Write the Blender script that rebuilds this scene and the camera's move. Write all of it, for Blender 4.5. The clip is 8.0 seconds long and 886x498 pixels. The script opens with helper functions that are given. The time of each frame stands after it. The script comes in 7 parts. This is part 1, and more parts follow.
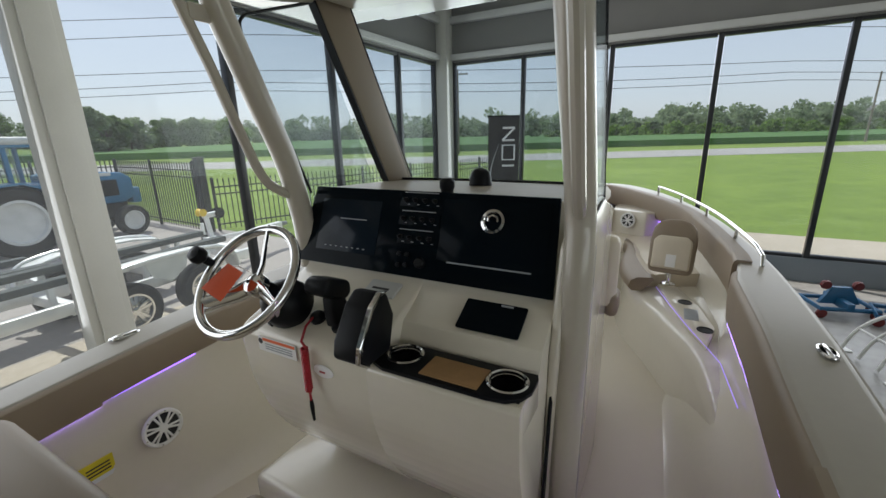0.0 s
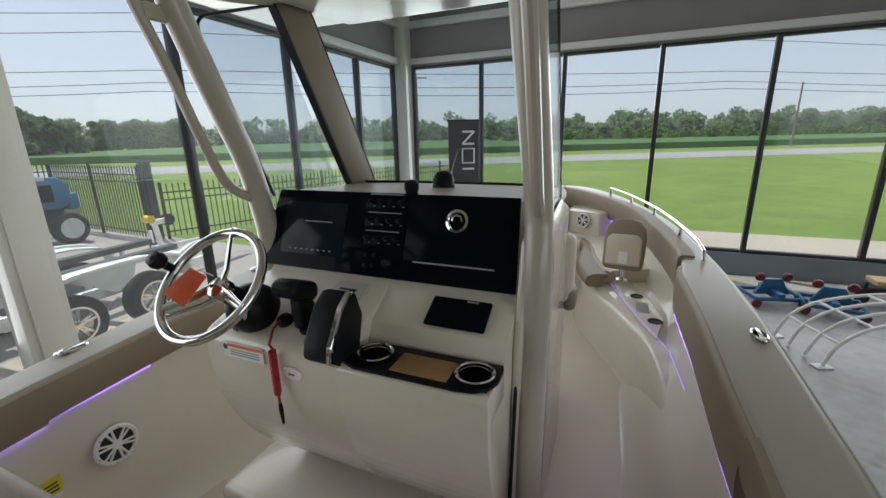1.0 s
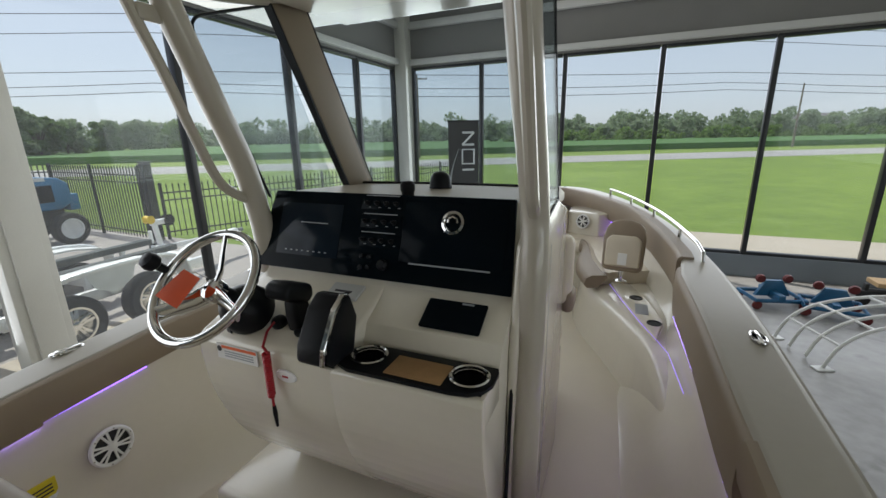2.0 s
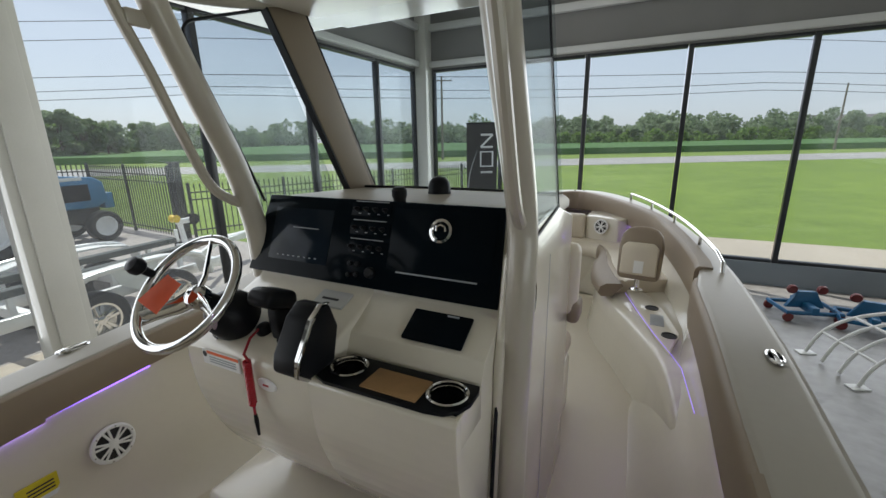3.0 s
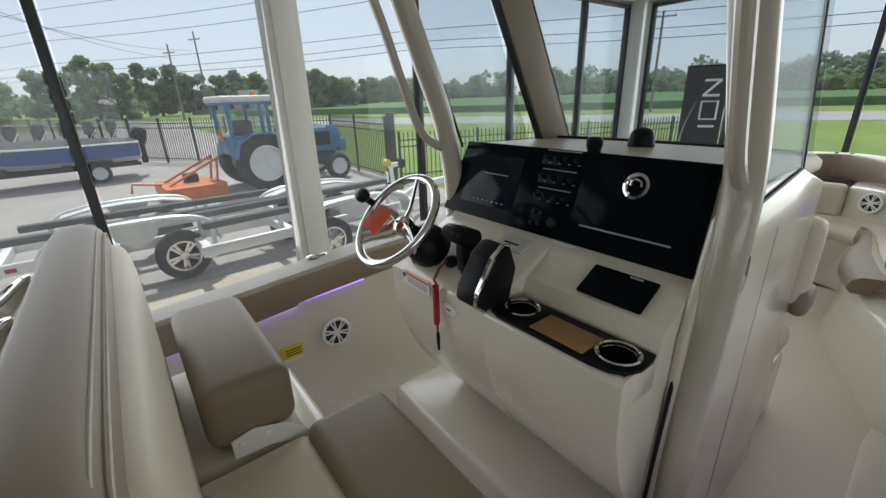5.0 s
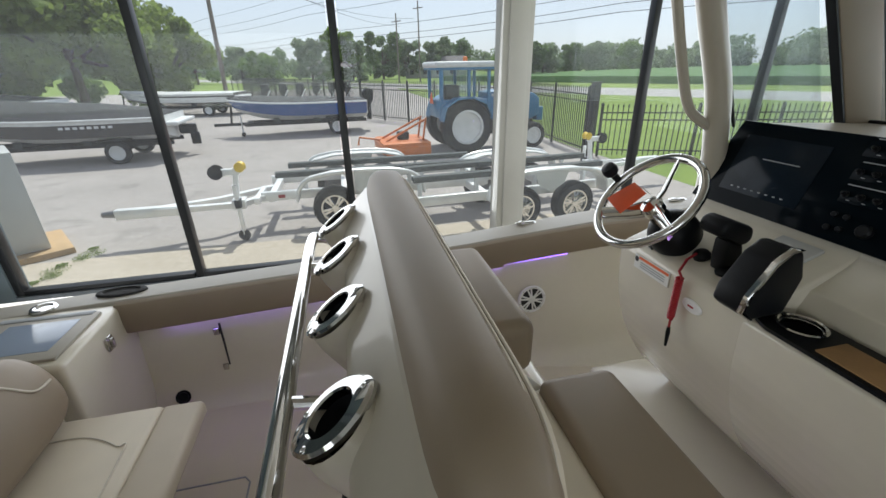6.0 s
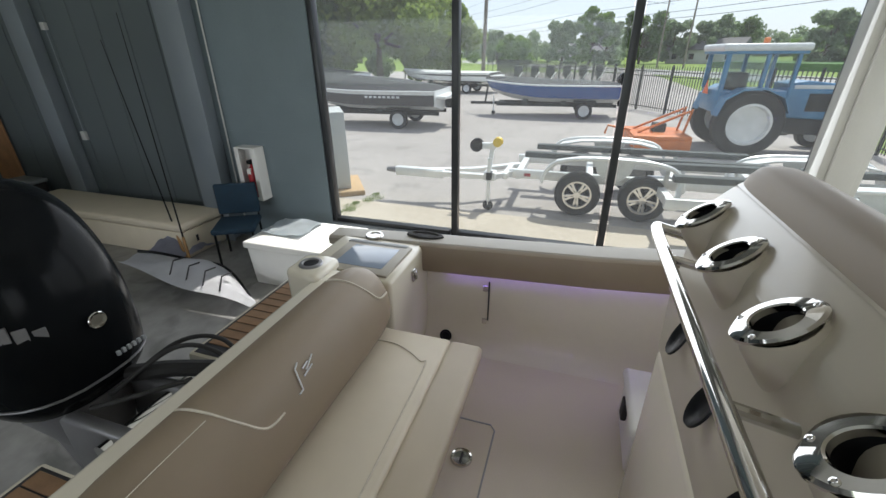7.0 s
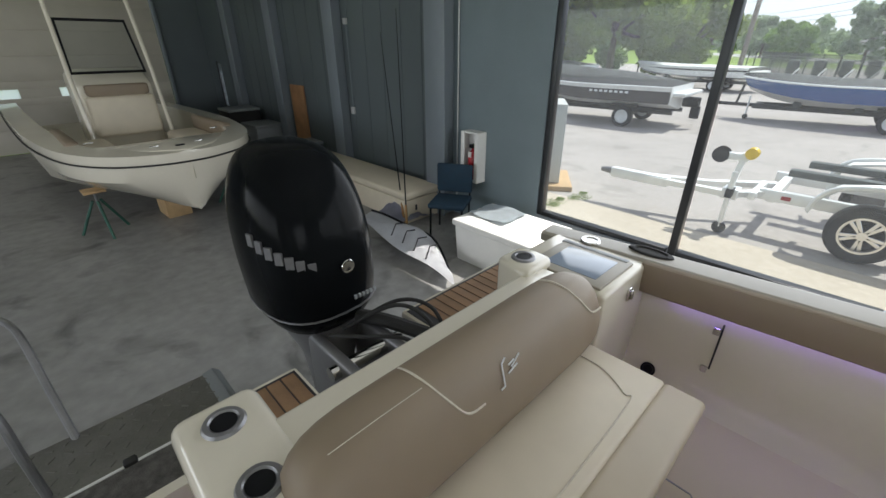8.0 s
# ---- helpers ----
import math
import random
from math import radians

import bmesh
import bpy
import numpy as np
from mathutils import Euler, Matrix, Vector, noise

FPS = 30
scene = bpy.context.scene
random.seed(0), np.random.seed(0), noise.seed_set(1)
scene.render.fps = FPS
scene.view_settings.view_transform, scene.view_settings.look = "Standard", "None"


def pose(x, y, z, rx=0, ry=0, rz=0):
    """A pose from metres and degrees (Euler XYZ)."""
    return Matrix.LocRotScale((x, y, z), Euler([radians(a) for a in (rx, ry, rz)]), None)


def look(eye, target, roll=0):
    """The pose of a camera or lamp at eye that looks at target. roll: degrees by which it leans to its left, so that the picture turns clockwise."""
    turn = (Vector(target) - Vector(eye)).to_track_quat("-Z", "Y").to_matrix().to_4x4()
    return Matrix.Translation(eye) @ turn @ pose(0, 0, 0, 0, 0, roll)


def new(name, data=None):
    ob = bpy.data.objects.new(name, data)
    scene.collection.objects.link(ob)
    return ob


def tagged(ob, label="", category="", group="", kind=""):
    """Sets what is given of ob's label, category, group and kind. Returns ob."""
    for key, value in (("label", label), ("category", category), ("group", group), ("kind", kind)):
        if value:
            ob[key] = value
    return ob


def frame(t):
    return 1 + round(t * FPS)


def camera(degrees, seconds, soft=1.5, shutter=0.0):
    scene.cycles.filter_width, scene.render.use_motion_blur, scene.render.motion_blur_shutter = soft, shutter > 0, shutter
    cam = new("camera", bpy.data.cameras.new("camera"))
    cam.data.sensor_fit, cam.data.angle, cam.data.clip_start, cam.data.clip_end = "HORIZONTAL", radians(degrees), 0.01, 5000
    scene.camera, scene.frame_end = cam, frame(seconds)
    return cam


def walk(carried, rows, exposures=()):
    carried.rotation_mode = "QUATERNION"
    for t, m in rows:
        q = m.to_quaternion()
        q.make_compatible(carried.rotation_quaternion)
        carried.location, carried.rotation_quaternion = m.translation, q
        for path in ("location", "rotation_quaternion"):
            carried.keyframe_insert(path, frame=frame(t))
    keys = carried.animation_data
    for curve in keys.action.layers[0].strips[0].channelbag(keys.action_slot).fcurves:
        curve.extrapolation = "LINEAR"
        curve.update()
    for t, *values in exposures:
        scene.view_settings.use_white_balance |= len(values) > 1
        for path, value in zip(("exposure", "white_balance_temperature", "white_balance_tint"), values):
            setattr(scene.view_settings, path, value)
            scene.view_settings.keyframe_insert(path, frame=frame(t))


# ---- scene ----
cam = camera(94.2, 8.0)
EXPOSURES = [(0.0, 0.12), (4.2, 0.12), (5.5, 0.2), (6.5, 0.36), (8.0, 0.64)]
PATH = [
    (0, (0.707, -0.004, 2.279), (-0.218, 1.686, 1.743), -1.4),
    (0.5, (0.707, -0.037, 2.281), (-0.12, 1.706, 1.755), -1.3),
    (1, (0.714, -0.046, 2.278), (-0.047, 1.727, 1.754), -1.2),
    (2.5, (0.744, 0.003, 2.279), (-0.029, 1.774, 1.76), -1.0),
    (3, (0.801, 0.057, 2.287), (-0.064, 1.786, 1.775), -1.0),
    (3.5, (0.842, 0.072, 2.287), (-0.156, 1.725, 1.763), -1.2),
    (4, (0.85, 0.061, 2.28), (-0.306, 1.596, 1.727), -1.4),
    (4.2, (0.849, 0.051, 2.279), (-0.374, 1.526, 1.706), -1.4),
    (5.3, (0.799, -0.011, 2.274), (-0.793, 0.951, 1.537), -1.7),
    (5.5, (0.785, -0.048, 2.277), (-0.875, 0.773, 1.521), -1.3),
    (6, (0.745, -0.188, 2.284), (-1.042, 0.208, 1.478), -1.1),
    (6.5, (0.733, -0.391, 2.277), (-1.082, -0.475, 1.442), -0.8),
    (7, (0.751, -0.565, 2.27), (-0.968, -1.123, 1.413), -0.4),
    (7.5, (0.77, -0.673, 2.272), (-0.743, -1.644, 1.395), -0.3),
    (8, (0.754, -0.738, 2.264), (-0.494, -2.026, 1.378), -0.2),
]
walk(cam, [(t, look(eye, target, roll)) for t, eye, target, roll in PATH], EXPOSURES)

# ---- world, sun and large lights ----
world = bpy.data.worlds.new("sky")
scene.world = world
world.use_nodes = True
wn = world.node_tree.nodes
sky = wn.new("ShaderNodeTexSky")
sky.sky_type = "NISHITA"
sky.sun_disc = False
SUN_AZ, SUN_EL = 292.0, 60.0  # degrees clockwise from +y, and above the horizon
sky.sun_elevation, sky.sun_rotation = radians(SUN_EL), radians(SUN_AZ)
sky.air_density, sky.dust_density, sky.ozone_density = 1.0, 1.1, 1.2
wn["Background"].inputs["Strength"].default_value = 0.15
haze = wn.new("ShaderNodeHueSaturation")  # a hazy summer sky
haze.inputs["Saturation"].default_value, haze.inputs["Value"].default_value = 0.7, 1.0
world.node_tree.links.new(sky.outputs[0], haze.inputs["Color"])
veil = wn.new("ShaderNodeMix")  # thin high haze evens the sky out to a pale blue
veil.data_type = "RGBA"
veil.inputs[0].default_value = 0.62
sky_a, sky_b = [s for s in veil.inputs if s.type == "RGBA"]
sky_b.default_value = (4.85, 5.15, 6.15, 1.0)
world.node_tree.links.new(haze.outputs[0], sky_a)
world.node_tree.links.new([s for s in veil.outputs if s.type == "RGBA"][0], wn["Background"].inputs["Color"])
sun_data = bpy.data.lights.new("sun", "SUN")
sun_data.energy, sun_data.angle, sun_data.color = 4.0, radians(0.5), (1.0, 0.95, 0.88)
sun = new("sun", sun_data)
sun_from = Vector((math.sin(radians(SUN_AZ)) * math.cos(radians(SUN_EL)), math.cos(radians(SUN_AZ)) * math.cos(radians(SUN_EL)), math.sin(radians(SUN_EL))))
sun.matrix_world = look(tuple(sun_from * 60), (0, 0, 0))


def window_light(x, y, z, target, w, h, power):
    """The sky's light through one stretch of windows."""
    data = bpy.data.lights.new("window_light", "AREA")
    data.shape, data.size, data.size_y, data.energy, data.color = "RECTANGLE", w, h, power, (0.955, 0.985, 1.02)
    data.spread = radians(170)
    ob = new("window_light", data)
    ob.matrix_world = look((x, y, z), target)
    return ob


window_light(-3.36, 2.0, 2.2, (0, 2.0, 2.0), 10.5, 2.8, 132)
window_light(1.5, 7.62, 2.2, (1.5, 0, 2.0), 9.5, 2.8, 156)
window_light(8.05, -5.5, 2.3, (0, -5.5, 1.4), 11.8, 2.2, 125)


# ---- materials ----
def rgb(r, g, b):
    return (r, g, b, 1.0)


def mat(name, color, rough=0.5, metal=0.0, var=0.08, scale=3.0, bump=0.0, bscale=80.0, coat=0.0, rvar=0.1, per_piece=0.0):
    m = bpy.data.materials.new(name)
    m.use_nodes = True
    n, l = m.node_tree.nodes, m.node_tree.links
    b = n["Principled BSDF"]
    co = n.new("ShaderNodeTexCoord")
    big, fine = n.new("ShaderNodeTexNoise"), n.new("ShaderNodeTexNoise")
    big.inputs["Scale"].default_value, big.inputs["Detail"].default_value = scale, 5
    fine.inputs["Scale"].default_value, fine.inputs["Detail"].default_value = bscale, 3
    l.new(co.outputs["Object"], big.inputs["Vector"])
    l.new(co.outputs["Object"], fine.inputs["Vector"])
    add = n.new("ShaderNodeMath")
    add.operation = "MULTIPLY_ADD"
    add.inputs[1].default_value = 0.35
    l.new(fine.outputs["Fac"], add.inputs[0])
    l.new(big.outputs["Fac"], add.inputs[2])
    ramp = n.new("ShaderNodeValToRGB")
    ramp.color_ramp.elements[0].position, ramp.color_ramp.elements[1].position = 0.42, 0.92
    ramp.color_ramp.elements[0].color = rgb(*[c * (1 - var) for c in color])
    ramp.color_ramp.elements[1].color = rgb(*[min(1, c * (1 + var)) for c in color])
    l.new(add.outputs[0], ramp.inputs["Fac"])
    src = ramp.outputs["Color"]
    if per_piece:
        info = n.new("ShaderNodeObjectInfo")
        hsv = n.new("ShaderNodeHueSaturation")
        rng = n.new("ShaderNodeMapRange")
        rng.inputs["To Min"].default_value, rng.inputs["To Max"].default_value = 1 - per_piece, 1 + per_piece
        l.new(info.outputs["Random"], rng.inputs["Value"])
        l.new(rng.outputs["Result"], hsv.inputs["Value"])
        l.new(src, hsv.inputs["Color"])
        src = hsv.outputs["Color"]
    l.new(src, b.inputs["Base Color"])
    rr = n.new("ShaderNodeMapRange")
    rr.inputs["To Min"].default_value, rr.inputs["To Max"].default_value = max(0.02, rough * (1 - rvar)), min(1, rough * (1 + rvar))
    l.new(big.outputs["Fac"], rr.inputs["Value"])
    l.new(rr.outputs["Result"], b.inputs["Roughness"])
    b.inputs["Metallic"].default_value = metal
    b.inputs["Coat Weight"].default_value = coat
    b.inputs["Coat Roughness"].default_value = 0.06
    if bump:
        bp = n.new("ShaderNodeBump")
        bp.inputs["Strength"].default_value, bp.inputs["Distance"].default_value = min(1, bump), 0.004
        l.new(fine.outputs["Fac"], bp.inputs["Height"])
        l.new(bp.outputs["Normal"], b.inputs["Normal"])
    return m


def glow(name, color, strength):
    m = bpy.data.materials.new(name)
    m.use_nodes = True
    b = m.node_tree.nodes["Principled BSDF"]
    b.inputs["Base Color"].default_value = rgb(*color)
    b.inputs["Emission Color"].default_value = rgb(*color)
    b.inputs["Emission Strength"].default_value = strength
    return m


def pane_mat(name, tint, gloss=0.015, haze_share=0.028, shine=0.9):
    """Thin flat glass: tinted see-through with a faint mirror on top."""
    m = bpy.data.materials.new(name)
    m.use_nodes = True
    n, l = m.node_tree.nodes, m.node_tree.links
    n.remove(n["Principled BSDF"])
    tr, gl, mix, fr = n.new("ShaderNodeBsdfTransparent"), n.new("ShaderNodeBsdfGlossy"), n.new("ShaderNodeMixShader"), n.new("ShaderNodeLayerWeight")
    pw, ma = n.new("ShaderNodeMath"), n.new("ShaderNodeMath")
    tr.inputs["Color"].default_value = rgb(*tint)
    gl.inputs["Roughness"].default_value = 0.02
    gl.inputs["Color"].default_value = rgb(shine, shine * 1.04, shine * 1.04)
    l.new(fr.outputs["Facing"], pw.inputs[0])
    pw.operation, pw.inputs[1].default_value = "POWER", 4.0
    ma.operation, ma.inputs[1].default_value, ma.inputs[2].default_value = "MULTIPLY_ADD", 0.35, gloss
    l.new(pw.outputs[0], ma.inputs[0])
    l.new(ma.outputs[0], mix.inputs["Fac"])
    l.new(tr.outputs[0], mix.inputs[1])
    l.new(gl.outputs[0], mix.inputs[2])
    film, hazed = n.new("ShaderNodeBsdfTranslucent"), n.new("ShaderNodeMixShader")  # a pale translucent film stands in for the haze and reflected veil over the view
    film.inputs["Color"].default_value = rgb(0.80, 0.84, 0.88)
    hazed.inputs["Fac"].default_value = haze_share
    l.new(mix.outputs[0], hazed.inputs[1])
    l.new(film.outputs[0], hazed.inputs[2])
    l.new(hazed.outputs[0], n["Material Output"].inputs["Surface"])
    return m


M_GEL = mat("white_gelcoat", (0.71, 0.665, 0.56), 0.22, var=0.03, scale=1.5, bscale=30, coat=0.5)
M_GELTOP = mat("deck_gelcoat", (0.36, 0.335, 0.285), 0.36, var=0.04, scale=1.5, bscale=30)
M_SOLE = mat("nonskid_gelcoat", (0.68, 0.62, 0.50), 0.5, var=0.04, scale=2, bump=0.35, bscale=260)
M_TAN = mat("tan_vinyl", (0.255, 0.20, 0.142), 0.5, var=0.06, scale=5, bump=0.10, bscale=900)
M_CREAM = mat("cream_vinyl", (0.66, 0.59, 0.47), 0.48, var=0.05, scale=5, bump=0.10, bscale=900)
M_SAND = mat("sand_vinyl", (0.50, 0.43, 0.33), 0.48, var=0.05, scale=5, bump=0.10, bscale=900)
M_CAP = mat("tan_console_top", (0.36, 0.315, 0.25), 0.45, var=0.05, scale=4, bump=0.1, bscale=200)
M_THREAD = mat("stitching", (0.62, 0.57, 0.48), 0.7, var=0.1, scale=60)
M_FRAME = mat("cream_painted_aluminium", (0.46, 0.42, 0.345), 0.3, var=0.03, scale=3, coat=0.4)
M_CHROME = mat("polished_steel", (0.62, 0.62, 0.61), 0.07, metal=1.0, var=0.03, scale=8)
M_ALU = mat("brushed_aluminium", (0.86, 0.87, 0.87), 0.38, metal=0.3, var=0.10, scale=5, bump=0.1, bscale=200)
M_BLACKGLASS = mat("black_glass_panel", (0.004, 0.007, 0.010), 0.12, var=0.2, scale=2, rvar=0.2)
M_SCREEN = mat("switched_on_dark_screen", (0.010, 0.016, 0.024), 0.1, var=0.2, scale=2)
M_BLACK = mat("black_plastic", (0.009, 0.010, 0.012), 0.38, var=0.15, scale=9, bump=0.08, bscale=300)
M_RUBBER = mat("black_rubber", (0.022, 0.022, 0.022), 0.75, var=0.2, scale=12, bump=0.2, bscale=90)
M_ENGINE = mat("gloss_black_cowl", (0.006, 0.007, 0.008), 0.16, var=0.2, scale=3)
M_GREYENG = mat("grey_engine_midsection", (0.22, 0.22, 0.23), 0.35, metal=0.5, var=0.12, scale=7)
M_WHITE = mat("white_plastic", (0.80, 0.80, 0.78), 0.38, var=0.04, scale=4)
M_ORANGE = mat("orange_card_tag", (0.80, 0.16, 0.05), 0.6, var=0.06, scale=14)
M_RED = mat("red_plastic", (0.36, 0.012, 0.022), 0.35, var=0.1, scale=20)
M_YELLOW = mat("yellow_plastic", (0.80, 0.55, 0.03), 0.4, var=0.1, scale=9)
M_LABELY = mat("yellow_warning_label", (0.70, 0.58, 0.03), 0.5, var=0.06, scale=20)
M_INK = mat("dark_print", (0.03, 0.03, 0.035), 0.5, var=0.1, scale=40)
M_INKW = mat("white_print", (0.72, 0.74, 0.76), 0.5, var=0.05, scale=40)
M_INKG = mat("grey_print", (0.34, 0.36, 0.38), 0.5, var=0.05, scale=40)
M_CORK = mat("tan_mat_insert", (0.36, 0.21, 0.09), 0.75, var=0.14, scale=26, bump=0.3, bscale=260)
M_TEAK = mat("teak_foam_plank", (0.26, 0.155, 0.085), 0.65, var=0.2, scale=9, bump=0.3, bscale=120, per_piece=0.12)
M_LED = glow("violet_led", (0.30, 0.15, 1.0), 2.6)
M_LEDBRIGHT = glow("bright_violet_led", (0.44, 0.24, 1.0), 17.0)
M_LEDMID = glow("soft_violet_led", (0.36, 0.22, 1.0), 6.5)
M_LEDDIM = glow("dim_violet_led", (0.42, 0.30, 1.0), 0.5)
M_MULL = mat("dark_anodised_frame", (0.035, 0.038, 0.042), 0.35, metal=0.4, var=0.1, scale=5)
M_GREYMULL = mat("grey_frame", (0.23, 0.25, 0.26), 0.4, var=0.08, scale=5)
M_COL = mat("white_painted_column", (0.62, 0.62, 0.58), 0.45, var=0.05, scale=2, bump=0.1)
M_FASCIA = mat("grey_metal_panel", (0.17, 0.17, 0.165), 0.5, var=0.08, scale=1.5, bump=0.1)
M_TRIMG = mat("pale_grey_girt", (0.50, 0.51, 0.50), 0.45, var=0.05, scale=2)
M_BLOCK = mat("blue_grey_painted_block", (0.17, 0.215, 0.24), 0.62, var=0.07, scale=2.5, bump=0.5, bscale=70)
M_PANEL = mat("slate_blue_wall_panel", (0.105, 0.128, 0.138), 0.6, var=0.07, scale=1.2, bump=0.15, bscale=50)
M_BLUECOL = mat("slate_blue_steel", (0.19, 0.22, 0.25), 0.45, var=0.06, scale=3)
M_CEIL = mat("pale_ceiling_lining", (0.72, 0.71, 0.68), 0.7, var=0.06, scale=1.5)
M_DOORP = mat("cream_door_panel", (0.56, 0.52, 0.44), 0.5, var=0.06, scale=2)
M_PANE = pane_mat("window_glass", (0.86, 0.89, 0.89))
M_SHIELD = pane_mat("smoked_windscreen", (0.84, 0.87, 0.88), 0.02, 0.006, 0.4)
M_FROST = bpy.data.materials.new("frosted_pane")
M_FROST.use_nodes = True
fn = M_FROST.node_tree.nodes
fn.remove(fn["Principled BSDF"])
frost = fn.new("ShaderNodeBsdfTranslucent")
frost.inputs["Color"].default_value = rgb(0.9, 0.92, 0.95)
M_FROST.node_tree.links.new(frost.outputs[0], fn["Material Output"].inputs["Surface"])
M_BLUE = mat("tractor_blue_paint", (0.045, 0.195, 0.37), 0.35, var=0.15, scale=3, coat=0.3)
M_TWHITE = mat("weathered_white_paint", (0.70, 0.71, 0.70), 0.45, var=0.12, scale=6)
M_MOWER = mat("orange_implement_paint", (0.62, 0.17, 0.03), 0.45, var=0.2, scale=5)
M_TYRE = mat("tyre_rubber", (0.016, 0.016, 0.017), 0.8, var=0.25, scale=9, bump=0.3, bscale=60)
M_BUNK = mat("grey_carpet_bunk", (0.085, 0.095, 0.095), 0.95, var=0.2, scale=12, bump=0.5, bscale=200)
M_FENCE = mat("black_fence_paint", (0.018, 0.02, 0.021), 0.45, var=0.15, scale=6)
M_NAVY = mat("navy_boat_gelcoat", (0.016, 0.075, 0.26), 0.2, var=0.08, scale=2, coat=0.5)
M_GREYHULL = mat("charcoal_boat_gelcoat", (0.028, 0.030, 0.036), 0.22, var=0.08, scale=2, coat=0.5)
M_COVER = mat("dark_boat_cover", (0.026, 0.027, 0.031), 0.85, var=0.2, scale=3, bump=0.4, bscale=60)
M_WOODPOLE = mat("weathered_pole_wood", (0.20, 0.17, 0.14), 0.85, var=0.2, scale=4, bump=0.4)
M_BARK = mat("bark", (0.10, 0.075, 0.055), 0.9, var=0.3, scale=6, bump=0.6, bscale=40)
M_PLY = mat("plywood", (0.36, 0.19, 0.09), 0.7, var=0.2, scale=6)
M_TEAL = mat("teal_fabric", (0.008, 0.030, 0.055), 0.8, var=0.15, scale=14, bump=0.4, bscale=300)
M_BANNER = mat("charcoal_banner_fabric", (0.045, 0.045, 0.047), 0.75, var=0.12, scale=4, bump=0.2, bscale=300)
M_WHITEFAB = mat("white_banner_fabric", (0.62, 0.63, 0.66), 0.8, var=0.12, scale=5, bump=0.3, bscale=120)
M_CARPET = mat("mottled_grey_carpet", (0.09, 0.085, 0.08), 0.95, var=0.55, scale=28, bump=0.6, bscale=200)
M_DIAMOND = mat("worn_tread_plate", (0.24, 0.235, 0.22), 0.42, metal=0.6, var=0.2, scale=7, bump=0.2)
M_GREENSTEEL = mat("green_stand_paint", (0.03, 0.10, 0.075), 0.5, var=0.2, scale=8)
M_BLUEDOLLY = mat("blue_dolly_paint", (0.010, 0.10, 0.22), 0.4, var=0.15, scale=9)
M_SIDING = mat("pale_house_siding", (0.55, 0.54, 0.50), 0.7, var=0.08, scale=1)
M_ROOF = mat("grey_shingle_roof", (0.16, 0.15, 0.15), 0.9, var=0.2, scale=2)
M_WOODCUT = mat("bare_timber", (0.46, 0.31, 0.16), 0.75, var=0.2, scale=8)


def leaf_mat(name, c):
    """Thin leaves: daylight shines through them in part."""
    m = mat(name, c, 0.65, var=0.35, scale=0.8, bscale=6)
    n, l = m.node_tree.nodes, m.node_tree.links
    b, out = n["Principled BSDF"], n["Material Output"]
    tr, mix = n.new("ShaderNodeBsdfTranslucent"), n.new("ShaderNodeMixShader")
    l.new(b.inputs["Base Color"].links[0].from_socket, tr.inputs["Color"])
    mix.inputs["Fac"].default_value = 0.58
    l.new(b.outputs[0], mix.inputs[1])
    l.new(tr.outputs[0], mix.inputs[2])
    l.new(mix.outputs[0], out.inputs["Surface"])
    return m


# hazy: distance haze put into the leaf colour, a paler and greyer green
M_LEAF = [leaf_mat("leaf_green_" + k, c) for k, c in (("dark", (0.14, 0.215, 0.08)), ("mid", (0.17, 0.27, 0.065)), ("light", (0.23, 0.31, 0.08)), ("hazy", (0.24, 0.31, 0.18)))]


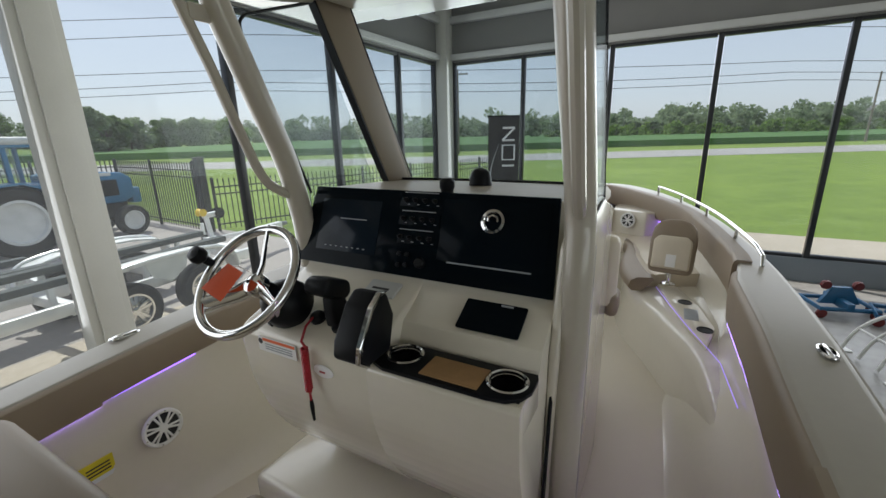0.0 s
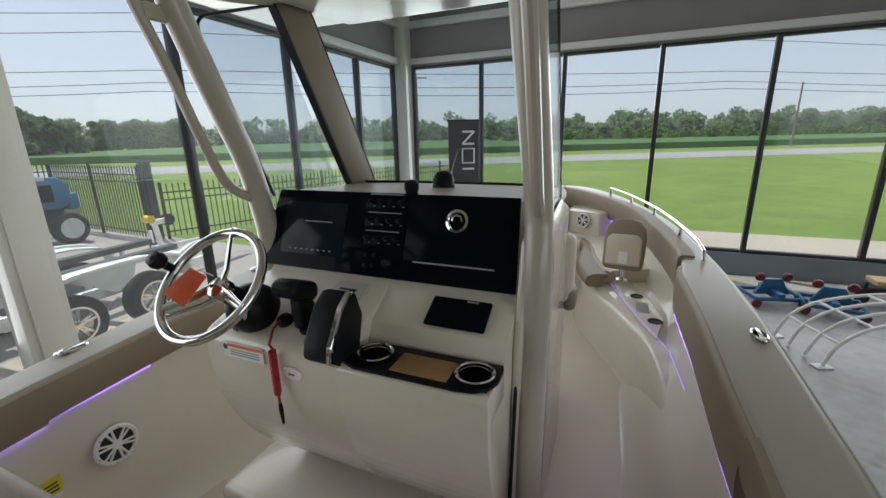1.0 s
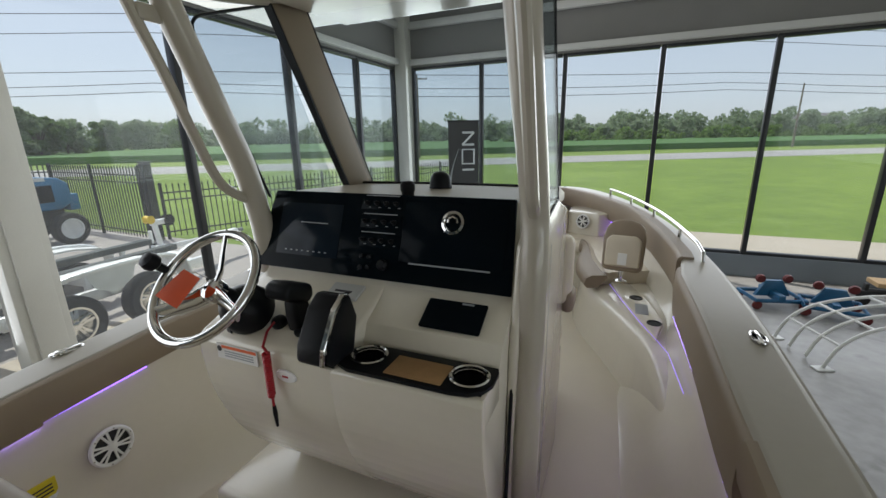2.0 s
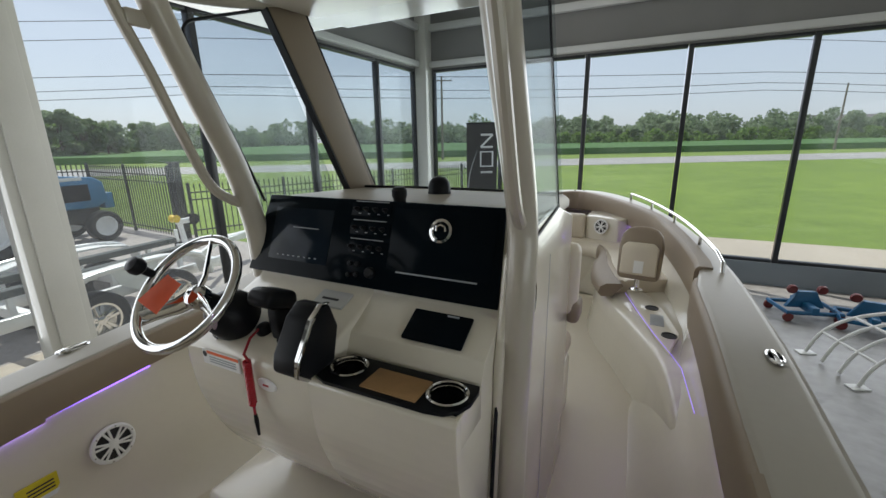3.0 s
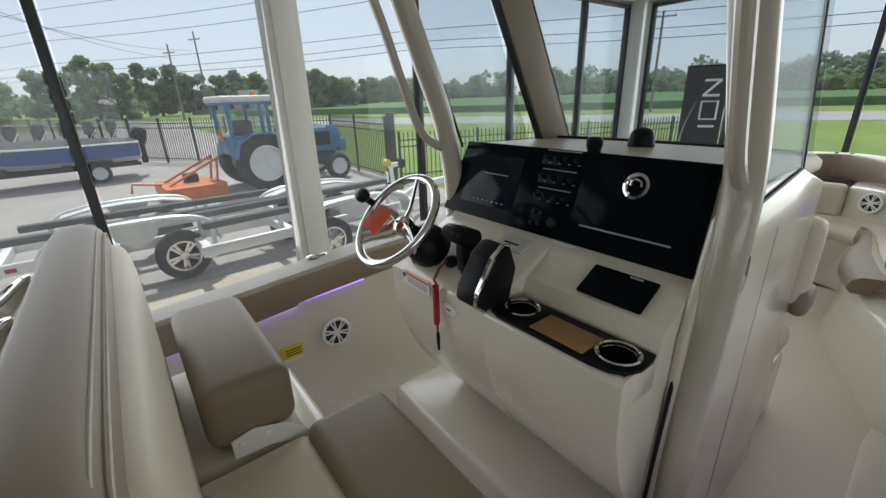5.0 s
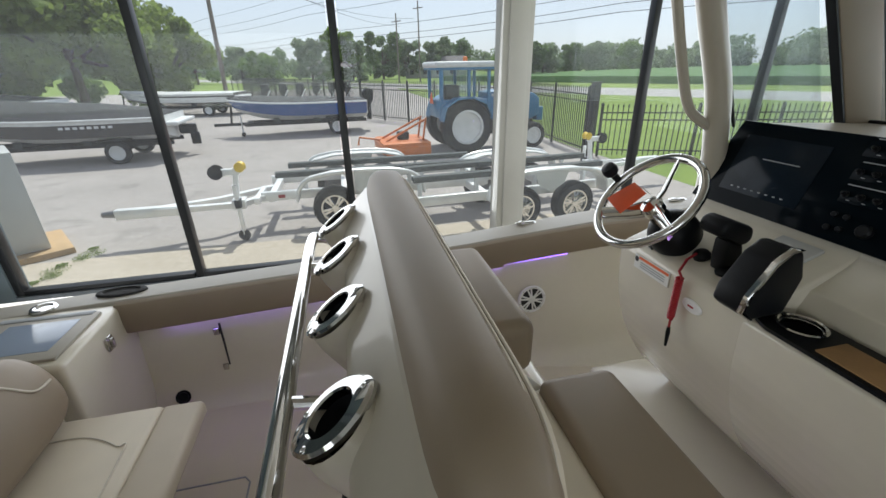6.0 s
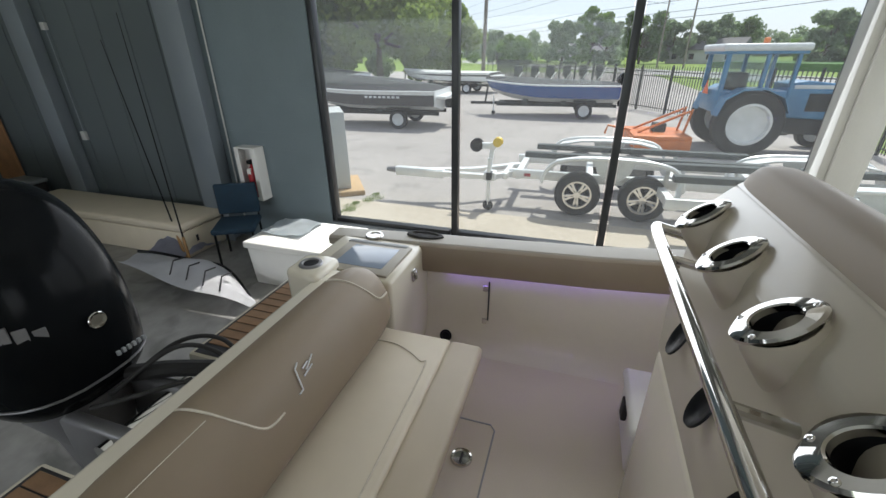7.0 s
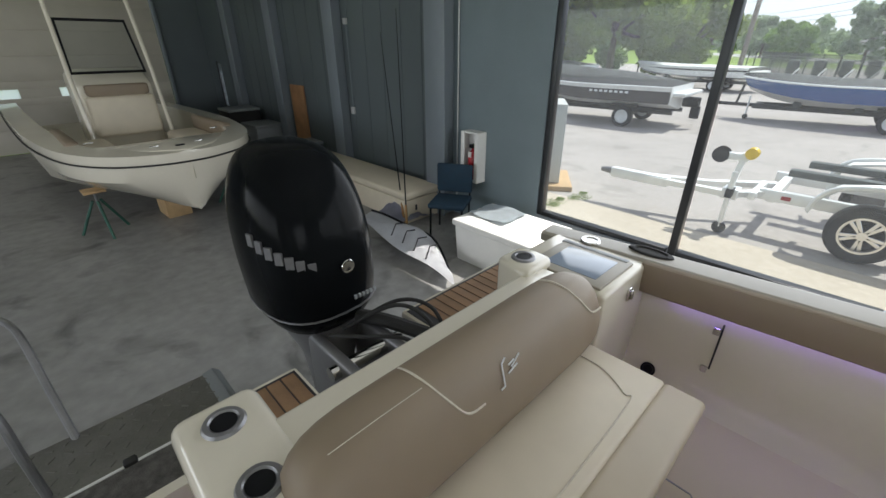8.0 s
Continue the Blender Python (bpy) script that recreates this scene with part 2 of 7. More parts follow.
def ground_mat(name, c1, c2, s1, s2, rough, bump=0.3, spots=0.0):
    m = bpy.data.materials.new(name)
    m.use_nodes = True
    n, l = m.node_tree.nodes, m.node_tree.links
    b = n["Principled BSDF"]
    co = n.new("ShaderNodeTexCoord")
    a, f, w = n.new("ShaderNodeTexNoise"), n.new("ShaderNodeTexNoise"), n.new("ShaderNodeTexNoise")
    for node, s, d in ((a, s1, 6), (f, s2, 4), (w, s1 * 0.17, 3)):
        node.inputs["Scale"].default_value, node.inputs["Detail"].default_value = s, d
        l.new(co.outputs["Object"], node.inputs["Vector"])
    s = n.new("ShaderNodeMath")
    s.operation = "ADD"
    l.new(a.outputs["Fac"], s.inputs[0])
    l.new(f.outputs["Fac"], s.inputs[1])
    t = n.new("ShaderNodeMath")
    t.operation = "ADD"
    l.new(s.outputs[0], t.inputs[0])
    l.new(w.outputs["Fac"], t.inputs[1])
    ramp = n.new("ShaderNodeValToRGB")
    ramp.color_ramp.elements[0].position, ramp.color_ramp.elements[1].position = 0.36, 0.64
    ramp.color_ramp.elements[0].color, ramp.color_ramp.elements[1].color = rgb(*c1), rgb(*c2)
    d = n.new("ShaderNodeMath")
    d.operation = "DIVIDE"
    d.inputs[1].default_value = 3.0
    l.new(t.outputs[0], d.inputs[0])
    l.new(d.outputs[0], ramp.inputs["Fac"])
    col = ramp.outputs["Color"]
    if spots:
        sp, cut, mul = n.new("ShaderNodeTexNoise"), n.new("ShaderNodeValToRGB"), n.new("ShaderNodeMix")
        sp.inputs["Scale"].default_value, sp.inputs["Detail"].default_value, sp.inputs["Distortion"].default_value = 1.7, 9, 0.8
        l.new(co.outputs["Object"], sp.inputs["Vector"])
        cut.color_ramp.elements[0].position, cut.color_ramp.elements[1].position = 0.56, 0.70
        cut.color_ramp.elements[0].color, cut.color_ramp.elements[1].color = rgb(1, 1, 1), rgb(1 - spots, 1 - spots, 1 - spots)
        l.new(sp.outputs["Fac"], cut.inputs["Fac"])
        mul.data_type, mul.blend_type, mul.inputs[0].default_value = "RGBA", "MULTIPLY", 1.0
        ca, cb = [q for q in mul.inputs if q.type == "RGBA"]
        l.new(col, ca)
        l.new(cut.outputs["Color"], cb)
        col = [q for q in mul.outputs if q.type == "RGBA"][0]
    l.new(col, b.inputs["Base Color"])
    b.inputs["Roughness"].default_value = rough
    if bump:
        bp = n.new("ShaderNodeBump")
        bp.inputs["Strength"].default_value, bp.inputs["Distance"].default_value = bump, 0.02
        l.new(f.outputs["Fac"], bp.inputs["Height"])
        l.new(bp.outputs["Normal"], b.inputs["Normal"])
    return m


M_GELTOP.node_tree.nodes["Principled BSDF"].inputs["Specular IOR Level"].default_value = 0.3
M_BLACK.node_tree.nodes["Principled BSDF"].inputs["Specular IOR Level"].default_value = 0.16
M_SCREEN.node_tree.nodes["Principled BSDF"].inputs["Specular IOR Level"].default_value = 0.10
M_ENGINE.node_tree.nodes["Principled BSDF"].inputs["Specular IOR Level"].default_value = 0.05
M_BLACKGLASS.node_tree.nodes["Principled BSDF"].inputs["Specular IOR Level"].default_value = 0.035
M_GRASS = ground_mat("mown_grass", (0.09, 0.155, 0.010), (0.20, 0.29, 0.030), 0.8, 9.0, 0.9)
M_CROP = ground_mat("green_crop_field", (0.030, 0.100, 0.012), (0.070, 0.170, 0.028), 0.05, 1.1, 0.9, 0.6)
M_ASPHALT = ground_mat("sunbleached_asphalt", (0.285, 0.26, 0.24), (0.40, 0.37, 0.345), 0.5, 14.0, 0.85, 0.3, 0.18)
M_ROAD = ground_mat("grey_road", (0.27, 0.26, 0.25), (0.38, 0.37, 0.36), 0.3, 6.0, 0.85)
M_PAVE = ground_mat("pale_concrete_walk", (0.38, 0.33, 0.26), (0.52, 0.46, 0.38), 0.6, 12.0, 0.85)
M_FLOOR = ground_mat("worn_grey_floor_paint", (0.165, 0.162, 0.155), (0.33, 0.325, 0.315), 0.9, 7.0, 0.38, 0.08, 0.5)


# ---- mesh helpers ----
def merge(bm, tmp, m=None):
    if m is not None:
        tmp.transform(m)
    me = bpy.data.meshes.new("tmp")
    tmp.to_mesh(me)
    tmp.free()
    bm.from_mesh(me)
    bpy.data.meshes.remove(me)
    return bm


def box(bm, a, b, bev=0.0, seg=2, m=None):
    """A box from corner a to corner b with rounded edges."""
    if bm is None:
        bm = bmesh.new()
    t = bmesh.new()
    bmesh.ops.create_cube(t, size=1.0)
    d = [max(1e-4, abs(b[i] - a[i])) for i in range(3)]
    t.transform(Matrix.Translation([(a[i] + b[i]) / 2 for i in range(3)]) @ Matrix.Diagonal((*d, 1)))
    if bev:
        bmesh.ops.bevel(t, geom=t.edges[:], offset=min(bev, min(d) * 0.45), segments=seg, affect="EDGES", profile=0.5)
    return merge(bm, t, m)


def loft(bm, rings, closed=True, caps=True, loop=False):
    """Skins rings of equal length. closed: each ring is a closed loop. loop: the last ring joins the first."""
    if bm is None:
        bm = bmesh.new()
    vs = [[bm.verts.new(p) for p in r] for r in rings]
    n = len(rings[0])
    pairs = list(zip(vs[:-1], vs[1:])) + ([(vs[-1], vs[0])] if loop else [])
    for r0, r1 in pairs:
        for i in range(n if closed else n - 1):
            j = (i + 1) % n
            try:
                bm.faces.new((r0[i], r0[j], r1[j], r1[i]))
            except ValueError:
                pass
    if caps and closed and not loop:
        bm.faces.new(vs[0][::-1])
        bm.faces.new(vs[-1])
    return bm


def tube(bm, pts, r, seg=10, closed=False, flat=1.0):
    """A round bar swept along points; r: one radius or one a point."""
    pts = [Vector(p) for p in pts]
    n = len(pts)
    rad = r if isinstance(r, (list, tuple)) else [r] * n
    rings, up = [], None
    for i, p in enumerate(pts):
        if closed:
            d = pts[(i + 1) % n] - pts[i - 1]
        else:
            d = pts[min(i + 1, n - 1)] - pts[max(i - 1, 0)]
        d.normalize()
        if up is None:
            up = d.orthogonal().normalized()
        up = (up - d * up.dot(d)).normalized()
        side = d.cross(up)
        rings.append([p + (up * math.cos(a) + side * math.sin(a) * flat) * rad[i] for a in [2 * math.pi * k / seg for k in range(seg)]])
    return loft(bm, rings, True, True, closed)


def lathe(bm, prof, seg=24, m=None, caps=True):
    """Turns a profile of (radius, height) about z."""
    if bm is None:
        bm = bmesh.new()
    t = bmesh.new()
    rings = [[(max(r, 1e-4) * math.cos(2 * math.pi * k / seg), max(r, 1e-4) * math.sin(2 * math.pi * k / seg), z) for k in range(seg)] for r, z in prof]
    loft(t, rings, True, caps)
    return merge(bm, t, m)


def prism(bm, poly, axis, a, b, bev=0.0, seg=2, m=None):
    """Extrudes an outline along an axis ('x': points are (y, z); 'y': (x, z); 'z': (x, y)) from a to b."""
    if bm is None:
        bm = bmesh.new()
    t = bmesh.new()
    put = {"x": lambda p, v: (v, p[0], p[1]), "y": lambda p, v: (p[0], v, p[1]), "z": lambda p, v: (p[0], p[1], v)}[axis]
    loft(t, [[put(p, a) for p in poly], [put(p, b) for p in poly]], True, True)
    bmesh.ops.recalc_face_normals(t, faces=t.faces[:])
    if bev:
        bmesh.ops.bevel(t, geom=t.edges[:], offset=bev, segments=seg, affect="EDGES", profile=0.5)
    return merge(bm, t, m)


def smooth_path(pts, n=8, closed=False):
    """A Catmull-Rom line through the points, n steps a stretch."""
    pts = [Vector(p) for p in pts]
    k, out = len(pts), []
    for i in range(k if closed else k - 1):
        if closed:
            p0, p1, p2, p3 = pts[i - 1], pts[i], pts[(i + 1) % k], pts[(i + 2) % k]
        else:
            p0, p1, p2, p3 = pts[max(i - 1, 0)], pts[i], pts[i + 1], pts[min(i + 2, k - 1)]
        for s in range(n):
            u = s / n
            out.append(0.5 * ((2 * p1) + (p2 - p0) * u + (2 * p0 - 5 * p1 + 4 * p2 - p3) * u * u + (3 * p1 - p0 - 3 * p2 + p3) * u ** 3))
    if not closed:
        out.append(pts[-1])
    return out


def mesh_of(name, bm, material, sharp=35):
    bmesh.ops.recalc_face_normals(bm, faces=bm.faces[:])
    me = bpy.data.meshes.new(name)
    bm.to_mesh(me)
    bm.free()
    me.materials.append(material)
    me.polygons.foreach_set("use_smooth", [True] * len(me.polygons))
    me.set_sharp_from_angle(angle=radians(sharp))
    return me


def part(name, bm, material, parent, label="", sharp=35, m=None):
    ob = new(name, mesh_of(name, bm, material, sharp))
    if parent is not None:
        ob.parent = parent
    if m is not None:
        ob.matrix_basis = m
    return tagged(ob, label)


def piece(name, me, parent, m):
    ob = new(name, me)
    ob.parent = parent
    ob.matrix_basis = m
    return ob


def thing(name, label, category, group="", m=None, kind=""):
    ob = new(name)
    if m is not None:
        ob.matrix_basis = m
    return tagged(ob, label, category, group, kind)


def solo(name, bm, material, label, category, group="", kind="", m=None, sharp=35):
    return tagged(part(name, bm, material, None, "", sharp, m), label, category, group, kind)


def interp(x, table):
    for (x0, y0), (x1, y1) in zip(table[:-1], table[1:]):
        if x <= x1:
            u = max(0.0, (x - x0) / (x1 - x0))
            u = u * u * (3 - 2 * u) * 0.35 + u * 0.65
            return y0 + (y1 - y0) * u
    return table[-1][1]

# ---- the ground, the building ----
XW, YF = -3.45, 7.75          # inner planes of the two glass walls
XE, YB = 8.2, -14.6           # the far ends of the hall
Z_SILL, Z_TOP, Z_CEIL = 0.36, 3.62, 5.0


def sheet(name, x0, x1, y0, y1, z, material, label, category, t=0.0):
    bm = bmesh.new()
    if t:
        box(bm, (x0, y0, z - t), (x1, y1, z))
    else:
        loft(bm, [[(x0, y0, z), (x1, y0, z)], [(x0, y1, z), (x1, y1, z)]], False, False)
    return solo(name, bm, material, label, category, kind="structure")


sheet("ground", -900, 900, -900, 900, -0.05, M_GRASS, "wide mown green lawn round the building", "ground")
sheet("pavement", -60, XW - 0.25, -60, 6.6, -0.02, M_ASPHALT, "sunlit worn asphalt yard beside the showroom", "pavement", 0.2)
sheet("apron", -5.3, XW - 0.25, -8.0, 6.6, -0.012, M_PAVE, "pale concrete apron along the glass wall", "pavement", 0.18)
sheet("walkway", XW - 0.25, 30, YF + 0.25, 11.2, -0.01, M_PAVE, "pale concrete walk along the front glass", "pavement", 0.2)
sheet("floor", XW, XE, YB, YF, 0.0, M_FLOOR, "worn grey painted concrete showroom floor", "floor", 0.25)


def slab(name, pts, z, material, label, category):
    return solo(name, loft(None, [[(x, y, z) for x, y in pts[:2]], [(x, y, z) for x, y in pts[3:1:-1]]], False, False), material, label, category, kind="structure")


ROAD_U, ROAD_V = Vector((0.853, 0.522, 0)), Vector((-0.522, 0.853, 0))


def along_road(a, v, z=0.0):
    """A point a metres along the road and v metres out from the hall, square to the road."""
    p = ROAD_U * a + ROAD_V * v
    return (p.x, p.y, z)


def strip(name, v0, v1, z, material, label, category, a0=-700, a1=700):
    pts = [along_road(a0, v0), along_road(a1, v0), along_road(a1, v1), along_road(a0, v1)]
    return slab(name, [p[:2] for p in pts], z, material, label, category)


strip("road", 35.0, 46.0, -0.03, M_ROAD, "pale grey two-lane country road past the lawn", "road")
crop = [along_road(a, v)[:2] for a, v in ((-60, 58), (600, 58), (600, 260), (-60, 260))]
solo("crop_field", prism(None, crop, "z", -0.04, 0.85), M_CROP, "wide field of low green crops across the road", "field", kind="structure")
# walls
wall_port = solo("wall_west", box(None, (XW - 0.22, -3.4, 0), (XW, YF + 0.22, Z_SILL)), M_BLUECOL, "low slate-blue sill wall below the yard windows", "wall", kind="structure")
box_b = box(None, (XW - 0.22, -3.4, Z_TOP), (XW, YF + 0.22, Z_CEIL))
solo("wall_west_upper", box_b, M_FASCIA, "grey metal panel wall above the yard windows", "wall", kind="structure")
solo("wall_front", box(None, (XW, YF, 0), (XE, YF + 0.22, Z_SILL)), M_BLUECOL, "low grey sill wall below the front windows", "wall", kind="structure")
solo("wall_front_upper", box(None, (XW, YF, Z_TOP), (XE, YF + 0.22, Z_CEIL)), M_FASCIA, "grey metal panel wall above the front windows", "wall", kind="structure")
for nm, z0, z1, d in (("lower", Z_TOP + 0.03, Z_TOP + 0.13, 0.09), ("upper", 4.28, 4.40, 0.10)):
    solo("trim_west_" + nm, box(None, (XW + 0.002, -3.4, z0), (XW + d, YF - 0.11, z1), 0.008), M_TRIMG, "pale grey horizontal steel girt on the wall", "trim", kind="structure")
    solo("trim_front_" + nm, box(None, (XW + 0.11, YF - d, z0), (XE, YF - 0.002, z1), 0.008), M_TRIMG, "pale grey horizontal steel girt on the wall", "trim", kind="structure")
solo("ceiling", box(None, (XW - 0.22, YB - 0.2, Z_CEIL), (XE + 0.2, YF + 0.22, Z_CEIL + 0.2)), M_CEIL, "pale lined showroom ceiling", "ceiling", kind="structure")
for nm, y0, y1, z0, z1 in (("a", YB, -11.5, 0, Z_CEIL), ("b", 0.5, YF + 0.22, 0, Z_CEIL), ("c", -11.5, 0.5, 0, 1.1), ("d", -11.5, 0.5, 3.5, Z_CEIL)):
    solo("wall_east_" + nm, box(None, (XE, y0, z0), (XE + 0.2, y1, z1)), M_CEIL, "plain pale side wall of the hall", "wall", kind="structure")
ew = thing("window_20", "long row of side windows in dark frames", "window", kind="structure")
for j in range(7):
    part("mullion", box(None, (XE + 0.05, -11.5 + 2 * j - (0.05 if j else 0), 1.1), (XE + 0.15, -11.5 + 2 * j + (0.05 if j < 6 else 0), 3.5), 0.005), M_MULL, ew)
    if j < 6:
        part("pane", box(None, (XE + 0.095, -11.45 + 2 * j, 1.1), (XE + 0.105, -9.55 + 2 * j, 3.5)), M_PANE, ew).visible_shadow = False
solo("corner_column", box(None, (XW - 0.02, YF - 0.24, 0), (XW + 0.22, YF + 0.02, Z_CEIL), 0.012), M_COL, "white painted steel corner column", "column", kind="structure")
solo("column_west", box(box(None, (XW - 0.05, 1.31, 0), (XW + 0.16, 1.62, Z_CEIL), 0.012), (XW + 0.16, 1.37, 0), (XW + 0.19, 1.56, Z_CEIL), 0.008), M_COL, "white boxed steel column between the windows", "column", kind="structure")


def window(i, axis, a, b, cap):
    """One bay of floor-length glazing between a and b along a wall."""
    w = thing("window_%d" % i, "tall fixed showroom window in a dark metal frame", "window", kind="structure")
    f = 0.05
    if axis == "y":
        bar = lambda p, q, z0, z1: box(None, (XW - 0.12, p, z0), (XW - 0.02, q, z1), 0.006)
        gl = box(None, (XW - 0.085, a + f, Z_SILL + f), (XW - 0.075, b - f, Z_TOP - f))
    else:
        bar = lambda p, q, z0, z1: box(None, (p, YF + 0.02, z0), (q, YF + 0.12, z1), 0.006)
        gl = box(None, (a + f, YF + 0.075, Z_SILL + f), (b - f, YF + 0.085, Z_TOP - f))
    mm = M_MULL
    part("mullion", bar(a - 0.035, a + f - 0.015, Z_SILL, Z_TOP), mm, w)
    if cap:
        part("mullion", bar(b - f + 0.015, b + 0.035, Z_SILL, Z_TOP), mm, w)
    part("head_frame", bar(a + f - 0.015, b - f + (0.015 if cap else 0.0), Z_TOP - f, Z_TOP), mm, w)
    part("sill_frame", bar(a + f - 0.015, b - f + (0.015 if cap else 0.0), Z_SILL, Z_SILL + f), mm, w)
    pane = part("pane", gl, M_PANE, w)
    pane.visible_shadow = False


bays_w = [-3.37, -1.80, -0.21, 1.37]
bays_w2 = [1.64, 3.05, 4.64, 6.27, 7.52]
bays_f = [-3.22, -1.81, -0.31, 1.18, 2.66, 4.14, 5.62, 7.10]
k = 0
for bays, ax in ((bays_w, "y"), (bays_w2, "y"), (bays_f, "x")):
    for a_, b_ in zip(bays[:-1], bays[1:]):
        k += 1
        window(k, ax, a_, b_, b_ == bays[-1])
# blank wall past the yard windows, the return with the extinguisher and the hall's dark end
solo("wall_end_block", box(None, (XW - 0.22, -5.2, 0), (XW, -3.40, Z_CEIL)), M_BLOCK, "blue-grey painted concrete block wall", "wall", kind="structure")
YR = -12.0
for nm, y0, y1, z0, z1 in (("a", -13.75, -5.2, 0, Z_CEIL), ("b", YB, -13.95, 0, Z_CEIL), ("c", -13.95, -13.75, 0, 0.75), ("d", -13.95, -13.75, 1.85, Z_CEIL)):
    solo("wall_back_panel_" + nm, box(None, (XW - 0.22, y0, z0), (XW, y1, z1)), M_PANEL, "dark slate-blue panel wall of the hall", "wall", kind="structure")
# daylight past a door ajar, made as an opening with an added frosted pane
slit = thing("window_21", "narrow daylight slit of a door ajar in the dark wall", "window", kind="structure")
part("pane", box(None, (XW - 0.12, -13.95, 0.75), (XW - 0.11, -13.75, 1.85)), M_FROST, slit)
part("frame", box(None, (XW + 0.001, -14.0, 0.70), (XW + 0.03, -13.955, 1.90), 0.004), M_MULL, slit)
# flat ribs of the metal wall
for j in range(20):
    y = -5.5 - 0.45 * j
    if abs(y + 13.85) > 0.25:
        solo("wall_rib", box(None, (XW + 0.0005, y - 0.02, 0.02), (XW + 0.012, y + 0.02, Z_CEIL - 0.01), 0.005, 1), M_PANEL, "raised rib of the slate-blue metal wall", "wall", kind="structure")
solo("wall_back_a", box(None, (XW, YB - 0.2, 0), (-2.35, YB, Z_CEIL)), M_PANEL, "dark slate-blue end wall of the hall", "wall", kind="structure")
solo("wall_back_b", box(None, (2.6, YB - 0.2, 0), (XE, YB, Z_CEIL)), M_PANEL, "dark slate-blue end wall of the hall", "wall", kind="structure")
solo("wall_back_c", box(None, (-2.35, YB - 0.2, 4.2), (2.6, YB, Z_CEIL)), M_PANEL, "dark slate-blue wall over the big door", "wall", kind="structure")
gd = thing("door_1", "closed cream sectional overhead door with small windows", "overhead door", kind="structure")
for r in range(8):
    z0, z1 = 0.52 * r, 0.52 * r + 0.522
    if r != 2:
        part("door_section", box(None, (-2.34, YB - 0.10, z0), (2.59, YB - 0.05, z1), 0.012, 2), M_DOORP, gd)
    else:
        xs = [-2.34, -1.72, -1.22, -0.50, 0.0, 0.72, 1.22, 1.94, 2.3, 2.59]
        part("door_section", box(None, (-2.34, YB - 0.10, z0), (2.59, YB - 0.05, z0 + 0.16), 0.008), M_DOORP, gd)
        part("door_section", box(None, (-2.34, YB - 0.10, z1 - 0.16), (2.59, YB - 0.05, z1), 0.008), M_DOORP, gd)
        for q in range(0, len(xs) - 1, 2):
            part("door_section", box(None, (xs[q], YB - 0.10, z0 + 0.16), (xs[q + 1], YB - 0.05, z1 - 0.16)), M_DOORP, gd)
for q in range(1, 9, 2):
    part("door_pane", box(None, (xs[q], YB - 0.085, 1.04 + 0.16), (xs[q + 1], YB - 0.075, 1.56 - 0.16)), M_FROST, gd, "frosted window lit from outside")
part("door_track", box(None, (-2.42, YB - 0.04, 0), (-2.35, YB + 0.06, 4.2), 0.01), M_BLUECOL, gd)

# ---- the boat ----
CX = -0.06
HALF = [(1.33, -1.95), (1.37, -1.2), (1.40, 0.0), (1.41, 1.2), (1.40, 2.3), (1.345, 3.2), (1.20, 4.1), (0.98, 4.9), (0.70, 5.55), (0.38, 6.02), (0.12, 6.17), (0.0, 6.18)]
half = smooth_path([(x, y, 0) for x, y in HALF], 6)
outline = [Vector((CX + p.x, p.y, 0)) for p in half] + [Vector((CX - p.x, p.y, 0)) for p in half[-2::-1]]


def inward(i):
    a, b = outline[max(i - 1, 0)], outline[min(i + 1, len(outline) - 1)]
    d = (b - a).normalized()
    return Vector((-d.y, d.x, 0))


INW = [inward(i) for i in range(len(outline))]
G_TABLE = [(-1.95, 1.272), (-1.3, 1.29), (-0.5, 1.315), (0.36, 1.378), (0.8, 1.415), (1.2, 1.447), (2.0, 1.485), (3.0, 1.50), (4.2, 1.53), (6.2, 1.57)]


def gz(y):
    return interp(y, G_TABLE)


def along(bm, profile, i0=0, i1=None, closed=True, caps=True):
    """Sweeps a profile of (distance inward, height over the sheer), which may depend on y, along the boat's outline."""
    rings = []
    for i in range(i0, len(outline) if i1 is None else i1):
        p, n = outline[i], INW[i]
        pr = profile(p.y) if callable(profile) else profile
        rings.append([Vector((p.x, p.y, gz(p.y) + z)) + n * d for d, z in pr])
    return loft(bm, rings, closed, caps)


NO = len(outline)


def index_at(y, starboard):
    """The outline's index nearest to y on one side."""
    r = range(0, NO // 2 + 1) if starboard else range(NO // 2, NO)
    return min(r, key=lambda i: abs(outline[i].y - y))


boat = thing("centre_console_boat", "large cream centre console boat on display in a showroom", "boat")
# hull
rings = []
for p in half:
    y, x, g = p.y, p.x, gz(p.y)
    bowk = max(0.0, (y - 2.5) / 3.7)
    zk = 0.0 + 0.75 * bowk ** 2.2
    zc = 0.42 + 0.40 * bowk ** 1.6
    r = [(x, y, g - 0.03), (x * 0.985, y - 0.02 * bowk, g - 0.30), (x * (0.93 - 0.15 * bowk), y - 0.25 * bowk, (g + zc) / 2 - 0.05), (x * (0.86 - 0.35 * bowk), y - 0.55 * bowk, zc), (x * 0.4 * (1 - 0.6 * bowk), y - 0.8 * bowk, (zc + zk) / 2 - 0.02), (0.0, y - 0.95 * bowk, zk)]
    rings.append([(CX + a, b, c) for a, b, c in r] + [(CX - a, b, c) for a, b, c in r[-2::-1]])
hull = part("hull", loft(None, rings, False, False), M_GEL, boat, "glossy cream gelcoat hull")
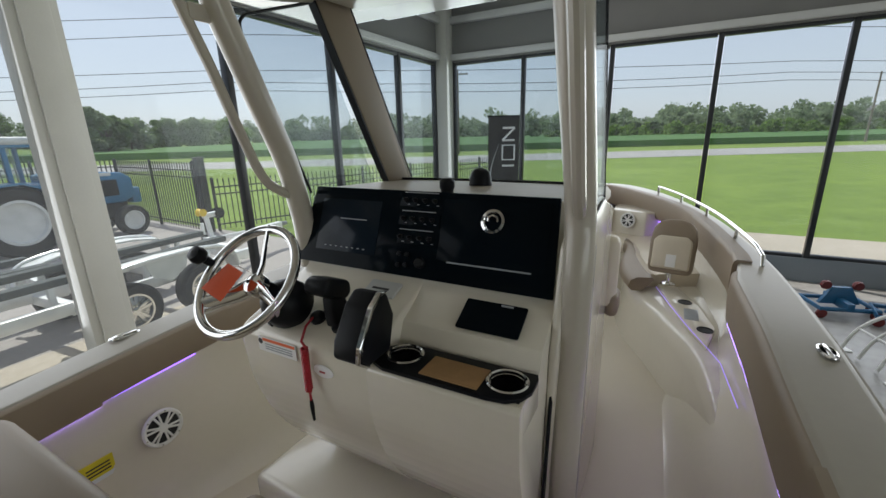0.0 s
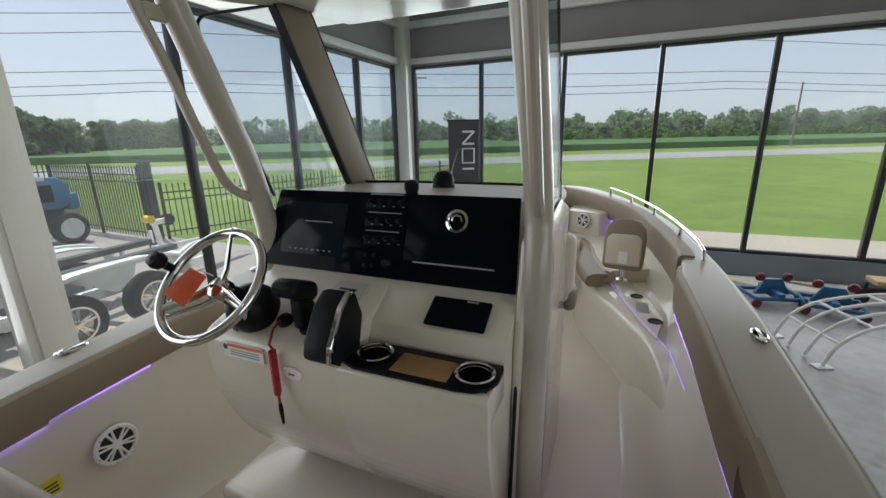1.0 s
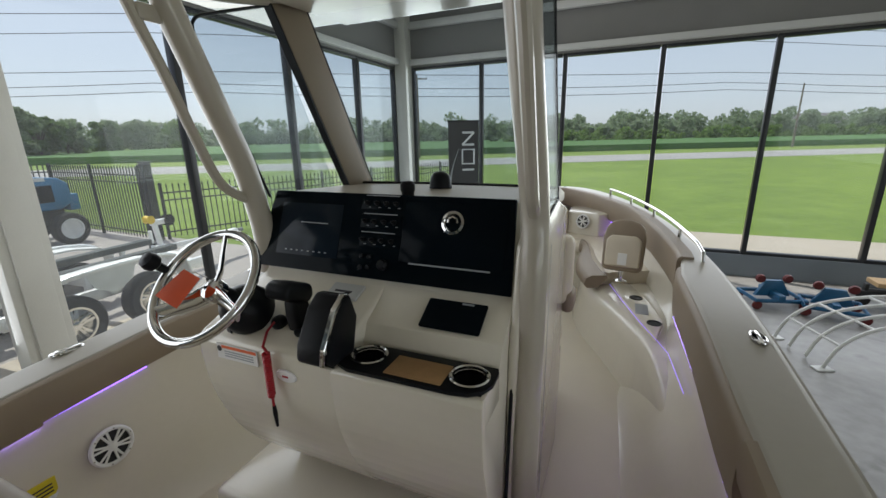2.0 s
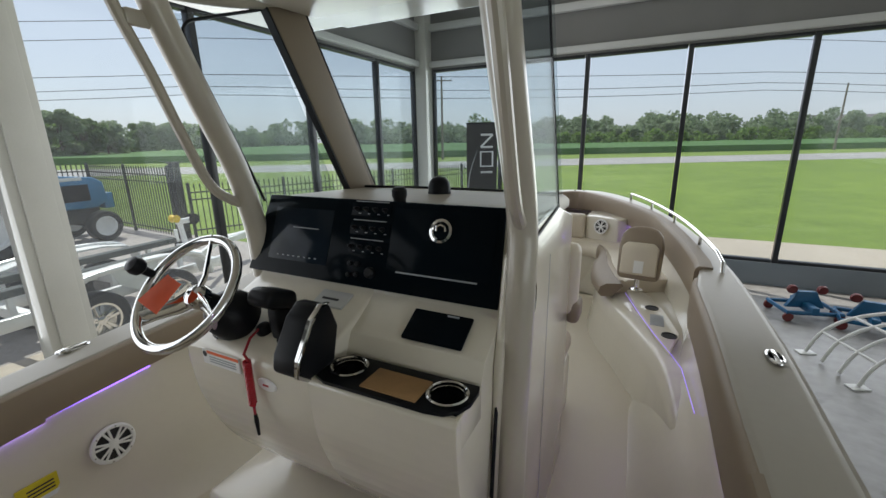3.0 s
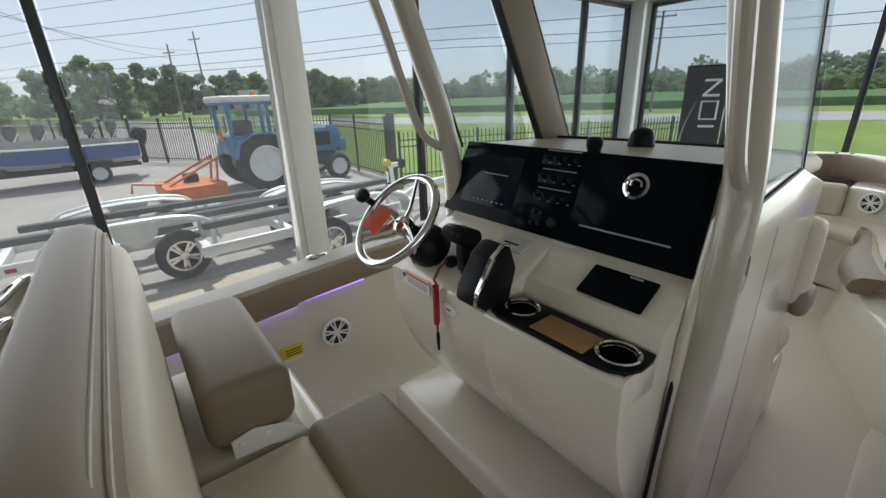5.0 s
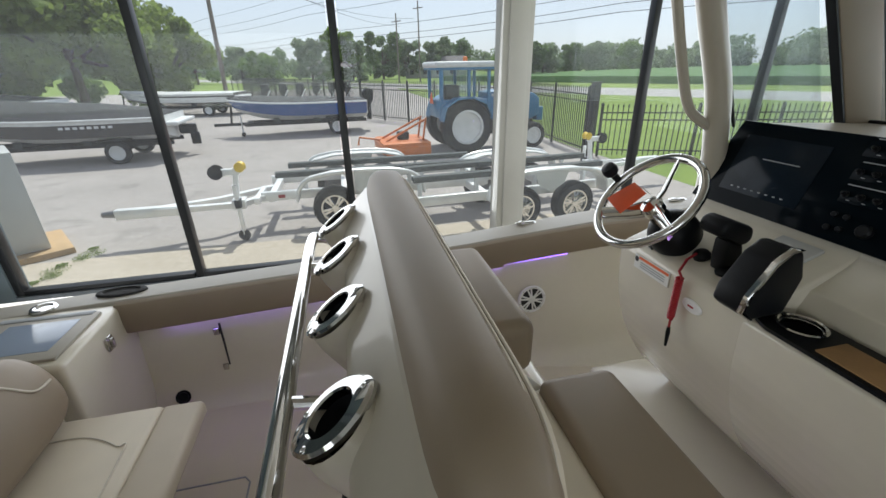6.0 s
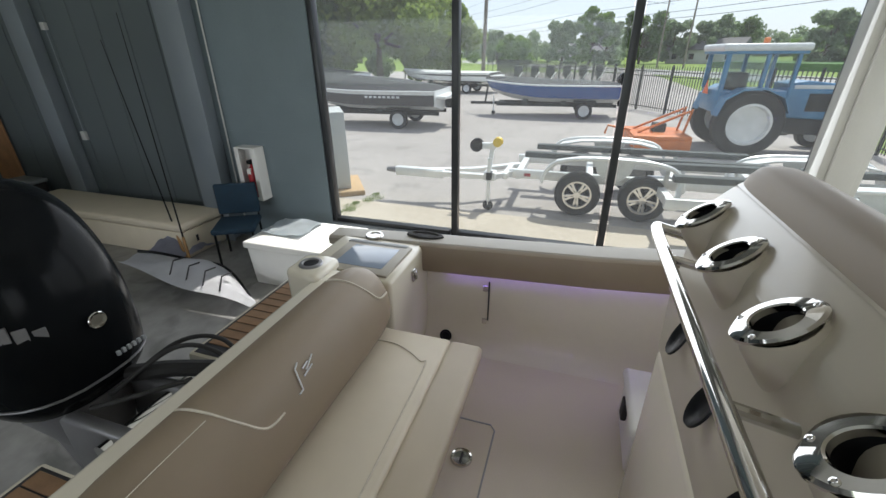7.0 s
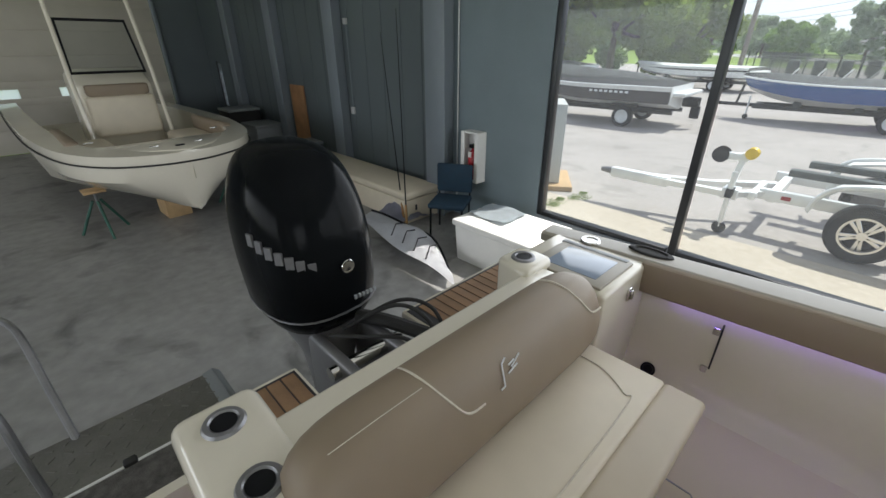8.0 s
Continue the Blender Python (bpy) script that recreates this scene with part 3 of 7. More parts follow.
part("transom_board", prism(None, [(CX + 1.31, 1.0), (CX + 1.20, 0.5), (CX, 0.02), (CX - 1.20, 0.5), (CX - 1.31, 1.0)], "y", -1.97, -1.93), M_GEL, boat)
# gunwale cap


def cap_w(y):
    return interp(y, [(-1.95, 0.165), (-0.5, 0.175), (0.6, 0.20), (1.5, 0.228), (2.6, 0.235), (3.0, 0.17), (4.5, 0.16), (6.2, 0.34)])


def cap_profile(y):
    w = cap_w(y)
    return [(0.0, -0.07), (0.0, -0.02), (0.008, -0.006), (0.022, 0.0), (0.030, 0.0006), (w - 0.024, 0.0006), (w - 0.015, 0.0), (w, -0.012), (w, -0.05), (w - 0.03, -0.07)]


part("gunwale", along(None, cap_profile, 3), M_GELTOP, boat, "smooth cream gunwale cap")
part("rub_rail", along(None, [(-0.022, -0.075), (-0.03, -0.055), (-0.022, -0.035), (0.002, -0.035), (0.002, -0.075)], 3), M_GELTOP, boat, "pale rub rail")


# the moulded inside of the hull, and the deck


def liner_w(y):
    return cap_w(y) + interp(y, [(-1.9, -0.070), (0.0, -0.055), (0.9, -0.01), (6.2, 0.0)])


def liner_profile(y):
    g = gz(y)
    f = interp(y, [(-1.95, 0.0), (0.5, 0.0), (1.3, 1.0), (6.2, 1.0)])
    w = liner_w(y)
    z_s = 0.60
    return [(w, -0.05), (w + 0.005, -0.25), (w + 0.02 + 0.02 * f, 1.02 - g), (w + 0.03 + 0.06 * f, 0.82 - g), (w + 0.05 + 0.12 * f, 0.70 - g), (w + 0.09 + 0.14 * f, 0.63 - g), (w + 0.13 + 0.15 * f, z_s - g)]


i_s, i_p = index_at(4.6, True), index_at(4.6, False)
part("liner", along(None, liner_profile, 3, i_s + 1, False), M_GEL, boat, "moulded cream inner side of the hull")
part("liner", along(None, liner_profile, i_p, NO - 3, False), M_GEL, boat, "moulded cream inner side of the hull")
part("deck", box(None, (CX - 1.26, -1.75, 0.55), (CX + 1.26, 4.6, 0.602)), M_SOLE, boat, "cream non-skid cockpit sole")


# ---- console ----
def two_sided(y0, z0, y1, z1):
    """A frame on a sloping panel that faces aft: x across, v from the lower to the upper edge, lift towards aft."""
    up = Vector((0, y1 - y0, z1 - z0))
    n = Vector((0, -(z1 - z0), y1 - y0)).normalized()
    rot = Matrix((Vector((1, 0, 0)), up.normalized(), n)).transposed().to_4x4()
    if (rot.to_3x3() @ Vector((0, 0, 1))).y > 0:
        n = -n
    rot = Matrix(((1, 0, 0), tuple(up.normalized()), tuple(n))).transposed().to_4x4()

    def at(x, v, lift=0.0, spin=0.0):
        p = Vector((x, y0, z0)) + up * v + n * lift
        return Matrix.Translation(p) @ rot @ Matrix.Rotation(radians(spin), 4, "Z")
    return at


DY0, DZ0, DY1, DZ1 = 1.060, 1.815, 1.176, 2.105
dash_at = two_sided(DY0, DZ0, DY1, DZ1)
helm_at = two_sided(0.79, 1.706, 1.035, 1.802)
CL, CR, CM = -0.475, 0.475, 0.050
sweep = [(p.y, p.z) for p in smooth_path([(0, 0.758, 1.62), (0, 0.775, 1.48), (0, 0.84, 1.30), (0, 0.955, 1.13), (0, 1.09, 1.02), (0, 1.17, 0.985)], 4)]
foot = [(1.17, 0.97), (0.87, 0.96), (0.86, 0.94), (0.86, 0.60)]
prof_left = [(1.90, 0.60), (1.90, 2.02), (1.182, 2.088), (1.068, 1.815), (0.80, 1.710), (0.772, 1.699), (0.757, 1.680)] + sweep + foot
prof_right = [(1.90, 0.60), (1.90, 2.02), (1.182, 2.088), (1.068, 1.815), (0.935, 1.742), (0.912, 1.690), (0.905, 1.60), (0.789, 1.60), (0.787, 1.682), (0.768, 1.681), (0.757, 1.670)] + sweep + foot
bm = prism(None, prof_left, "x", CL, CM, 0.012, 3)
prism(bm, [(y + 0.0008, z) for y, z in prof_right], "x", CM - 0.030, CR, 0.005, 2)
box(bm, (CR - 0.012, 0.772, 1.585), (CR - 0.0004, 0.912, 1.6832), 0.003, 2)
console = part("console", bm, M_GEL, boat, "moulded cream helm console", 40)
part("foot_box", box(None, (-0.63, 0.805, 0.602), (CR, 1.2, 0.985), 0.035, 4), M_GEL, boat)
part("console_cap", prism(None, [(1.20, 2.05), (1.20, 2.078), (1.30, 2.082), (1.82, 2.060), (1.93, 2.03), (1.93, 1.99), (1.24, 1.99)], "x", CL - 0.03, CR + 0.02, 0.012, 3), M_CAP, boat, "tan console top")
side_wall = part("console_side", prism(None, [(0.96, 0.60), (0.99, 1.70), (1.06, 1.99), (1.16, 2.03), (1.60, 2.05), (1.98, 1.95), (2.02, 1.10), (2.05, 0.60)], "x", CR, CR + 0.03, 0.012, 3), M_GEL, boat)
part("joint_gasket", tube(None, [(0.489, 1.05, 1.84), (0.489, 0.985, 1.55), (0.489, 0.955, 1.25), (0.489, 0.94, 0.95), (0.489, 0.94, 0.62)], 0.006, 6), M_BLACK, boat, "dark joint along the console corner")
# dash
dash = part("dash_panel", prism(None, [(-0.512, 0.016), (0.466, 0.016), (0.452, 0.302), (-0.466, 0.302)], "z", 0.0, 0.012, 0.004, 2), M_BLACKGLASS, console, "glossy black glass dash panel", m=dash_at(0, 0, 0.004))


def on_dash(name, x, v, w, h, t, material, label="", bev=0.002):
    return part(name, box(None, (-w / 2, -h / 2, 0), (w / 2, h / 2, t), bev, 2), material, console, label, m=dash_at(x, v, 0.016))


on_dash("display", -0.285, 0.52, 0.27, 0.19, 0.002, M_SCREEN, "dark navigation display")
on_dash("display_line", -0.265, 0.60, 0.12, 0.0035, 0.003, M_INKG)
for i in range(8):
    on_dash("display_key", -0.375 + 0.025 * i, 0.27, 0.010, 0.004, 0.003, M_INKG)
on_dash("glovebox_line", 0.262, 0.255, 0.27, 0.005, 0.0035, M_INKG, "pale edge strip of the glovebox lid")
on_dash("glovebox_lid", 0.262, 0.58, 0.345, 0.20, 0.002, M_BLACKGLASS)
for r_, v in enumerate((0.86, 0.66, 0.46)):
    on_dash("switch_plate", 0.0 + 0.006 * r_, v, 0.155, 0.044, 0.003, M_BLACKGLASS)
    for c in range(4):
        on_dash("print_dot", -0.055 + 0.037 * c + 0.012, v - 0.045, 0.010, 0.0025, 0.0036, M_INKG)
    on_dash("print_line", 0.0, v + 0.085, 0.13, 0.0028, 0.003, M_INKG)
    for c in range(4):
        bm = lathe(None, [(0.009, 0.0), (0.009, 0.004), (0.006, 0.006), (0.0045, 0.018), (0.002, 0.019)], 10)
        part("toggle_switch", bm, M_BLACK, console, m=dash_at(-0.055 + 0.037 * c, v, 0.018))
for x, v in ((-0.05, 0.28), (-0.02, 0.28), (-0.05, 0.16), (-0.02, 0.17)):
    part("switch_button", lathe(None, [(0.008, 0), (0.008, 0.006), (0.006, 0.008), (0.001, 0.008)], 12), M_BLACK, console, m=dash_at(x, v, 0.016))
part("control_dial", lathe(None, [(0.018, 0), (0.018, 0.012), (0.013, 0.018), (0.001, 0.018)], 20), M_BLACK, console, m=dash_at(0.035, 0.21, 0.016))
horn = part("latch_ring", lathe(None, [(0.026, 0), (0.036, 0.002), (0.037, 0.007), (0.029, 0.009), (0.025, 0.005), (0.024, -0.006), (0.022, -0.008)], 28, None, False), M_CHROME, console, "round chrome flush latch", m=dash_at(0.262, 0.70, 0.016))
part("latch_recess", lathe(None, [(0.0235, 0.0012), (0.001, 0.0012)], 24), M_BLACK, horn)
part("latch_lift", tube(None, [(-0.015, 0, 0.004), (-0.013, 0.012, 0.008), (0, 0.018, 0.009), (0.013, 0.012, 0.008), (0.015, 0, 0.004)], 0.004, 8), M_CHROME, console, m=dash_at(0.262, 0.70, 0.018))
# wireless pad, tray with two cup holders
pad_at = two_sided(0.925, 1.737, 1.045, 1.803)
part("charging_pad", box(None, (-0.09, 0.0, 0), (0.095, 0.105, 0.012), 0.005, 2), M_BLACKGLASS, console, "black glass wireless charging pad", m=pad_at(0.312, 0.16, 0.004))
part("pad_lip", box(None, (-0.015, 0.092, 0.012), (0.02, 0.096, 0.016)), M_INKG, console, m=pad_at(0.347, 0.16, 0.004))
tm = bmesh.new()
edge = [(0.058, 0.772), (0.054, 0.862), (0.085, 0.898), (0.474, 0.902), (0.481, 0.88), (0.481, 0.825), (0.466, 0.790), (0.435, 0.768), (0.39, 0.760), (0.10, 0.756)]
loops = [edge] + [[(cx + 0.045 * math.cos(2 * math.pi * q / 28), 0.836 + 0.045 * math.sin(2 * math.pi * q / 28)) for q in range(28)] for cx in (0.121, 0.417)]
for lp in loops:
    vs = [tm.verts.new((x, y, 1.693)) for x, y in lp]
    for q in range(len(vs)):
        tm.edges.new((vs[q - 1], vs[q]))
bmesh.ops.triangle_fill(tm, use_beauty=True, use_dissolve=False, edges=tm.edges[:])
down = bmesh.ops.extrude_face_region(tm, geom=tm.faces[:])
bmesh.ops.translate(tm, vec=(0, 0, -0.009), verts=[g for g in down["geom"] if isinstance(g, bmesh.types.BMVert)])
tray = part("cup_tray", tm, M_BLACK, console, "black tray with a tan insert")
part("tray_insert", box(None, (0.200, 0.774, 1.693), (0.362, 0.866, 1.697), 0.004), M_CORK, tray, "tan cork-coloured insert")
for x in (0.121, 0.417):
    part("cup_holder", lathe(None, [(0.042, -0.002), (0.050, 0.002), (0.053, 0.006), (0.049, 0.009), (0.045, 0.006), (0.0435, -0.002), (0.0425, -0.012)], 32, Matrix.Translation((x, 0.836, 1.693)), False), M_CHROME, tray, "chrome-rimmed cup holder")
    part("cup_well", lathe(None, [(0.044, 0.002), (0.042, -0.02), (0.040, -0.085), (0.034, -0.090), (0.0, -0.090)], 28, Matrix.Translation((x, 0.836, 1.693)), False), M_BLACK, tray)
# helm plate
part("binnacle_base", box(None, (-0.05, -0.02, 0), (0.07, 0.05, 0.012), 0.005), M_TRIMG, console, "grey throttle base plate", m=helm_at(-0.085, 0.84))
part("base_print", box(None, (-0.025, 0.005, 0.012), (0.04, 0.014, 0.0128)), M_INK, console, m=helm_at(-0.085, 0.84))
thr = bmesh.new()
prism(thr, [(0.735, 1.695), (0.700, 1.722), (0.708, 1.765), (0.762, 1.850), (0.803, 1.880), (0.836, 1.872), (0.862, 1.800), (0.835, 1.700)], "x", -0.02, 0.075, 0.012, 3)
part("throttle", thr, M_BLACK, console, "black dual engine throttle binnacle")
part("throttle_trim", prism(None, [(0.732, 1.695), (0.697, 1.722), (0.705, 1.767), (0.760, 1.854), (0.803, 1.884), (0.838, 1.875), (0.80, 1.870), (0.765, 1.840), (0.718, 1.765), (0.712, 1.727), (0.745, 1.697)], "x", 0.060, 0.0765, 0.003, 1), M_CHROME, console, "chrome throttle strip")
part("control_lever", prism(None, [(0.835, 1.715), (0.826, 1.77), (0.826, 1.825), (0.885, 1.81), (0.905, 1.745)], "x", -0.168, -0.118, 0.012, 3), M_BLACK, console, "black control lever")
part("lever_head", prism(None, [(0.784, 1.842), (0.790, 1.878), (0.815, 1.890), (0.900, 1.858), (0.902, 1.820), (0.878, 1.802)], "x", -0.198, -0.108, 0.015, 3), M_BLACK, console)
part("start_button", lathe(None, [(0.024, 0), (0.024, 0.008), (0.018, 0.012), (0.001, 0.012)], 20), M_BLACK, console, m=helm_at(-0.115, 0.20))
kill = part("kill_switch", lathe(None, [(0.024, 0), (0.026, 0.012), (0.020, 0.022), (0.012, 0.026), (0.001, 0.026)], 20), M_BLACK, console, "black engine stop switch", m=helm_at(-0.210, 0.24))
coil = [(-0.21, 0.825, 1.745), (-0.20, 0.785, 1.735), (-0.176, 0.742, 1.712)]
coil += [(-0.166 + 0.0085 * math.cos(a), 0.740 + 0.0085 * math.sin(a), 1.695 - 0.00118 * a) for a in [i * 0.75 for i in range(160)]]
coil += [(-0.164, 0.740, 1.545), (-0.163, 0.740, 1.520)]
part("lanyard", tube(None, coil, 0.0042, 6), M_RED, console, "coiled red stop lanyard")
part("lanyard_clip", tube(None, [(-0.163, 0.740, 1.522), (-0.162, 0.740, 1.50), (-0.160, 0.740, 1.452)], [0.005, 0.007, 0.004], 8), M_BLACK, console)
part("helm_label", box(None, (-0.385, 0.7525, 1.630), (-0.218, 0.7560, 1.680), 0.001, 1), M_WHITE, console, "white warning label with an orange header")
part("label_header", box(None, (-0.362, 0.7512, 1.668), (-0.222, 0.7525, 1.677)), M_ORANGE, console)
part("label_icon", lathe(None, [(0.010, 0), (0.001, 0.001)], 12, Matrix.Translation((-0.373, 0.752, 1.664)) @ Matrix.Rotation(radians(90), 4, "X")), M_INK, console)
for i in range(3):
    part("label_print", box(None, (-0.352, 0.7512, 1.657 - 0.008 * i), (-0.235, 0.7525, 1.660 - 0.008 * i)), M_INKG, console)
part("badge_plate", lathe(None, [(0.033, 0), (0.030, 0.004), (0.001, 0.005)], 24, Matrix.Translation((-0.116, 0.757, 1.622)) @ Matrix.Rotation(radians(98), 4, "X") @ Matrix.Diagonal((1.15, 0.68, 1, 1))), M_ALU, console, "oval brushed badge with a red centre")
part("badge_centre", box(None, (-0.127, 0.7505, 1.619), (-0.105, 0.7520, 1.625), 0.0005, 1), M_RED, console)
# wheel
wheel_c = Vector((-0.318, 0.70, 1.895))
axis = Vector((0.0, -0.72, 0.69)).normalized()
wq = axis.to_track_quat("Z", "Y").to_matrix().to_4x4()
wm = Matrix.Translation(wheel_c) @ wq
R = 0.166
wheel = part("steering_wheel", tube(None, [(R * math.cos(2 * math.pi * i / 56), R * math.sin(2 * math.pi * i / 56), 0) for i in range(56)], 0.0138, 14, True), M_CHROME, boat, "polished steel steering wheel rim", m=wm)
for a in (100, 220, 340):
    c, s = math.cos(radians(a)), math.sin(radians(a))
    pts = [(c * r, s * r, z) for r, z in ((0.02, -0.035), (0.06, -0.034), (0.12, -0.016), (0.178, 0.0))]
    part("spoke", tube(None, pts, [0.026, 0.024, 0.020, 0.022], 12, False, 0.32), M_CHROME, wheel)
part("wheel_hub", lathe(None, [(0.0, -0.055), (0.034, -0.055), (0.036, -0.03), (0.03, -0.02), (0.015, -0.014), (0.001, -0.014)], 24), M_CHROME, wheel)
part("wheel_knob", lathe(None, [(0.0, 0.0), (0.012, 0.0), (0.013, 0.03), (0.024, 0.04), (0.027, 0.055), (0.022, 0.07), (0.001, 0.075)], 18, Matrix.Translation((R * math.cos(radians(172)), R * math.sin(radians(172)), 0.01))), M_BLACK, wheel, "dark grip knob on the rim")
tag = bmesh.new()
loft(tag, [[(-0.100 + 0.088 * u + 0.02 * v, 0.012 - 0.092 * v + 0.016 * u, 0.030 + 0.010 * math.sin(2.6 * u + v) + 0.012 * v) for u in (0, 0.25, 0.5, 0.75, 1.0)] for v in (0, 0.33, 0.66, 1.0)], False, False)
bmesh.ops.solidify(tag, geom=tag.faces[:], thickness=0.0015)
bmesh.ops.transform(tag, matrix=Matrix.Translation((-0.042, -0.034, 0)) @ Matrix.Rotation(radians(-24), 4, "Z") @ Matrix.Translation((0.052, 0.034, 0)), verts=tag.verts[:])
part("price_tag", tag, M_ORANGE, wheel, "orange card tag tied to the wheel")
part("tag_tie", tube(None, [(-0.06, 0.015, 0.03), (-0.05, 0.03, 0.01), (-0.03, 0.03, -0.02)], 0.0016, 6), M_WHITE, wheel)
part("tilt_boot", lathe(None, [(0.076, -0.015), (0.080, 0.015), (0.074, 0.05), (0.054, 0.08), (0.032, 0.10), (0.024, 0.16)], 28, Matrix.Translation(wheel_c - axis * 0.195) @ wq), M_BLACK, boat, "black rubber tilt helm boot")
part("tilt_lever", tube(None, [(-0.348, 0.835, 1.73), (-0.354, 0.80, 1.714), (-0.358, 0.782, 1.708)], [0.010, 0.010, 0.012], 8), M_BLACK, boat)
# compass and sensor on the console top
part("compass", lathe(None, [(0.048, 0.0), (0.049, 0.008), (0.047, 0.016), (0.046, 0.035), (0.040, 0.056), (0.026, 0.070), (0.001, 0.075)], 24, Matrix.Translation((0.012, 1.61, 2.066))), M_BLACK, boat, "black domed compass")
part("sensor_knob", lathe(None, [(0.022, 0.0), (0.022, 0.02), (0.026, 0.03), (0.026, 0.05), (0.018, 0.06), (0.001, 0.062)], 18, Matrix.Translation((0.045, 1.245, 2.076))), M_BLACK, boat)

# ---- hardtop frame and windscreen ----


def bar(name, pts, r, parent=boat, n=6, material=None, seg=12, label="", flat=1.0):
    return part(name, tube(None, smooth_path(pts, n), r, seg, False, flat), material or M_FRAME, parent, label)


for s in (-1, 1):
    x = 0.012 + s * 0.508
    low = [(x + s * 0.012, 0.985, 0.62), (x + s * 0.010, 1.01, 1.40), (x + s * 0.006, 1.055, 1.90)] if s > 0 else [(x, 1.105, 1.80), (x, 1.098, 1.95)]
    bar("hardtop_leg", low + [(x, 1.080, 2.06), (x - s * 0.004, 1.040, 2.21), (x - s * 0.008, 0.958, 2.40), (x - s * 0.01, 0.880, 2.59), (x - s * 0.012, 0.832, 2.72)], 0.040, label="cream painted pipe leg of the hardtop")
    bar("grab_pipe", [(x, 1.065, 2.075), (x + s * 0.008, 1.015, 2.098), (x + s * 0.014, 0.950, 2.157), (x + s * 0.014, 0.885, 2.315), (x + s * 0.012, 0.823, 2.487), (x + s * 0.008, 0.761, 2.636), (x, 0.720, 2.76)], 0.0165, seg=10, label="cream hand rail along the leg")
    part("pipe_gusset", box(None, (x - 0.012, 0.772, 2.60), (x + 0.012, 0.88, 2.645), 0.01), M_FRAME, boat)
    bar("hardtop_side_beam", [(x, 0.80, 2.715), (x, 1.1, 2.752), (x, 1.42, 2.825)], 0.035)
part("glass_gasket", tube(None, smooth_path([(-0.497, 1.15, 2.075), (-0.497, 1.088, 2.23), (-0.497, 1.0, 2.43), (-0.497, 0.94, 2.58), (-0.497, 0.945, 2.638), (-0.497, 1.02, 2.672), (-0.497, 1.235, 2.745)], 5), 0.0055, 8), M_BLACK, boat, "black gasket round the port side glass")
part("screen_pillar", prism(None, [(1.645, 2.05), (1.845, 2.05), (1.43, 2.79), (1.25, 2.76)], "x", -0.515, -0.475, 0.01, 2), M_TAN, boat, "tan upholstered windscreen pillar")
part("pillar_trim", prism(None, [(1.846, 2.05), (1.854, 2.05), (1.439, 2.79), (1.431, 2.79)], "x", -0.512, -0.478), M_BLACK, boat)
part("pillar_trim", prism(None, [(1.636, 2.05), (1.644, 2.05), (1.249, 2.76), (1.241, 2.757)], "x", -0.512, -0.478), M_BLACK, boat)
scr = part("windscreen", prism(None, [(1.80, 2.062), (1.806, 2.062), (1.436, 2.79), (1.43, 2.79)], "x", -0.47, 0.485), M_SHIELD, boat, "raked clear windscreen")
scr.visible_shadow = False
part("screen_gasket", tube(None, smooth_path([(-0.50, 1.74, 2.068), (-0.2, 1.83, 2.062), (0.2, 1.83, 2.062), (0.48, 1.74, 2.068)], 6), 0.008, 8), M_BLACK, boat)
for x in (0.505, -0.535):
    g = part("side_glass", prism(None, [(1.12, 2.02), (1.60, 2.045), (1.27, 2.75), (0.90, 2.66)], "x", x, x + 0.006), M_SHIELD, boat, "clear side wing of the windscreen")
    g.visible_shadow = False
part("glass_edge", tube(None, [(0.508, 1.605, 2.04), (0.508, 1.275, 2.75)], 0.005, 8), M_BLACK, boat)
part("glass_edge", tube(None, [(0.508, 1.10, 1.945), (0.508, 1.21, 1.985), (0.508, 1.605, 2.04)], 0.006, 8), M_BLACK, boat)
part("hardtop", prism(prism(None, [(-0.45, 2.79), (-0.55, 2.82), (-0.45, 2.87), (1.70, 2.90), (1.84, 2.86), (1.74, 2.80)], "x", -0.86, 0.88, 0.012, 2), [(0.9, 2.74), (0.9, 2.79), (1.72, 2.80), (1.66, 2.765)], "x", -0.46, 0.48, 0.02, 3), M_GEL, boat, "cream moulded hardtop", 45)
# starboard console side: vent ring, door handle, forward seat
part("side_vent", lathe(None, [(0.0, 0.0), (0.035, 0.0), (0.040, 0.006), (0.046, 0.008), (0.052, 0.004), (0.052, -0.002)], 24, Matrix.Translation((CR + 0.03, 1.265, 1.80)) @ Matrix.Rotation(radians(90), 4, "Y") @ Matrix.Diagonal((1.35, 0.8, 1, 1))), M_CHROME, side_wall, "oval chrome vent")
part("door_seam", box(None, (CR + 0.0295, 1.52, 0.72), (CR + 0.0308, 1.526, 1.88)), M_INKG, side_wall)
part("front_seat_back", box(None, (-0.46, 1.985, 1.44), (CR + 0.07, 2.10, 1.80), 0.04, 3), M_CREAM, boat, "cream cushion on the console front")
part("front_seat_arm", box(None, (CR + 0.02, 1.99, 1.40), (CR + 0.085, 2.13, 1.52), 0.03, 3), M_TAN, boat)
part("front_seat", box(None, (-0.44, 2.06, 0.98), (0.46, 2.56, 1.12), 0.05, 3), M_CREAM, boat, "cream console front seat cushion")
part("front_seat_base", box(None, (-0.44, 2.03, 0.602), (0.46, 2.52, 0.98), 0.03, 2), M_GEL, boat)

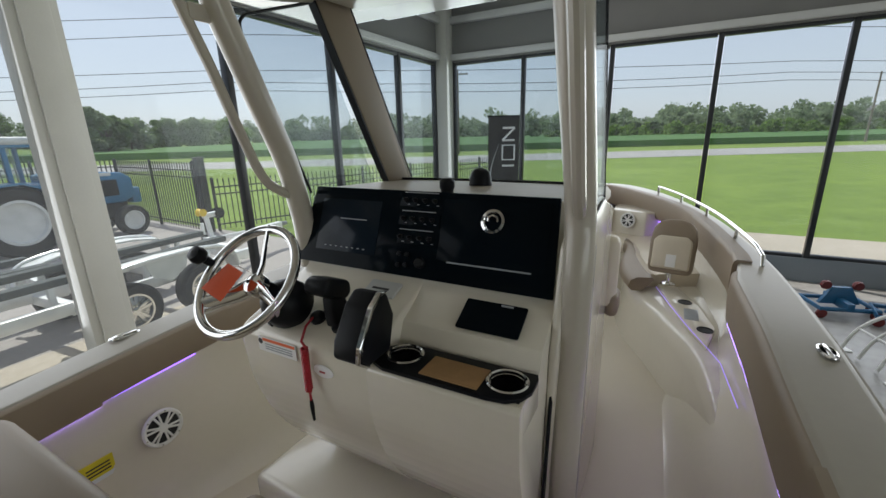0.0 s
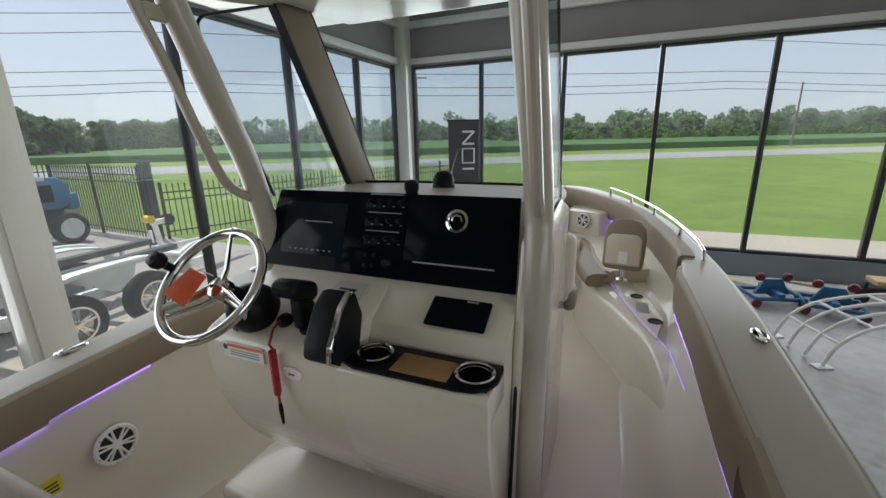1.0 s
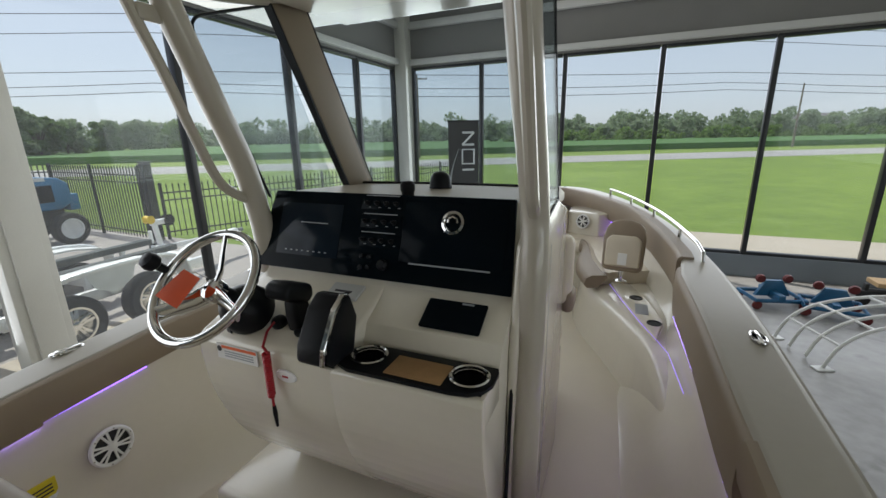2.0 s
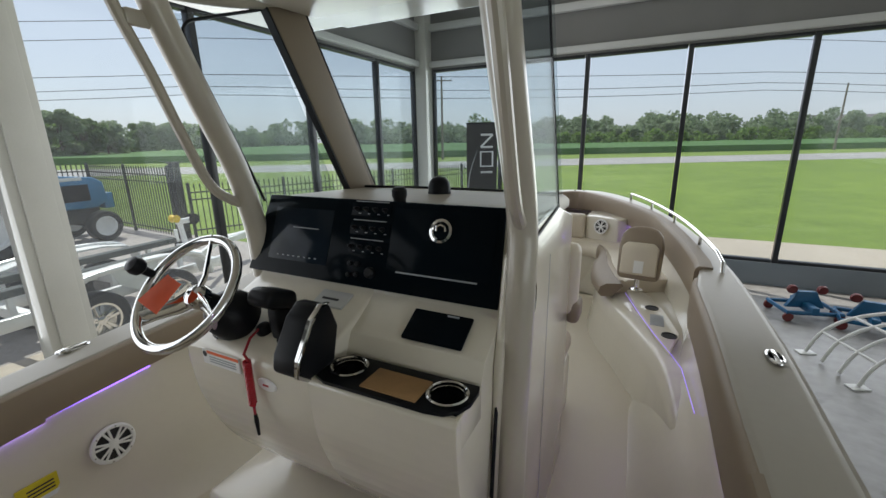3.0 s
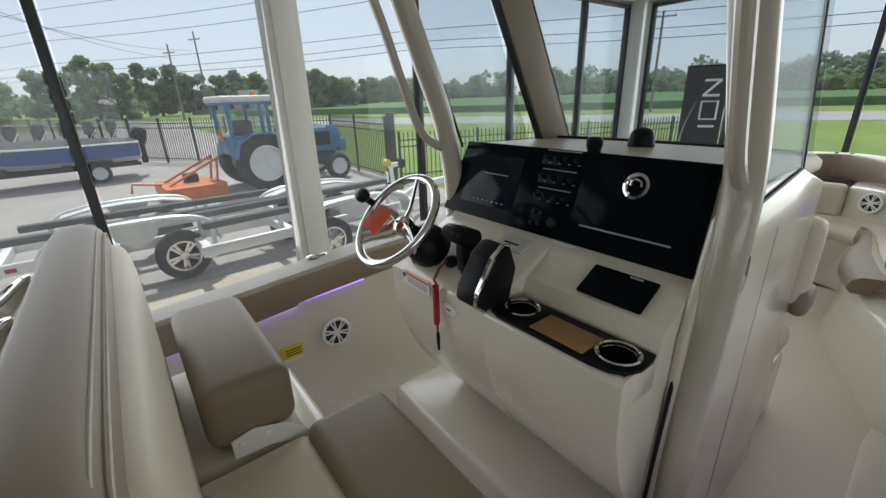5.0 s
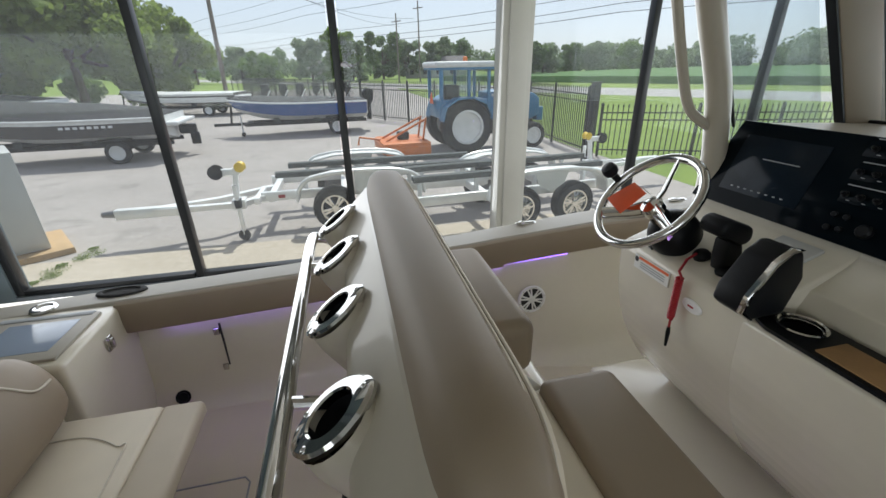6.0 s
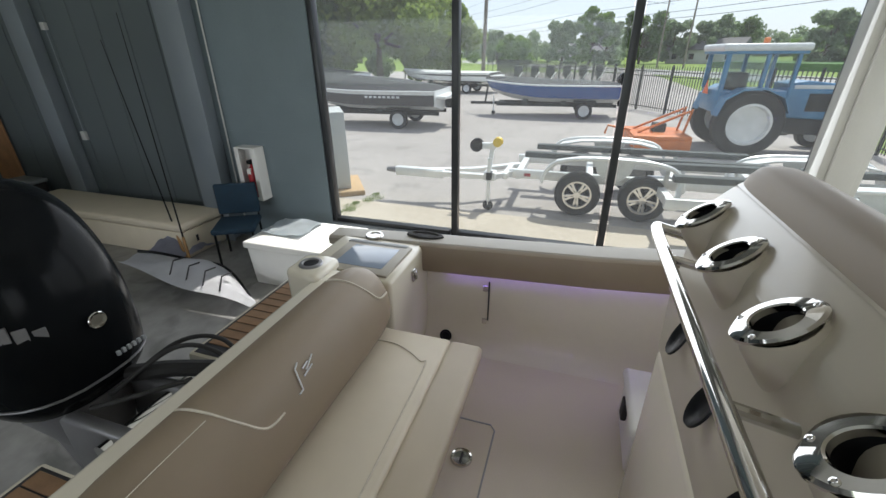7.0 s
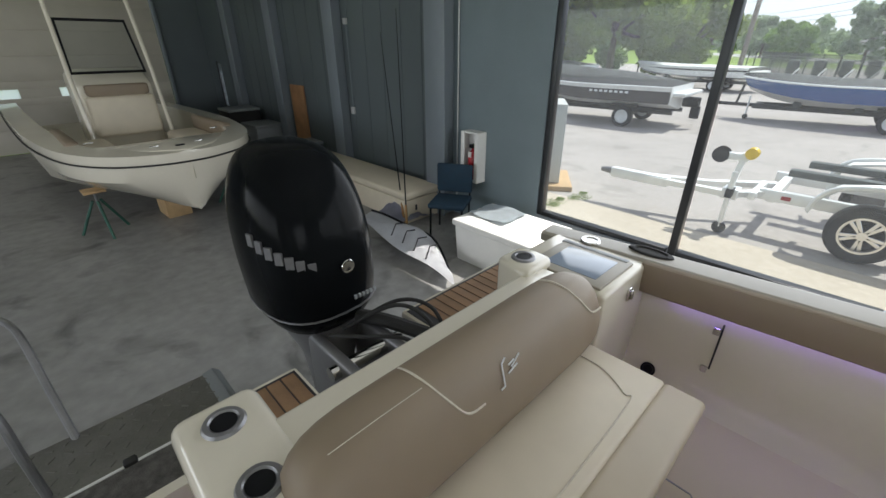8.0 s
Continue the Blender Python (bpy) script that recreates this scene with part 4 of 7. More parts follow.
# ---- side cushions, rails and fittings ----


def bolster(y0, y1, starboard, drop=0.045, h=0.185, mat_=None):
    a, b = sorted((index_at(y0, starboard), index_at(y1, starboard)))
    bm = along(None, lambda y: [(cap_w(y) + d, -drop - h * v) for d, v in ((-0.07, 0.0), (0.004, -0.01), (0.018, 0.03), (0.026, 0.12), (0.028, 0.6), (0.020, 0.92), (0.0, 1.0), (-0.08, 1.0))], a, b + 1)
    return part("bolster", bm, mat_ or M_TAN, boat, "padded tan vinyl side bolster")


for st in (True, False):
    bolster(-1.30, 0.60, st, 0.006, 0.172)
    bolster(0.615, 1.18, st, 0.006, 0.158)
    bolster(1.195 if not st else 1.24, 2.78, st, 0.012, 0.26 if st else 0.150)
    bolster(2.86, 4.2, st, -0.015, 0.26)
    bolster(4.26, 6.18, st, -0.015, 0.24)
    for y0, y1, dz in ((-1.25, 0.60, -0.179), (0.62, 0.96, -0.165)):
        a, b = sorted((index_at(y0, st), index_at(y1, st)))
        part("led_strip", along(None, lambda y: [(liner_w(y) + 0.001, dz), (liner_w(y) + 0.013, dz), (liner_w(y) + 0.013, dz - 0.004), (liner_w(y) + 0.001, dz - 0.004)], a, b + 1), (M_LEDBRIGHT if st else M_LEDMID) if y0 < 0 else M_LED, boat, "violet courtesy light strip")
    a, b = sorted((index_at(1.28, st), index_at(2.70, st)))
    if st:
        part("led_strip", along(None, lambda y: [(cap_w(y) + 0.001, -0.273), (cap_w(y) + 0.010, -0.273), (cap_w(y) + 0.010, -0.278), (cap_w(y) + 0.001, -0.278)], a, b + 1), M_LEDMID, boat, "violet courtesy light strip")
    a, b = sorted((index_at(2.9, st), index_at(5.7, st)))
    part("led_strip", along(None, lambda y: [(cap_w(y) - 0.06, -0.252), (cap_w(y) - 0.022, -0.252), (cap_w(y) - 0.022, -0.256), (cap_w(y) - 0.06, -0.256)], a, b + 1), M_LED, boat, "violet courtesy light strip")
    # bow rail
    a, b = sorted((index_at(2.9, st), index_at(5.45, st)))
    pts = [Vector((outline[i].x, outline[i].y, gz(outline[i].y) + 0.075)) + INW[i] * 0.07 for i in range(a, b + 1)]
    if st:
        pts = pts[::-1]
    pts = pts[:-1] + [pts[-1] + Vector((0, -0.02, -0.02)), pts[-1] + Vector((0, -0.035, -0.075))]
    pts = [pts[0] + Vector((0, 0.03, -0.075))] + pts
    part("bow_rail", tube(None, pts, 0.0125, 10), M_CHROME, boat, "polished steel bow rail")
    for y in (3.5, 4.2, 4.9):
        i = index_at(y, st)
        p = Vector((outline[i].x, outline[i].y, gz(outline[i].y))) + INW[i] * 0.07
        part("rail_post", tube(None, [p, p + Vector((0, 0, 0.072))], [0.013, 0.009], 8), M_CHROME, boat)
    # cleats and rod holders in the gunwale
    for y, d in ((0.81, 0.045), (1.84, 0.062)):
        i = index_at(y, st)
        p = Vector((outline[i].x, y, gz(y) + 0.001)) + INW[i] * d
        ring = lathe(None, [(0.030, 0.0), (0.043, 0.001), (0.042, 0.006), (0.033, 0.009), (0.030, 0.002), (0.029, 0.0006)], 24, Matrix.Translation(p) @ Matrix.Rotation(radians(-3), 4, "X") @ Matrix.Diagonal((0.68, 1.6, 1, 1)))
        part("flush_cleat", ring, M_CHROME, boat, "oval chrome flush cleat")
        part("cleat_recess", lathe(None, [(0.029, 0.0012), (0.0005, 0.0012)], 20, Matrix.Translation(p) @ Matrix.Diagonal((0.68, 1.6, 1, 1))), M_GREYMULL, boat)
        part("cleat_bar", box(None, p + Vector((-0.007, -0.05, 0.004)), p + Vector((0.007, 0.05, 0.012)), 0.004), M_CHROME, boat)


def speaker(x, y, z, m, parent=boat, r=0.088):
    s = part("speaker", lathe(None, [(r * 0.80, -0.004), (r, 0.0), (r, 0.008), (r * 0.93, 0.013), (r * 0.82, 0.012), (r * 0.80, 0.004)], 32), M_WHITE, parent, "white six-spoke marine speaker", m=m)
    part("cone", lathe(None, [(r * 0.81, 0.0045), (r * 0.4, 0.005), (0.001, 0.0055)], 24), M_RUBBER, s)
    bm = bmesh.new()
    for k_ in range(6):
        for off in (-9, 9):
            box(bm, (r * 0.2, -r * 0.055, 0.006), (r * 0.84, r * 0.055, 0.0125), 0.002, 1, Matrix.Rotation(radians(60 * k_ + 15 + off), 4, "Z"))
    lathe(bm, [(r * 0.24, 0.003), (r * 0.24, 0.012), (r * 0.1, 0.014), (0.001, 0.014)], 18)
    part("grille", bm, M_WHITE, s)
    for k_ in range(6):
        part("screw", lathe(None, [(0.004, 0.012), (0.003, 0.015), (0.0005, 0.0155)], 8, Matrix.Rotation(radians(60 * k_ + 45), 4, "Z") @ Matrix.Translation((r * 0.9, 0, 0))), M_CHROME, s)
    return s


def wall_m(x, y, z, starboard=False, tilt=0.0, turn=0.0):
    return Matrix.Translation((x, y, z)) @ Matrix.Rotation(radians(turn), 4, "Z") @ Matrix.Rotation(radians((-90 if starboard else 90) + tilt), 4, "Y")


def liner_x(y, z, starboard):
    """Where the moulded inner side lies at y and z."""
    i = index_at(y, starboard)
    pr = liner_profile(y)
    g = gz(y)
    for (d0, z0), (d1, z1) in zip(pr[:-1], pr[1:]):
        if g + z1 <= z <= g + z0:
            u = (z - (g + z0)) / (z1 - z0)
            d = d0 + (d1 - d0) * u
            return outline[i].x + INW[i].x * d
    return outline[i].x + INW[i].x * pr[-1][0]


speaker(0, 0, 0, wall_m(liner_x(0.79, 1.0, False) + 0.014, 0.79, 1.0, False, -4))
speaker(0, 0, 0, wall_m(liner_x(0.79, 1.0, True) - 0.014, 0.79, 1.0, True, 4))
lab = part("warning_label", box(None, (liner_x(0.53, 0.95, False) + 0.001, 0.47, 0.905), (liner_x(0.53, 0.95, False) + 0.008, 0.60, 1.0), 0.001, 1), M_LABELY, boat, "yellow warning label with dark print")
lx = liner_x(0.53, 0.95, False) + 0.009
part("label_band", box(None, (lx - 0.002, 0.475, 0.905), (lx, 0.595, 0.925)), M_INKW, lab)
for i in range(3):
    part("label_print", box(None, (lx - 0.001, 0.50, 0.972 - 0.016 * i), (lx + 0.001, 0.585, 0.978 - 0.016 * i)), M_INK, lab)
hx = liner_x(-0.94, 0.95, False)
part("hatch_seam", box(None, (hx - 0.003, -0.953, 0.70), (hx + 0.006, -0.945, 1.075)), M_INK, boat)
for z in (1.03, 0.80):
    part("hatch_hinge", box(None, (hx - 0.003, -0.985, z - 0.02), (hx + 0.012, -0.955, z + 0.02), 0.004), M_CHROME, boat)
dx = liner_x(-1.2, 0.68, False)
part("drain_port", lathe(None, [(0.026, 0), (0.038, 0.002), (0.038, 0.008), (0.028, 0.008), (0.024, 0.002), (0.001, 0.001)], 20, wall_m(dx + 0.012, -1.2, 0.675, False, -25)), M_BLACK, boat, "black drain fitting")
part("deck_drain", lathe(None, [(0.0, 0.002), (0.035, 0.003), (0.040, 0.008), (0.048, 0.007), (0.051, 0.0)], 24, Matrix.Translation((-0.50, -0.89, 0.603))), M_CHROME, boat, "round chrome deck latch")
part("drain_key", box(None, (-0.525, -0.895, 0.606), (-0.475, -0.885, 0.612), 0.002, 1), M_INK, boat)
hatch = [(-0.72, -1.2), (-0.72, -0.80), (-0.69, -0.775), (-0.29, -0.775), (-0.26, -0.80), (-0.26, -1.2)]
part("hatch_gap", tube(None, [(x, y, 0.603) for x, y in hatch], 0.004, 6), M_INKG, boat)

# ---- bow seating ----
for st in (True, False):
    s = 1 if st else -1
    inner = smooth_path([(1.165, 1.55, 0), (1.125, 1.95, 0), (1.055, 2.35, 0), (0.97, 2.68, 0), (0.84, 3.02, 0), (0.60, 3.55, 0), (0.50, 4.0, 0), (0.46, 4.6, 0), (0.2, 4.75, 0), (0.0, 4.78, 0)], 6)
    outer = []
    for j, p in enumerate(inner):
        yy = p.y if p.y < 3.2 else 3.2 + (p.y - 3.2) * 2.55 / 1.58
        i = index_at(yy, st)
        q = Vector((outline[i].x, outline[i].y, 0)) + INW[i] * (cap_w(outline[i].y) - 0.02)
        outer.append(Vector(((q.x - CX) * s, q.y, 0)))
    outer[-1].x = 0.0
    prof_rings = []
    for p, q in zip(inner, outer):
        d = (q - p)
        L = max(d.length, 1e-3)
        d = d / L
        pt = lambda a, z: Vector((CX + s * (p.x + d.x * a), p.y + d.y * a, z))
        lo = min(0.10, L * 0.3)
        k = min(1.0, max(0.0, (p.y - 1.5) / 1.1))  # the base runs out into the side towards the stern
        k = k * k * (3 - 2 * k)
        prof_rings.append([pt(-lo * 0.6, 0.602), pt(-lo * 0.25, 0.61 + 0.11 * k), pt(0.0, 0.63 + 0.25 * k), pt(lo * 0.25, 0.65 + 0.335 * k), pt(lo, 0.68 + 0.34 * k), pt(L * 0.98, 0.70 + 0.33 * k)])
    part("bow_seat_base", loft(None, prof_rings, False, False), M_GEL, boat, "moulded cream bow seat base", 60)
    cr = []
    for p, q in [k_ for k_ in zip(inner, outer) if k_[0].y > 3.5]:
        d = (q - p)
        L = d.length
        d = d / max(L, 1e-3)
        pt = lambda a, z: Vector((CX + s * (p.x + d.x * a), p.y + d.y * a, z))
        cr.append([pt(-0.03, 1.02), pt(-0.05, 1.06), pt(-0.03, 1.11), pt(0.02, 1.13), pt(0.16, 1.135), pt(0.18, 1.125), pt(0.20, 1.135), pt(max(L - 0.02, 0.24), 1.14), pt(max(L - 0.01, 0.25), 1.03)])
    part("bow_cushion", loft(None, cr, True, True), M_CREAM, boat, "cream bow seat cushion", 50)
    er = []
    for p, q in [k_ for k_ in zip(inner, outer) if 3.42 < k_[0].y < 4.66]:
        d = (q - p).normalized()
        pt = lambda a, z: Vector((CX + s * (p.x + d.x * a), p.y + d.y * a, z))
        er.append([pt(-0.035, 1.03), pt(-0.062, 1.06), pt(-0.045, 1.115), pt(0.0, 1.14), pt(0.12, 1.142), pt(0.13, 1.12), pt(0.05, 1.03)])
    part("cushion_edge", loft(None, er, True, True), M_TAN, boat, "tan front roll of the bow cushion", 60)
    face = Vector((-s * 0.45, -1.0, 0.15)).normalized()
    speaker(0, 0, 0, Matrix.Translation((CX + s * 0.42, 4.985, 1.30)) @ face.to_track_quat("Z", "Y").to_matrix().to_4x4(), boat, 0.085)
    part("bow_bulkhead", prism(None, [(CX + s * a, b) for a, b in ((0.24, 5.08), (0.60, 4.93), (0.74, 5.05), (0.42, 5.45), (0.24, 5.45))], "z", 1.02, 1.40, 0.02, 3), M_GEL, boat, "moulded cream bow side")
    # panel with cup holders beside the flip-up backrest
    pm = prism(None, [(CX + s * a, b) for a, b in ((1.07, 2.60), (1.13, 2.86), (1.06, 3.20), (0.93, 3.58), (0.78, 3.58), (0.88, 3.18), (0.99, 2.82))], "z", 1.02, 1.07, 0.012, 2)
    panel = part("cup_panel", pm, M_GEL, boat, "white moulded panel with cup holders")
    for x, y in ((0.97, 3.24), (1.07, 2.80)):
        part("cup_well", lathe(None, [(0.036, 0.003), (0.047, 0.003), (0.046, 0.007), (0.037, 0.006), (0.034, 0.001), (0.0, 0.001)], 20, Matrix.Translation((CX + s * x, y, 1.068))), M_BLACK, panel)
    part("panel_slot", box(None, (CX + s * 1.0 - 0.04, 2.93, 1.068), (CX + s * 1.0 + 0.045, 3.12, 1.073), 0.004, 2, Matrix.Identity(4)), M_INKG, panel)
    part("led_strip", tube(None, [(CX + s * 1.142, 1.95, 1.10), (CX + s * 1.118, 2.40, 1.07), (CX + s * 1.075, 2.59, 1.05), (CX + s * 0.985, 2.82, 1.058), (CX + s * 0.875, 3.18, 1.058), (CX + s * 0.775, 3.56, 1.05)], 0.0024, 6), M_LEDDIM, boat, "violet courtesy light strip")
    # flip-up backrest
    brm = Matrix.Translation((CX + s * 0.85, 3.47, 1.115)) @ Matrix.Rotation(radians(-s * 8), 4, "Z") @ Matrix.Rotation(radians(-12), 4, "X")
    shape = [(-0.145, 0.12), (-0.135, 0.09), (-0.11, 0.08), (0.11, 0.08), (0.135, 0.09), (0.145, 0.12), (0.150, 0.33), (0.135, 0.41), (0.10, 0.455), (0.04, 0.475), (-0.04, 0.475), (-0.10, 0.455), (-0.135, 0.41), (-0.150, 0.33)]
    br = part("flip_backrest", prism(None, shape, "y", -0.04, 0.04, 0.018, 3), M_TAN, boat, "tan and cream flip-up bow backrest", m=brm @ Matrix.Scale(1.06, 4))
    shape2 = [(-0.125, 0.115), (0.125, 0.115), (0.125, 0.32), (0.09, 0.355), (-0.09, 0.355), (-0.125, 0.32)]
    part("backrest_pad", prism(None, shape2, "y", -0.052, -0.03, 0.014, 3), M_CREAM, br, "cream front pad")
    part("paper_tag", box(None, (-0.03, -0.056, 0.13), (0.035, -0.053, 0.22), 0.001, 1), M_WHITE, br)
    part("backrest_post", tube(None, [(0, 0.0, 0.0), (0, 0.0, 0.10)], 0.018, 12), M_CHROME, br)
    part("post_base", lathe(None, [(0.0, 0.0), (0.05, 0.0), (0.048, 0.012), (0.02, 0.02), (0.001, 0.02)], 20), M_CHROME, br)
part("bow_deck", box(None, (CX - 0.46, 4.7, 0.60), (CX + 0.46, 5.75, 1.02), 0.03), M_GEL, boat)
part("bow_backrest", box(None, (CX - 0.30, 5.02, 1.13), (CX + 0.24, 5.14, 1.42), 0.04, 3), M_CREAM, boat, "cream bow backrest cushion")

# ---- leaning post ----
LX0, LX1 = -0.53, 0.53
post = part("leaning_post", box(None, (LX0 + 0.03, -0.235, 0.602), (LX1 - 0.03, 0.33, 1.42), 0.04, 4), M_GEL, boat, "cream moulded leaning post base")
# backrest shell: rounded upper corners


def rounded(x0, x1, z0, z1, r, n=6):
    out = [(x0, z0), (x1, z0)]
    out += [(x1 - r + r * math.cos(a), z1 - r + r * math.sin(a)) for a in [i * math.pi / 2 / n for i in range(n + 1)]]
    out += [(x0 + r + r * math.cos(a), z1 - r + r * math.sin(a)) for a in [math.pi / 2 + i * math.pi / 2 / n for i in range(n + 1)]]
    return out


def pad_rings(x0, x1, z0, z1, yc, hy, n=26, lift=0.0):
    """A cushion with full, rounded ends: rings across x."""
    out = []
    for k_ in range(n + 1):
        u = -math.cos(math.pi * k_ / n)
        f = max(0.0, 1 - abs(u) ** 14)
        top = z0 + (z1 - z0) * (0.80 + 0.20 * f ** 0.5)
        w = hy * (0.60 + 0.40 * f ** 0.4)
        x = (x0 + x1) / 2 + u * (x1 - x0) / 2
        ring = []
        for q in range(20):
            a = 2 * math.pi * q / 20
            c, s2 = math.cos(a), math.sin(a)
            ring.append((x, yc + w * math.copysign(abs(c) ** 0.62, c), (z0 + top) / 2 + (top - z0) / 2 * math.copysign(abs(s2) ** 0.35, s2)))
        out.append(ring)
    return out


part("backrest_pad", loft(None, pad_rings(LX0 + 0.02, LX1 + 0.045, 1.46, 2.028, -0.094, 0.063)), M_TAN, post, "tan vinyl backrest roll", 60)
part("backrest_front", loft(None, pad_rings(LX0 + 0.06, LX1 - 0.01, 1.46, 1.975, -0.045, 0.042)), M_CREAM, post, "cream vinyl backrest face", 60)
for off in (0.0, 0.011):
    line = []
    for r_ in pad_rings(LX0 + 0.05, LX1 + 0.015, 1.46, 1.990 + off, -0.045 - off, 0.03)[1:-1]:
        t_ = max(r_, key=lambda p: p[2])
        line.append((t_[0], -0.042 - off, t_[2] + 0.012))
    part("stitch_line", tube(None, line, 0.0022, 6), M_THREAD, post)
# rack and sleeves use the darker frame cream: aft-side shade put into their colour
part("rod_rack", prism(None, [(-0.140, 1.968), (-0.152, 1.960), (-0.225, 1.885), (-0.242, 1.60), (-0.235, 1.40), (-0.140, 1.40)], "x", LX0 + 0.04, LX1 + 0.012, 0.02, 3), M_FRAME, post, "cream moulded rod holder rack")
sl = Matrix.Rotation(radians(36), 4, "X")
for x in (-0.385, -0.142, 0.100, 0.345):
    m = Matrix.Translation((x, -0.240, 1.897)) @ sl
    sleeve = lathe(None, [(0.058, 0.0), (0.064, -0.03), (0.066, -0.10), (0.06, -0.22), (0.035, -0.34)], 24, m, False)
    part("rod_sleeve", sleeve, M_FRAME, post)
    flange = lathe(None, [(0.030, -0.004), (0.0305, 0.007), (0.033, 0.0095), (0.049, 0.0075), (0.053, 0.003), (0.053, -0.003)], 40, None, False)
    for v_ in flange.verts:  # the flange runs out to a tip at both ends
        q_ = max(0.0, math.hypot(v_.co.x, v_.co.y) - 0.034) / 0.024
        e_ = abs(v_.co.y) / max(1e-6, math.hypot(v_.co.x, v_.co.y))
        v_.co.y *= 1.16 + 0.12 * q_ * e_ ** 4
        v_.co.x *= 0.96 - 0.05 * q_
    hold = part("rod_holder", flange, M_CHROME, post, "oval polished steel rod holder", m=m)
    part("rod_well", lathe(None, [(0.0315, 0.006), (0.031, -0.10), (0.001, -0.11)], 24, Matrix.Diagonal((0.98, 1.28, 1, 1)), False), M_BLACK, hold)
    for sx, sy in ((0, 0.054), (-0.027, -0.040), (0.027, -0.040)):
        part("screw", lathe(None, [(0.0055, 0.003), (0.0055, 0.0085), (0.003, 0.0095), (0.0005, 0.0080)], 10, Matrix.Translation((sx, sy, 0.0))), M_CHROME, hold)
part("grab_bar", tube(None, smooth_path([(-0.47, -0.225, 1.80), (-0.475, -0.30, 1.815), (-0.45, -0.322, 1.82), (-0.2, -0.325, 1.82), (0.2, -0.325, 1.82), (0.45, -0.322, 1.82), (0.475, -0.30, 1.815), (0.47, -0.225, 1.80)], 6), 0.0155, 12), M_CHROME, post, "polished steel grab bar")
for x in (-0.265, 0.222):
    part("bar_standoff", tube(None, [(x, -0.325, 1.82), (x, -0.225, 1.80)], 0.011, 10), M_CHROME, post)
for x in (-0.265, -0.02, 0.222):
    part("drink_holder", lathe(None, [(0.03, 0.0), (0.038, 0.003), (0.036, 0.008), (0.026, 0.006), (0.02, 0.002), (0.0, 0.001)], 20, Matrix.Translation((x, -0.245, 1.60)) @ Matrix.Rotation(radians(70), 4, "X") @ Matrix.Diagonal((1.0, 1.6, 1, 1))), M_BLACK, post, "black oval rod rest")
for x0, x1, name in ((LX0 + 0.02, -0.045, "port"), (-0.030, LX1 - 0.02, "starboard")):
    part("seat_cushion", box(None, (x0, -0.03, 1.42), (x1, 0.235, 1.52), 0.03, 4), M_CREAM, post, "cream vinyl seat cushion", 60)
part("seat_roll", box(None, (-0.028, 0.225, 1.405), (LX1 - 0.015, 0.44, 1.545), 0.032, 4), M_TAN, post, "tan vinyl seat roll folded down", 60)
part("seat_roll", box(None, (LX0 - 0.02, 0.03, 1.545), (-0.038, 0.225, 1.705), 0.036, 4), M_TAN, post, "tan vinyl seat roll flipped up", 60)
for x in (-0.034,):
    part("hinge_plate", prism(None, [(0.07, 1.525), (0.07, 1.575), (0.12, 1.585), (0.19, 1.56), (0.25, 1.50), (0.23, 1.49), (0.15, 1.52)], "x", x - 0.003, x + 0.003, 0.002, 1), M_WHITE, post, "cream hinge bracket")
    for y, z in ((0.09, 1.56), (0.145, 1.56)):
        part("hinge_bolt", lathe(None, [(0.008, 0), (0.007, 0.004), (0.001, 0.005)], 10, Matrix.Translation((x + 0.003, y, z)) @ Matrix.Rotation(radians(90), 4, "Y")), M_ALU, post)
part("cushion_crease", tube(None, smooth_path([(0.02, -0.0, 1.5215), (0.15, 0.07, 1.5225), (0.32, 0.08, 1.5225), (0.45, 0.0, 1.5215)], 6), 0.002, 6), M_THREAD, post)

# ---- transom seat and stern ----
part("transom", box(None, (-0.82, -1.70, 0.602), (0.72, -1.46, 1.30), 0.025, 3), M_GEL, boat, "cream moulded transom")
part("transom_front", box(None, (-0.80, -1.47, 0.602), (0.70, -1.40, 1.06), 0.02, 2), M_GEL, boat)
part("quarter_box", box(None, (-1.33, -1.86, 0.602), (-0.80, -1.335, 1.275), 0.022, 3), M_GEL, boat, "cream moulded stern quarter")
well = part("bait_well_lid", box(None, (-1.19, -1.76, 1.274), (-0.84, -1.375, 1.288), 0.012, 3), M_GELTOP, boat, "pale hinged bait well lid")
part("lid_window", box(None, (-1.135, -1.70, 1.287), (-0.90, -1.43, 1.290), 0.01, 2), mat("blue_tinted_acrylic", (0.30, 0.36, 0.46), 0.08, var=0.04), well, "blue-tinted acrylic window")
part("lid_slot", box(None, (-1.20, -1.765, 1.277), (-1.165, -1.40, 1.291), 0.004), M_INKG, well)
part("quarter_latch", box(box(None, (-1.11, -1.335, 1.14), (-1.06, -1.322, 1.21), 0.006), (-1.095, -1.323, 1.15), (-1.075, -1.31, 1.20), 0.005), M_CHROME, boat, "chrome flush latch")
part("stern_cup", lathe(None, [(0.0, 0.002), (0.033, 0.002), (0.038, 0.009), (0.05, 0.008), (0.055, 0.0)], 24, Matrix.Translation((-1.29, -1.66, 1.283))), M_CHROME, boat, "chrome cup ring in the quarter")
part("stern_cleat", lathe(None, [(0.0, 0.004), (0.04, 0.004), (0.046, 0.012), (0.058, 0.010), (0.062, 0.0)], 24, Matrix.Translation((-1.36, -1.36, 1.29)) @ Matrix.Diagonal((0.8, 1.9, 1, 1))), M_RUBBER, boat, "dark oval stern fitting")
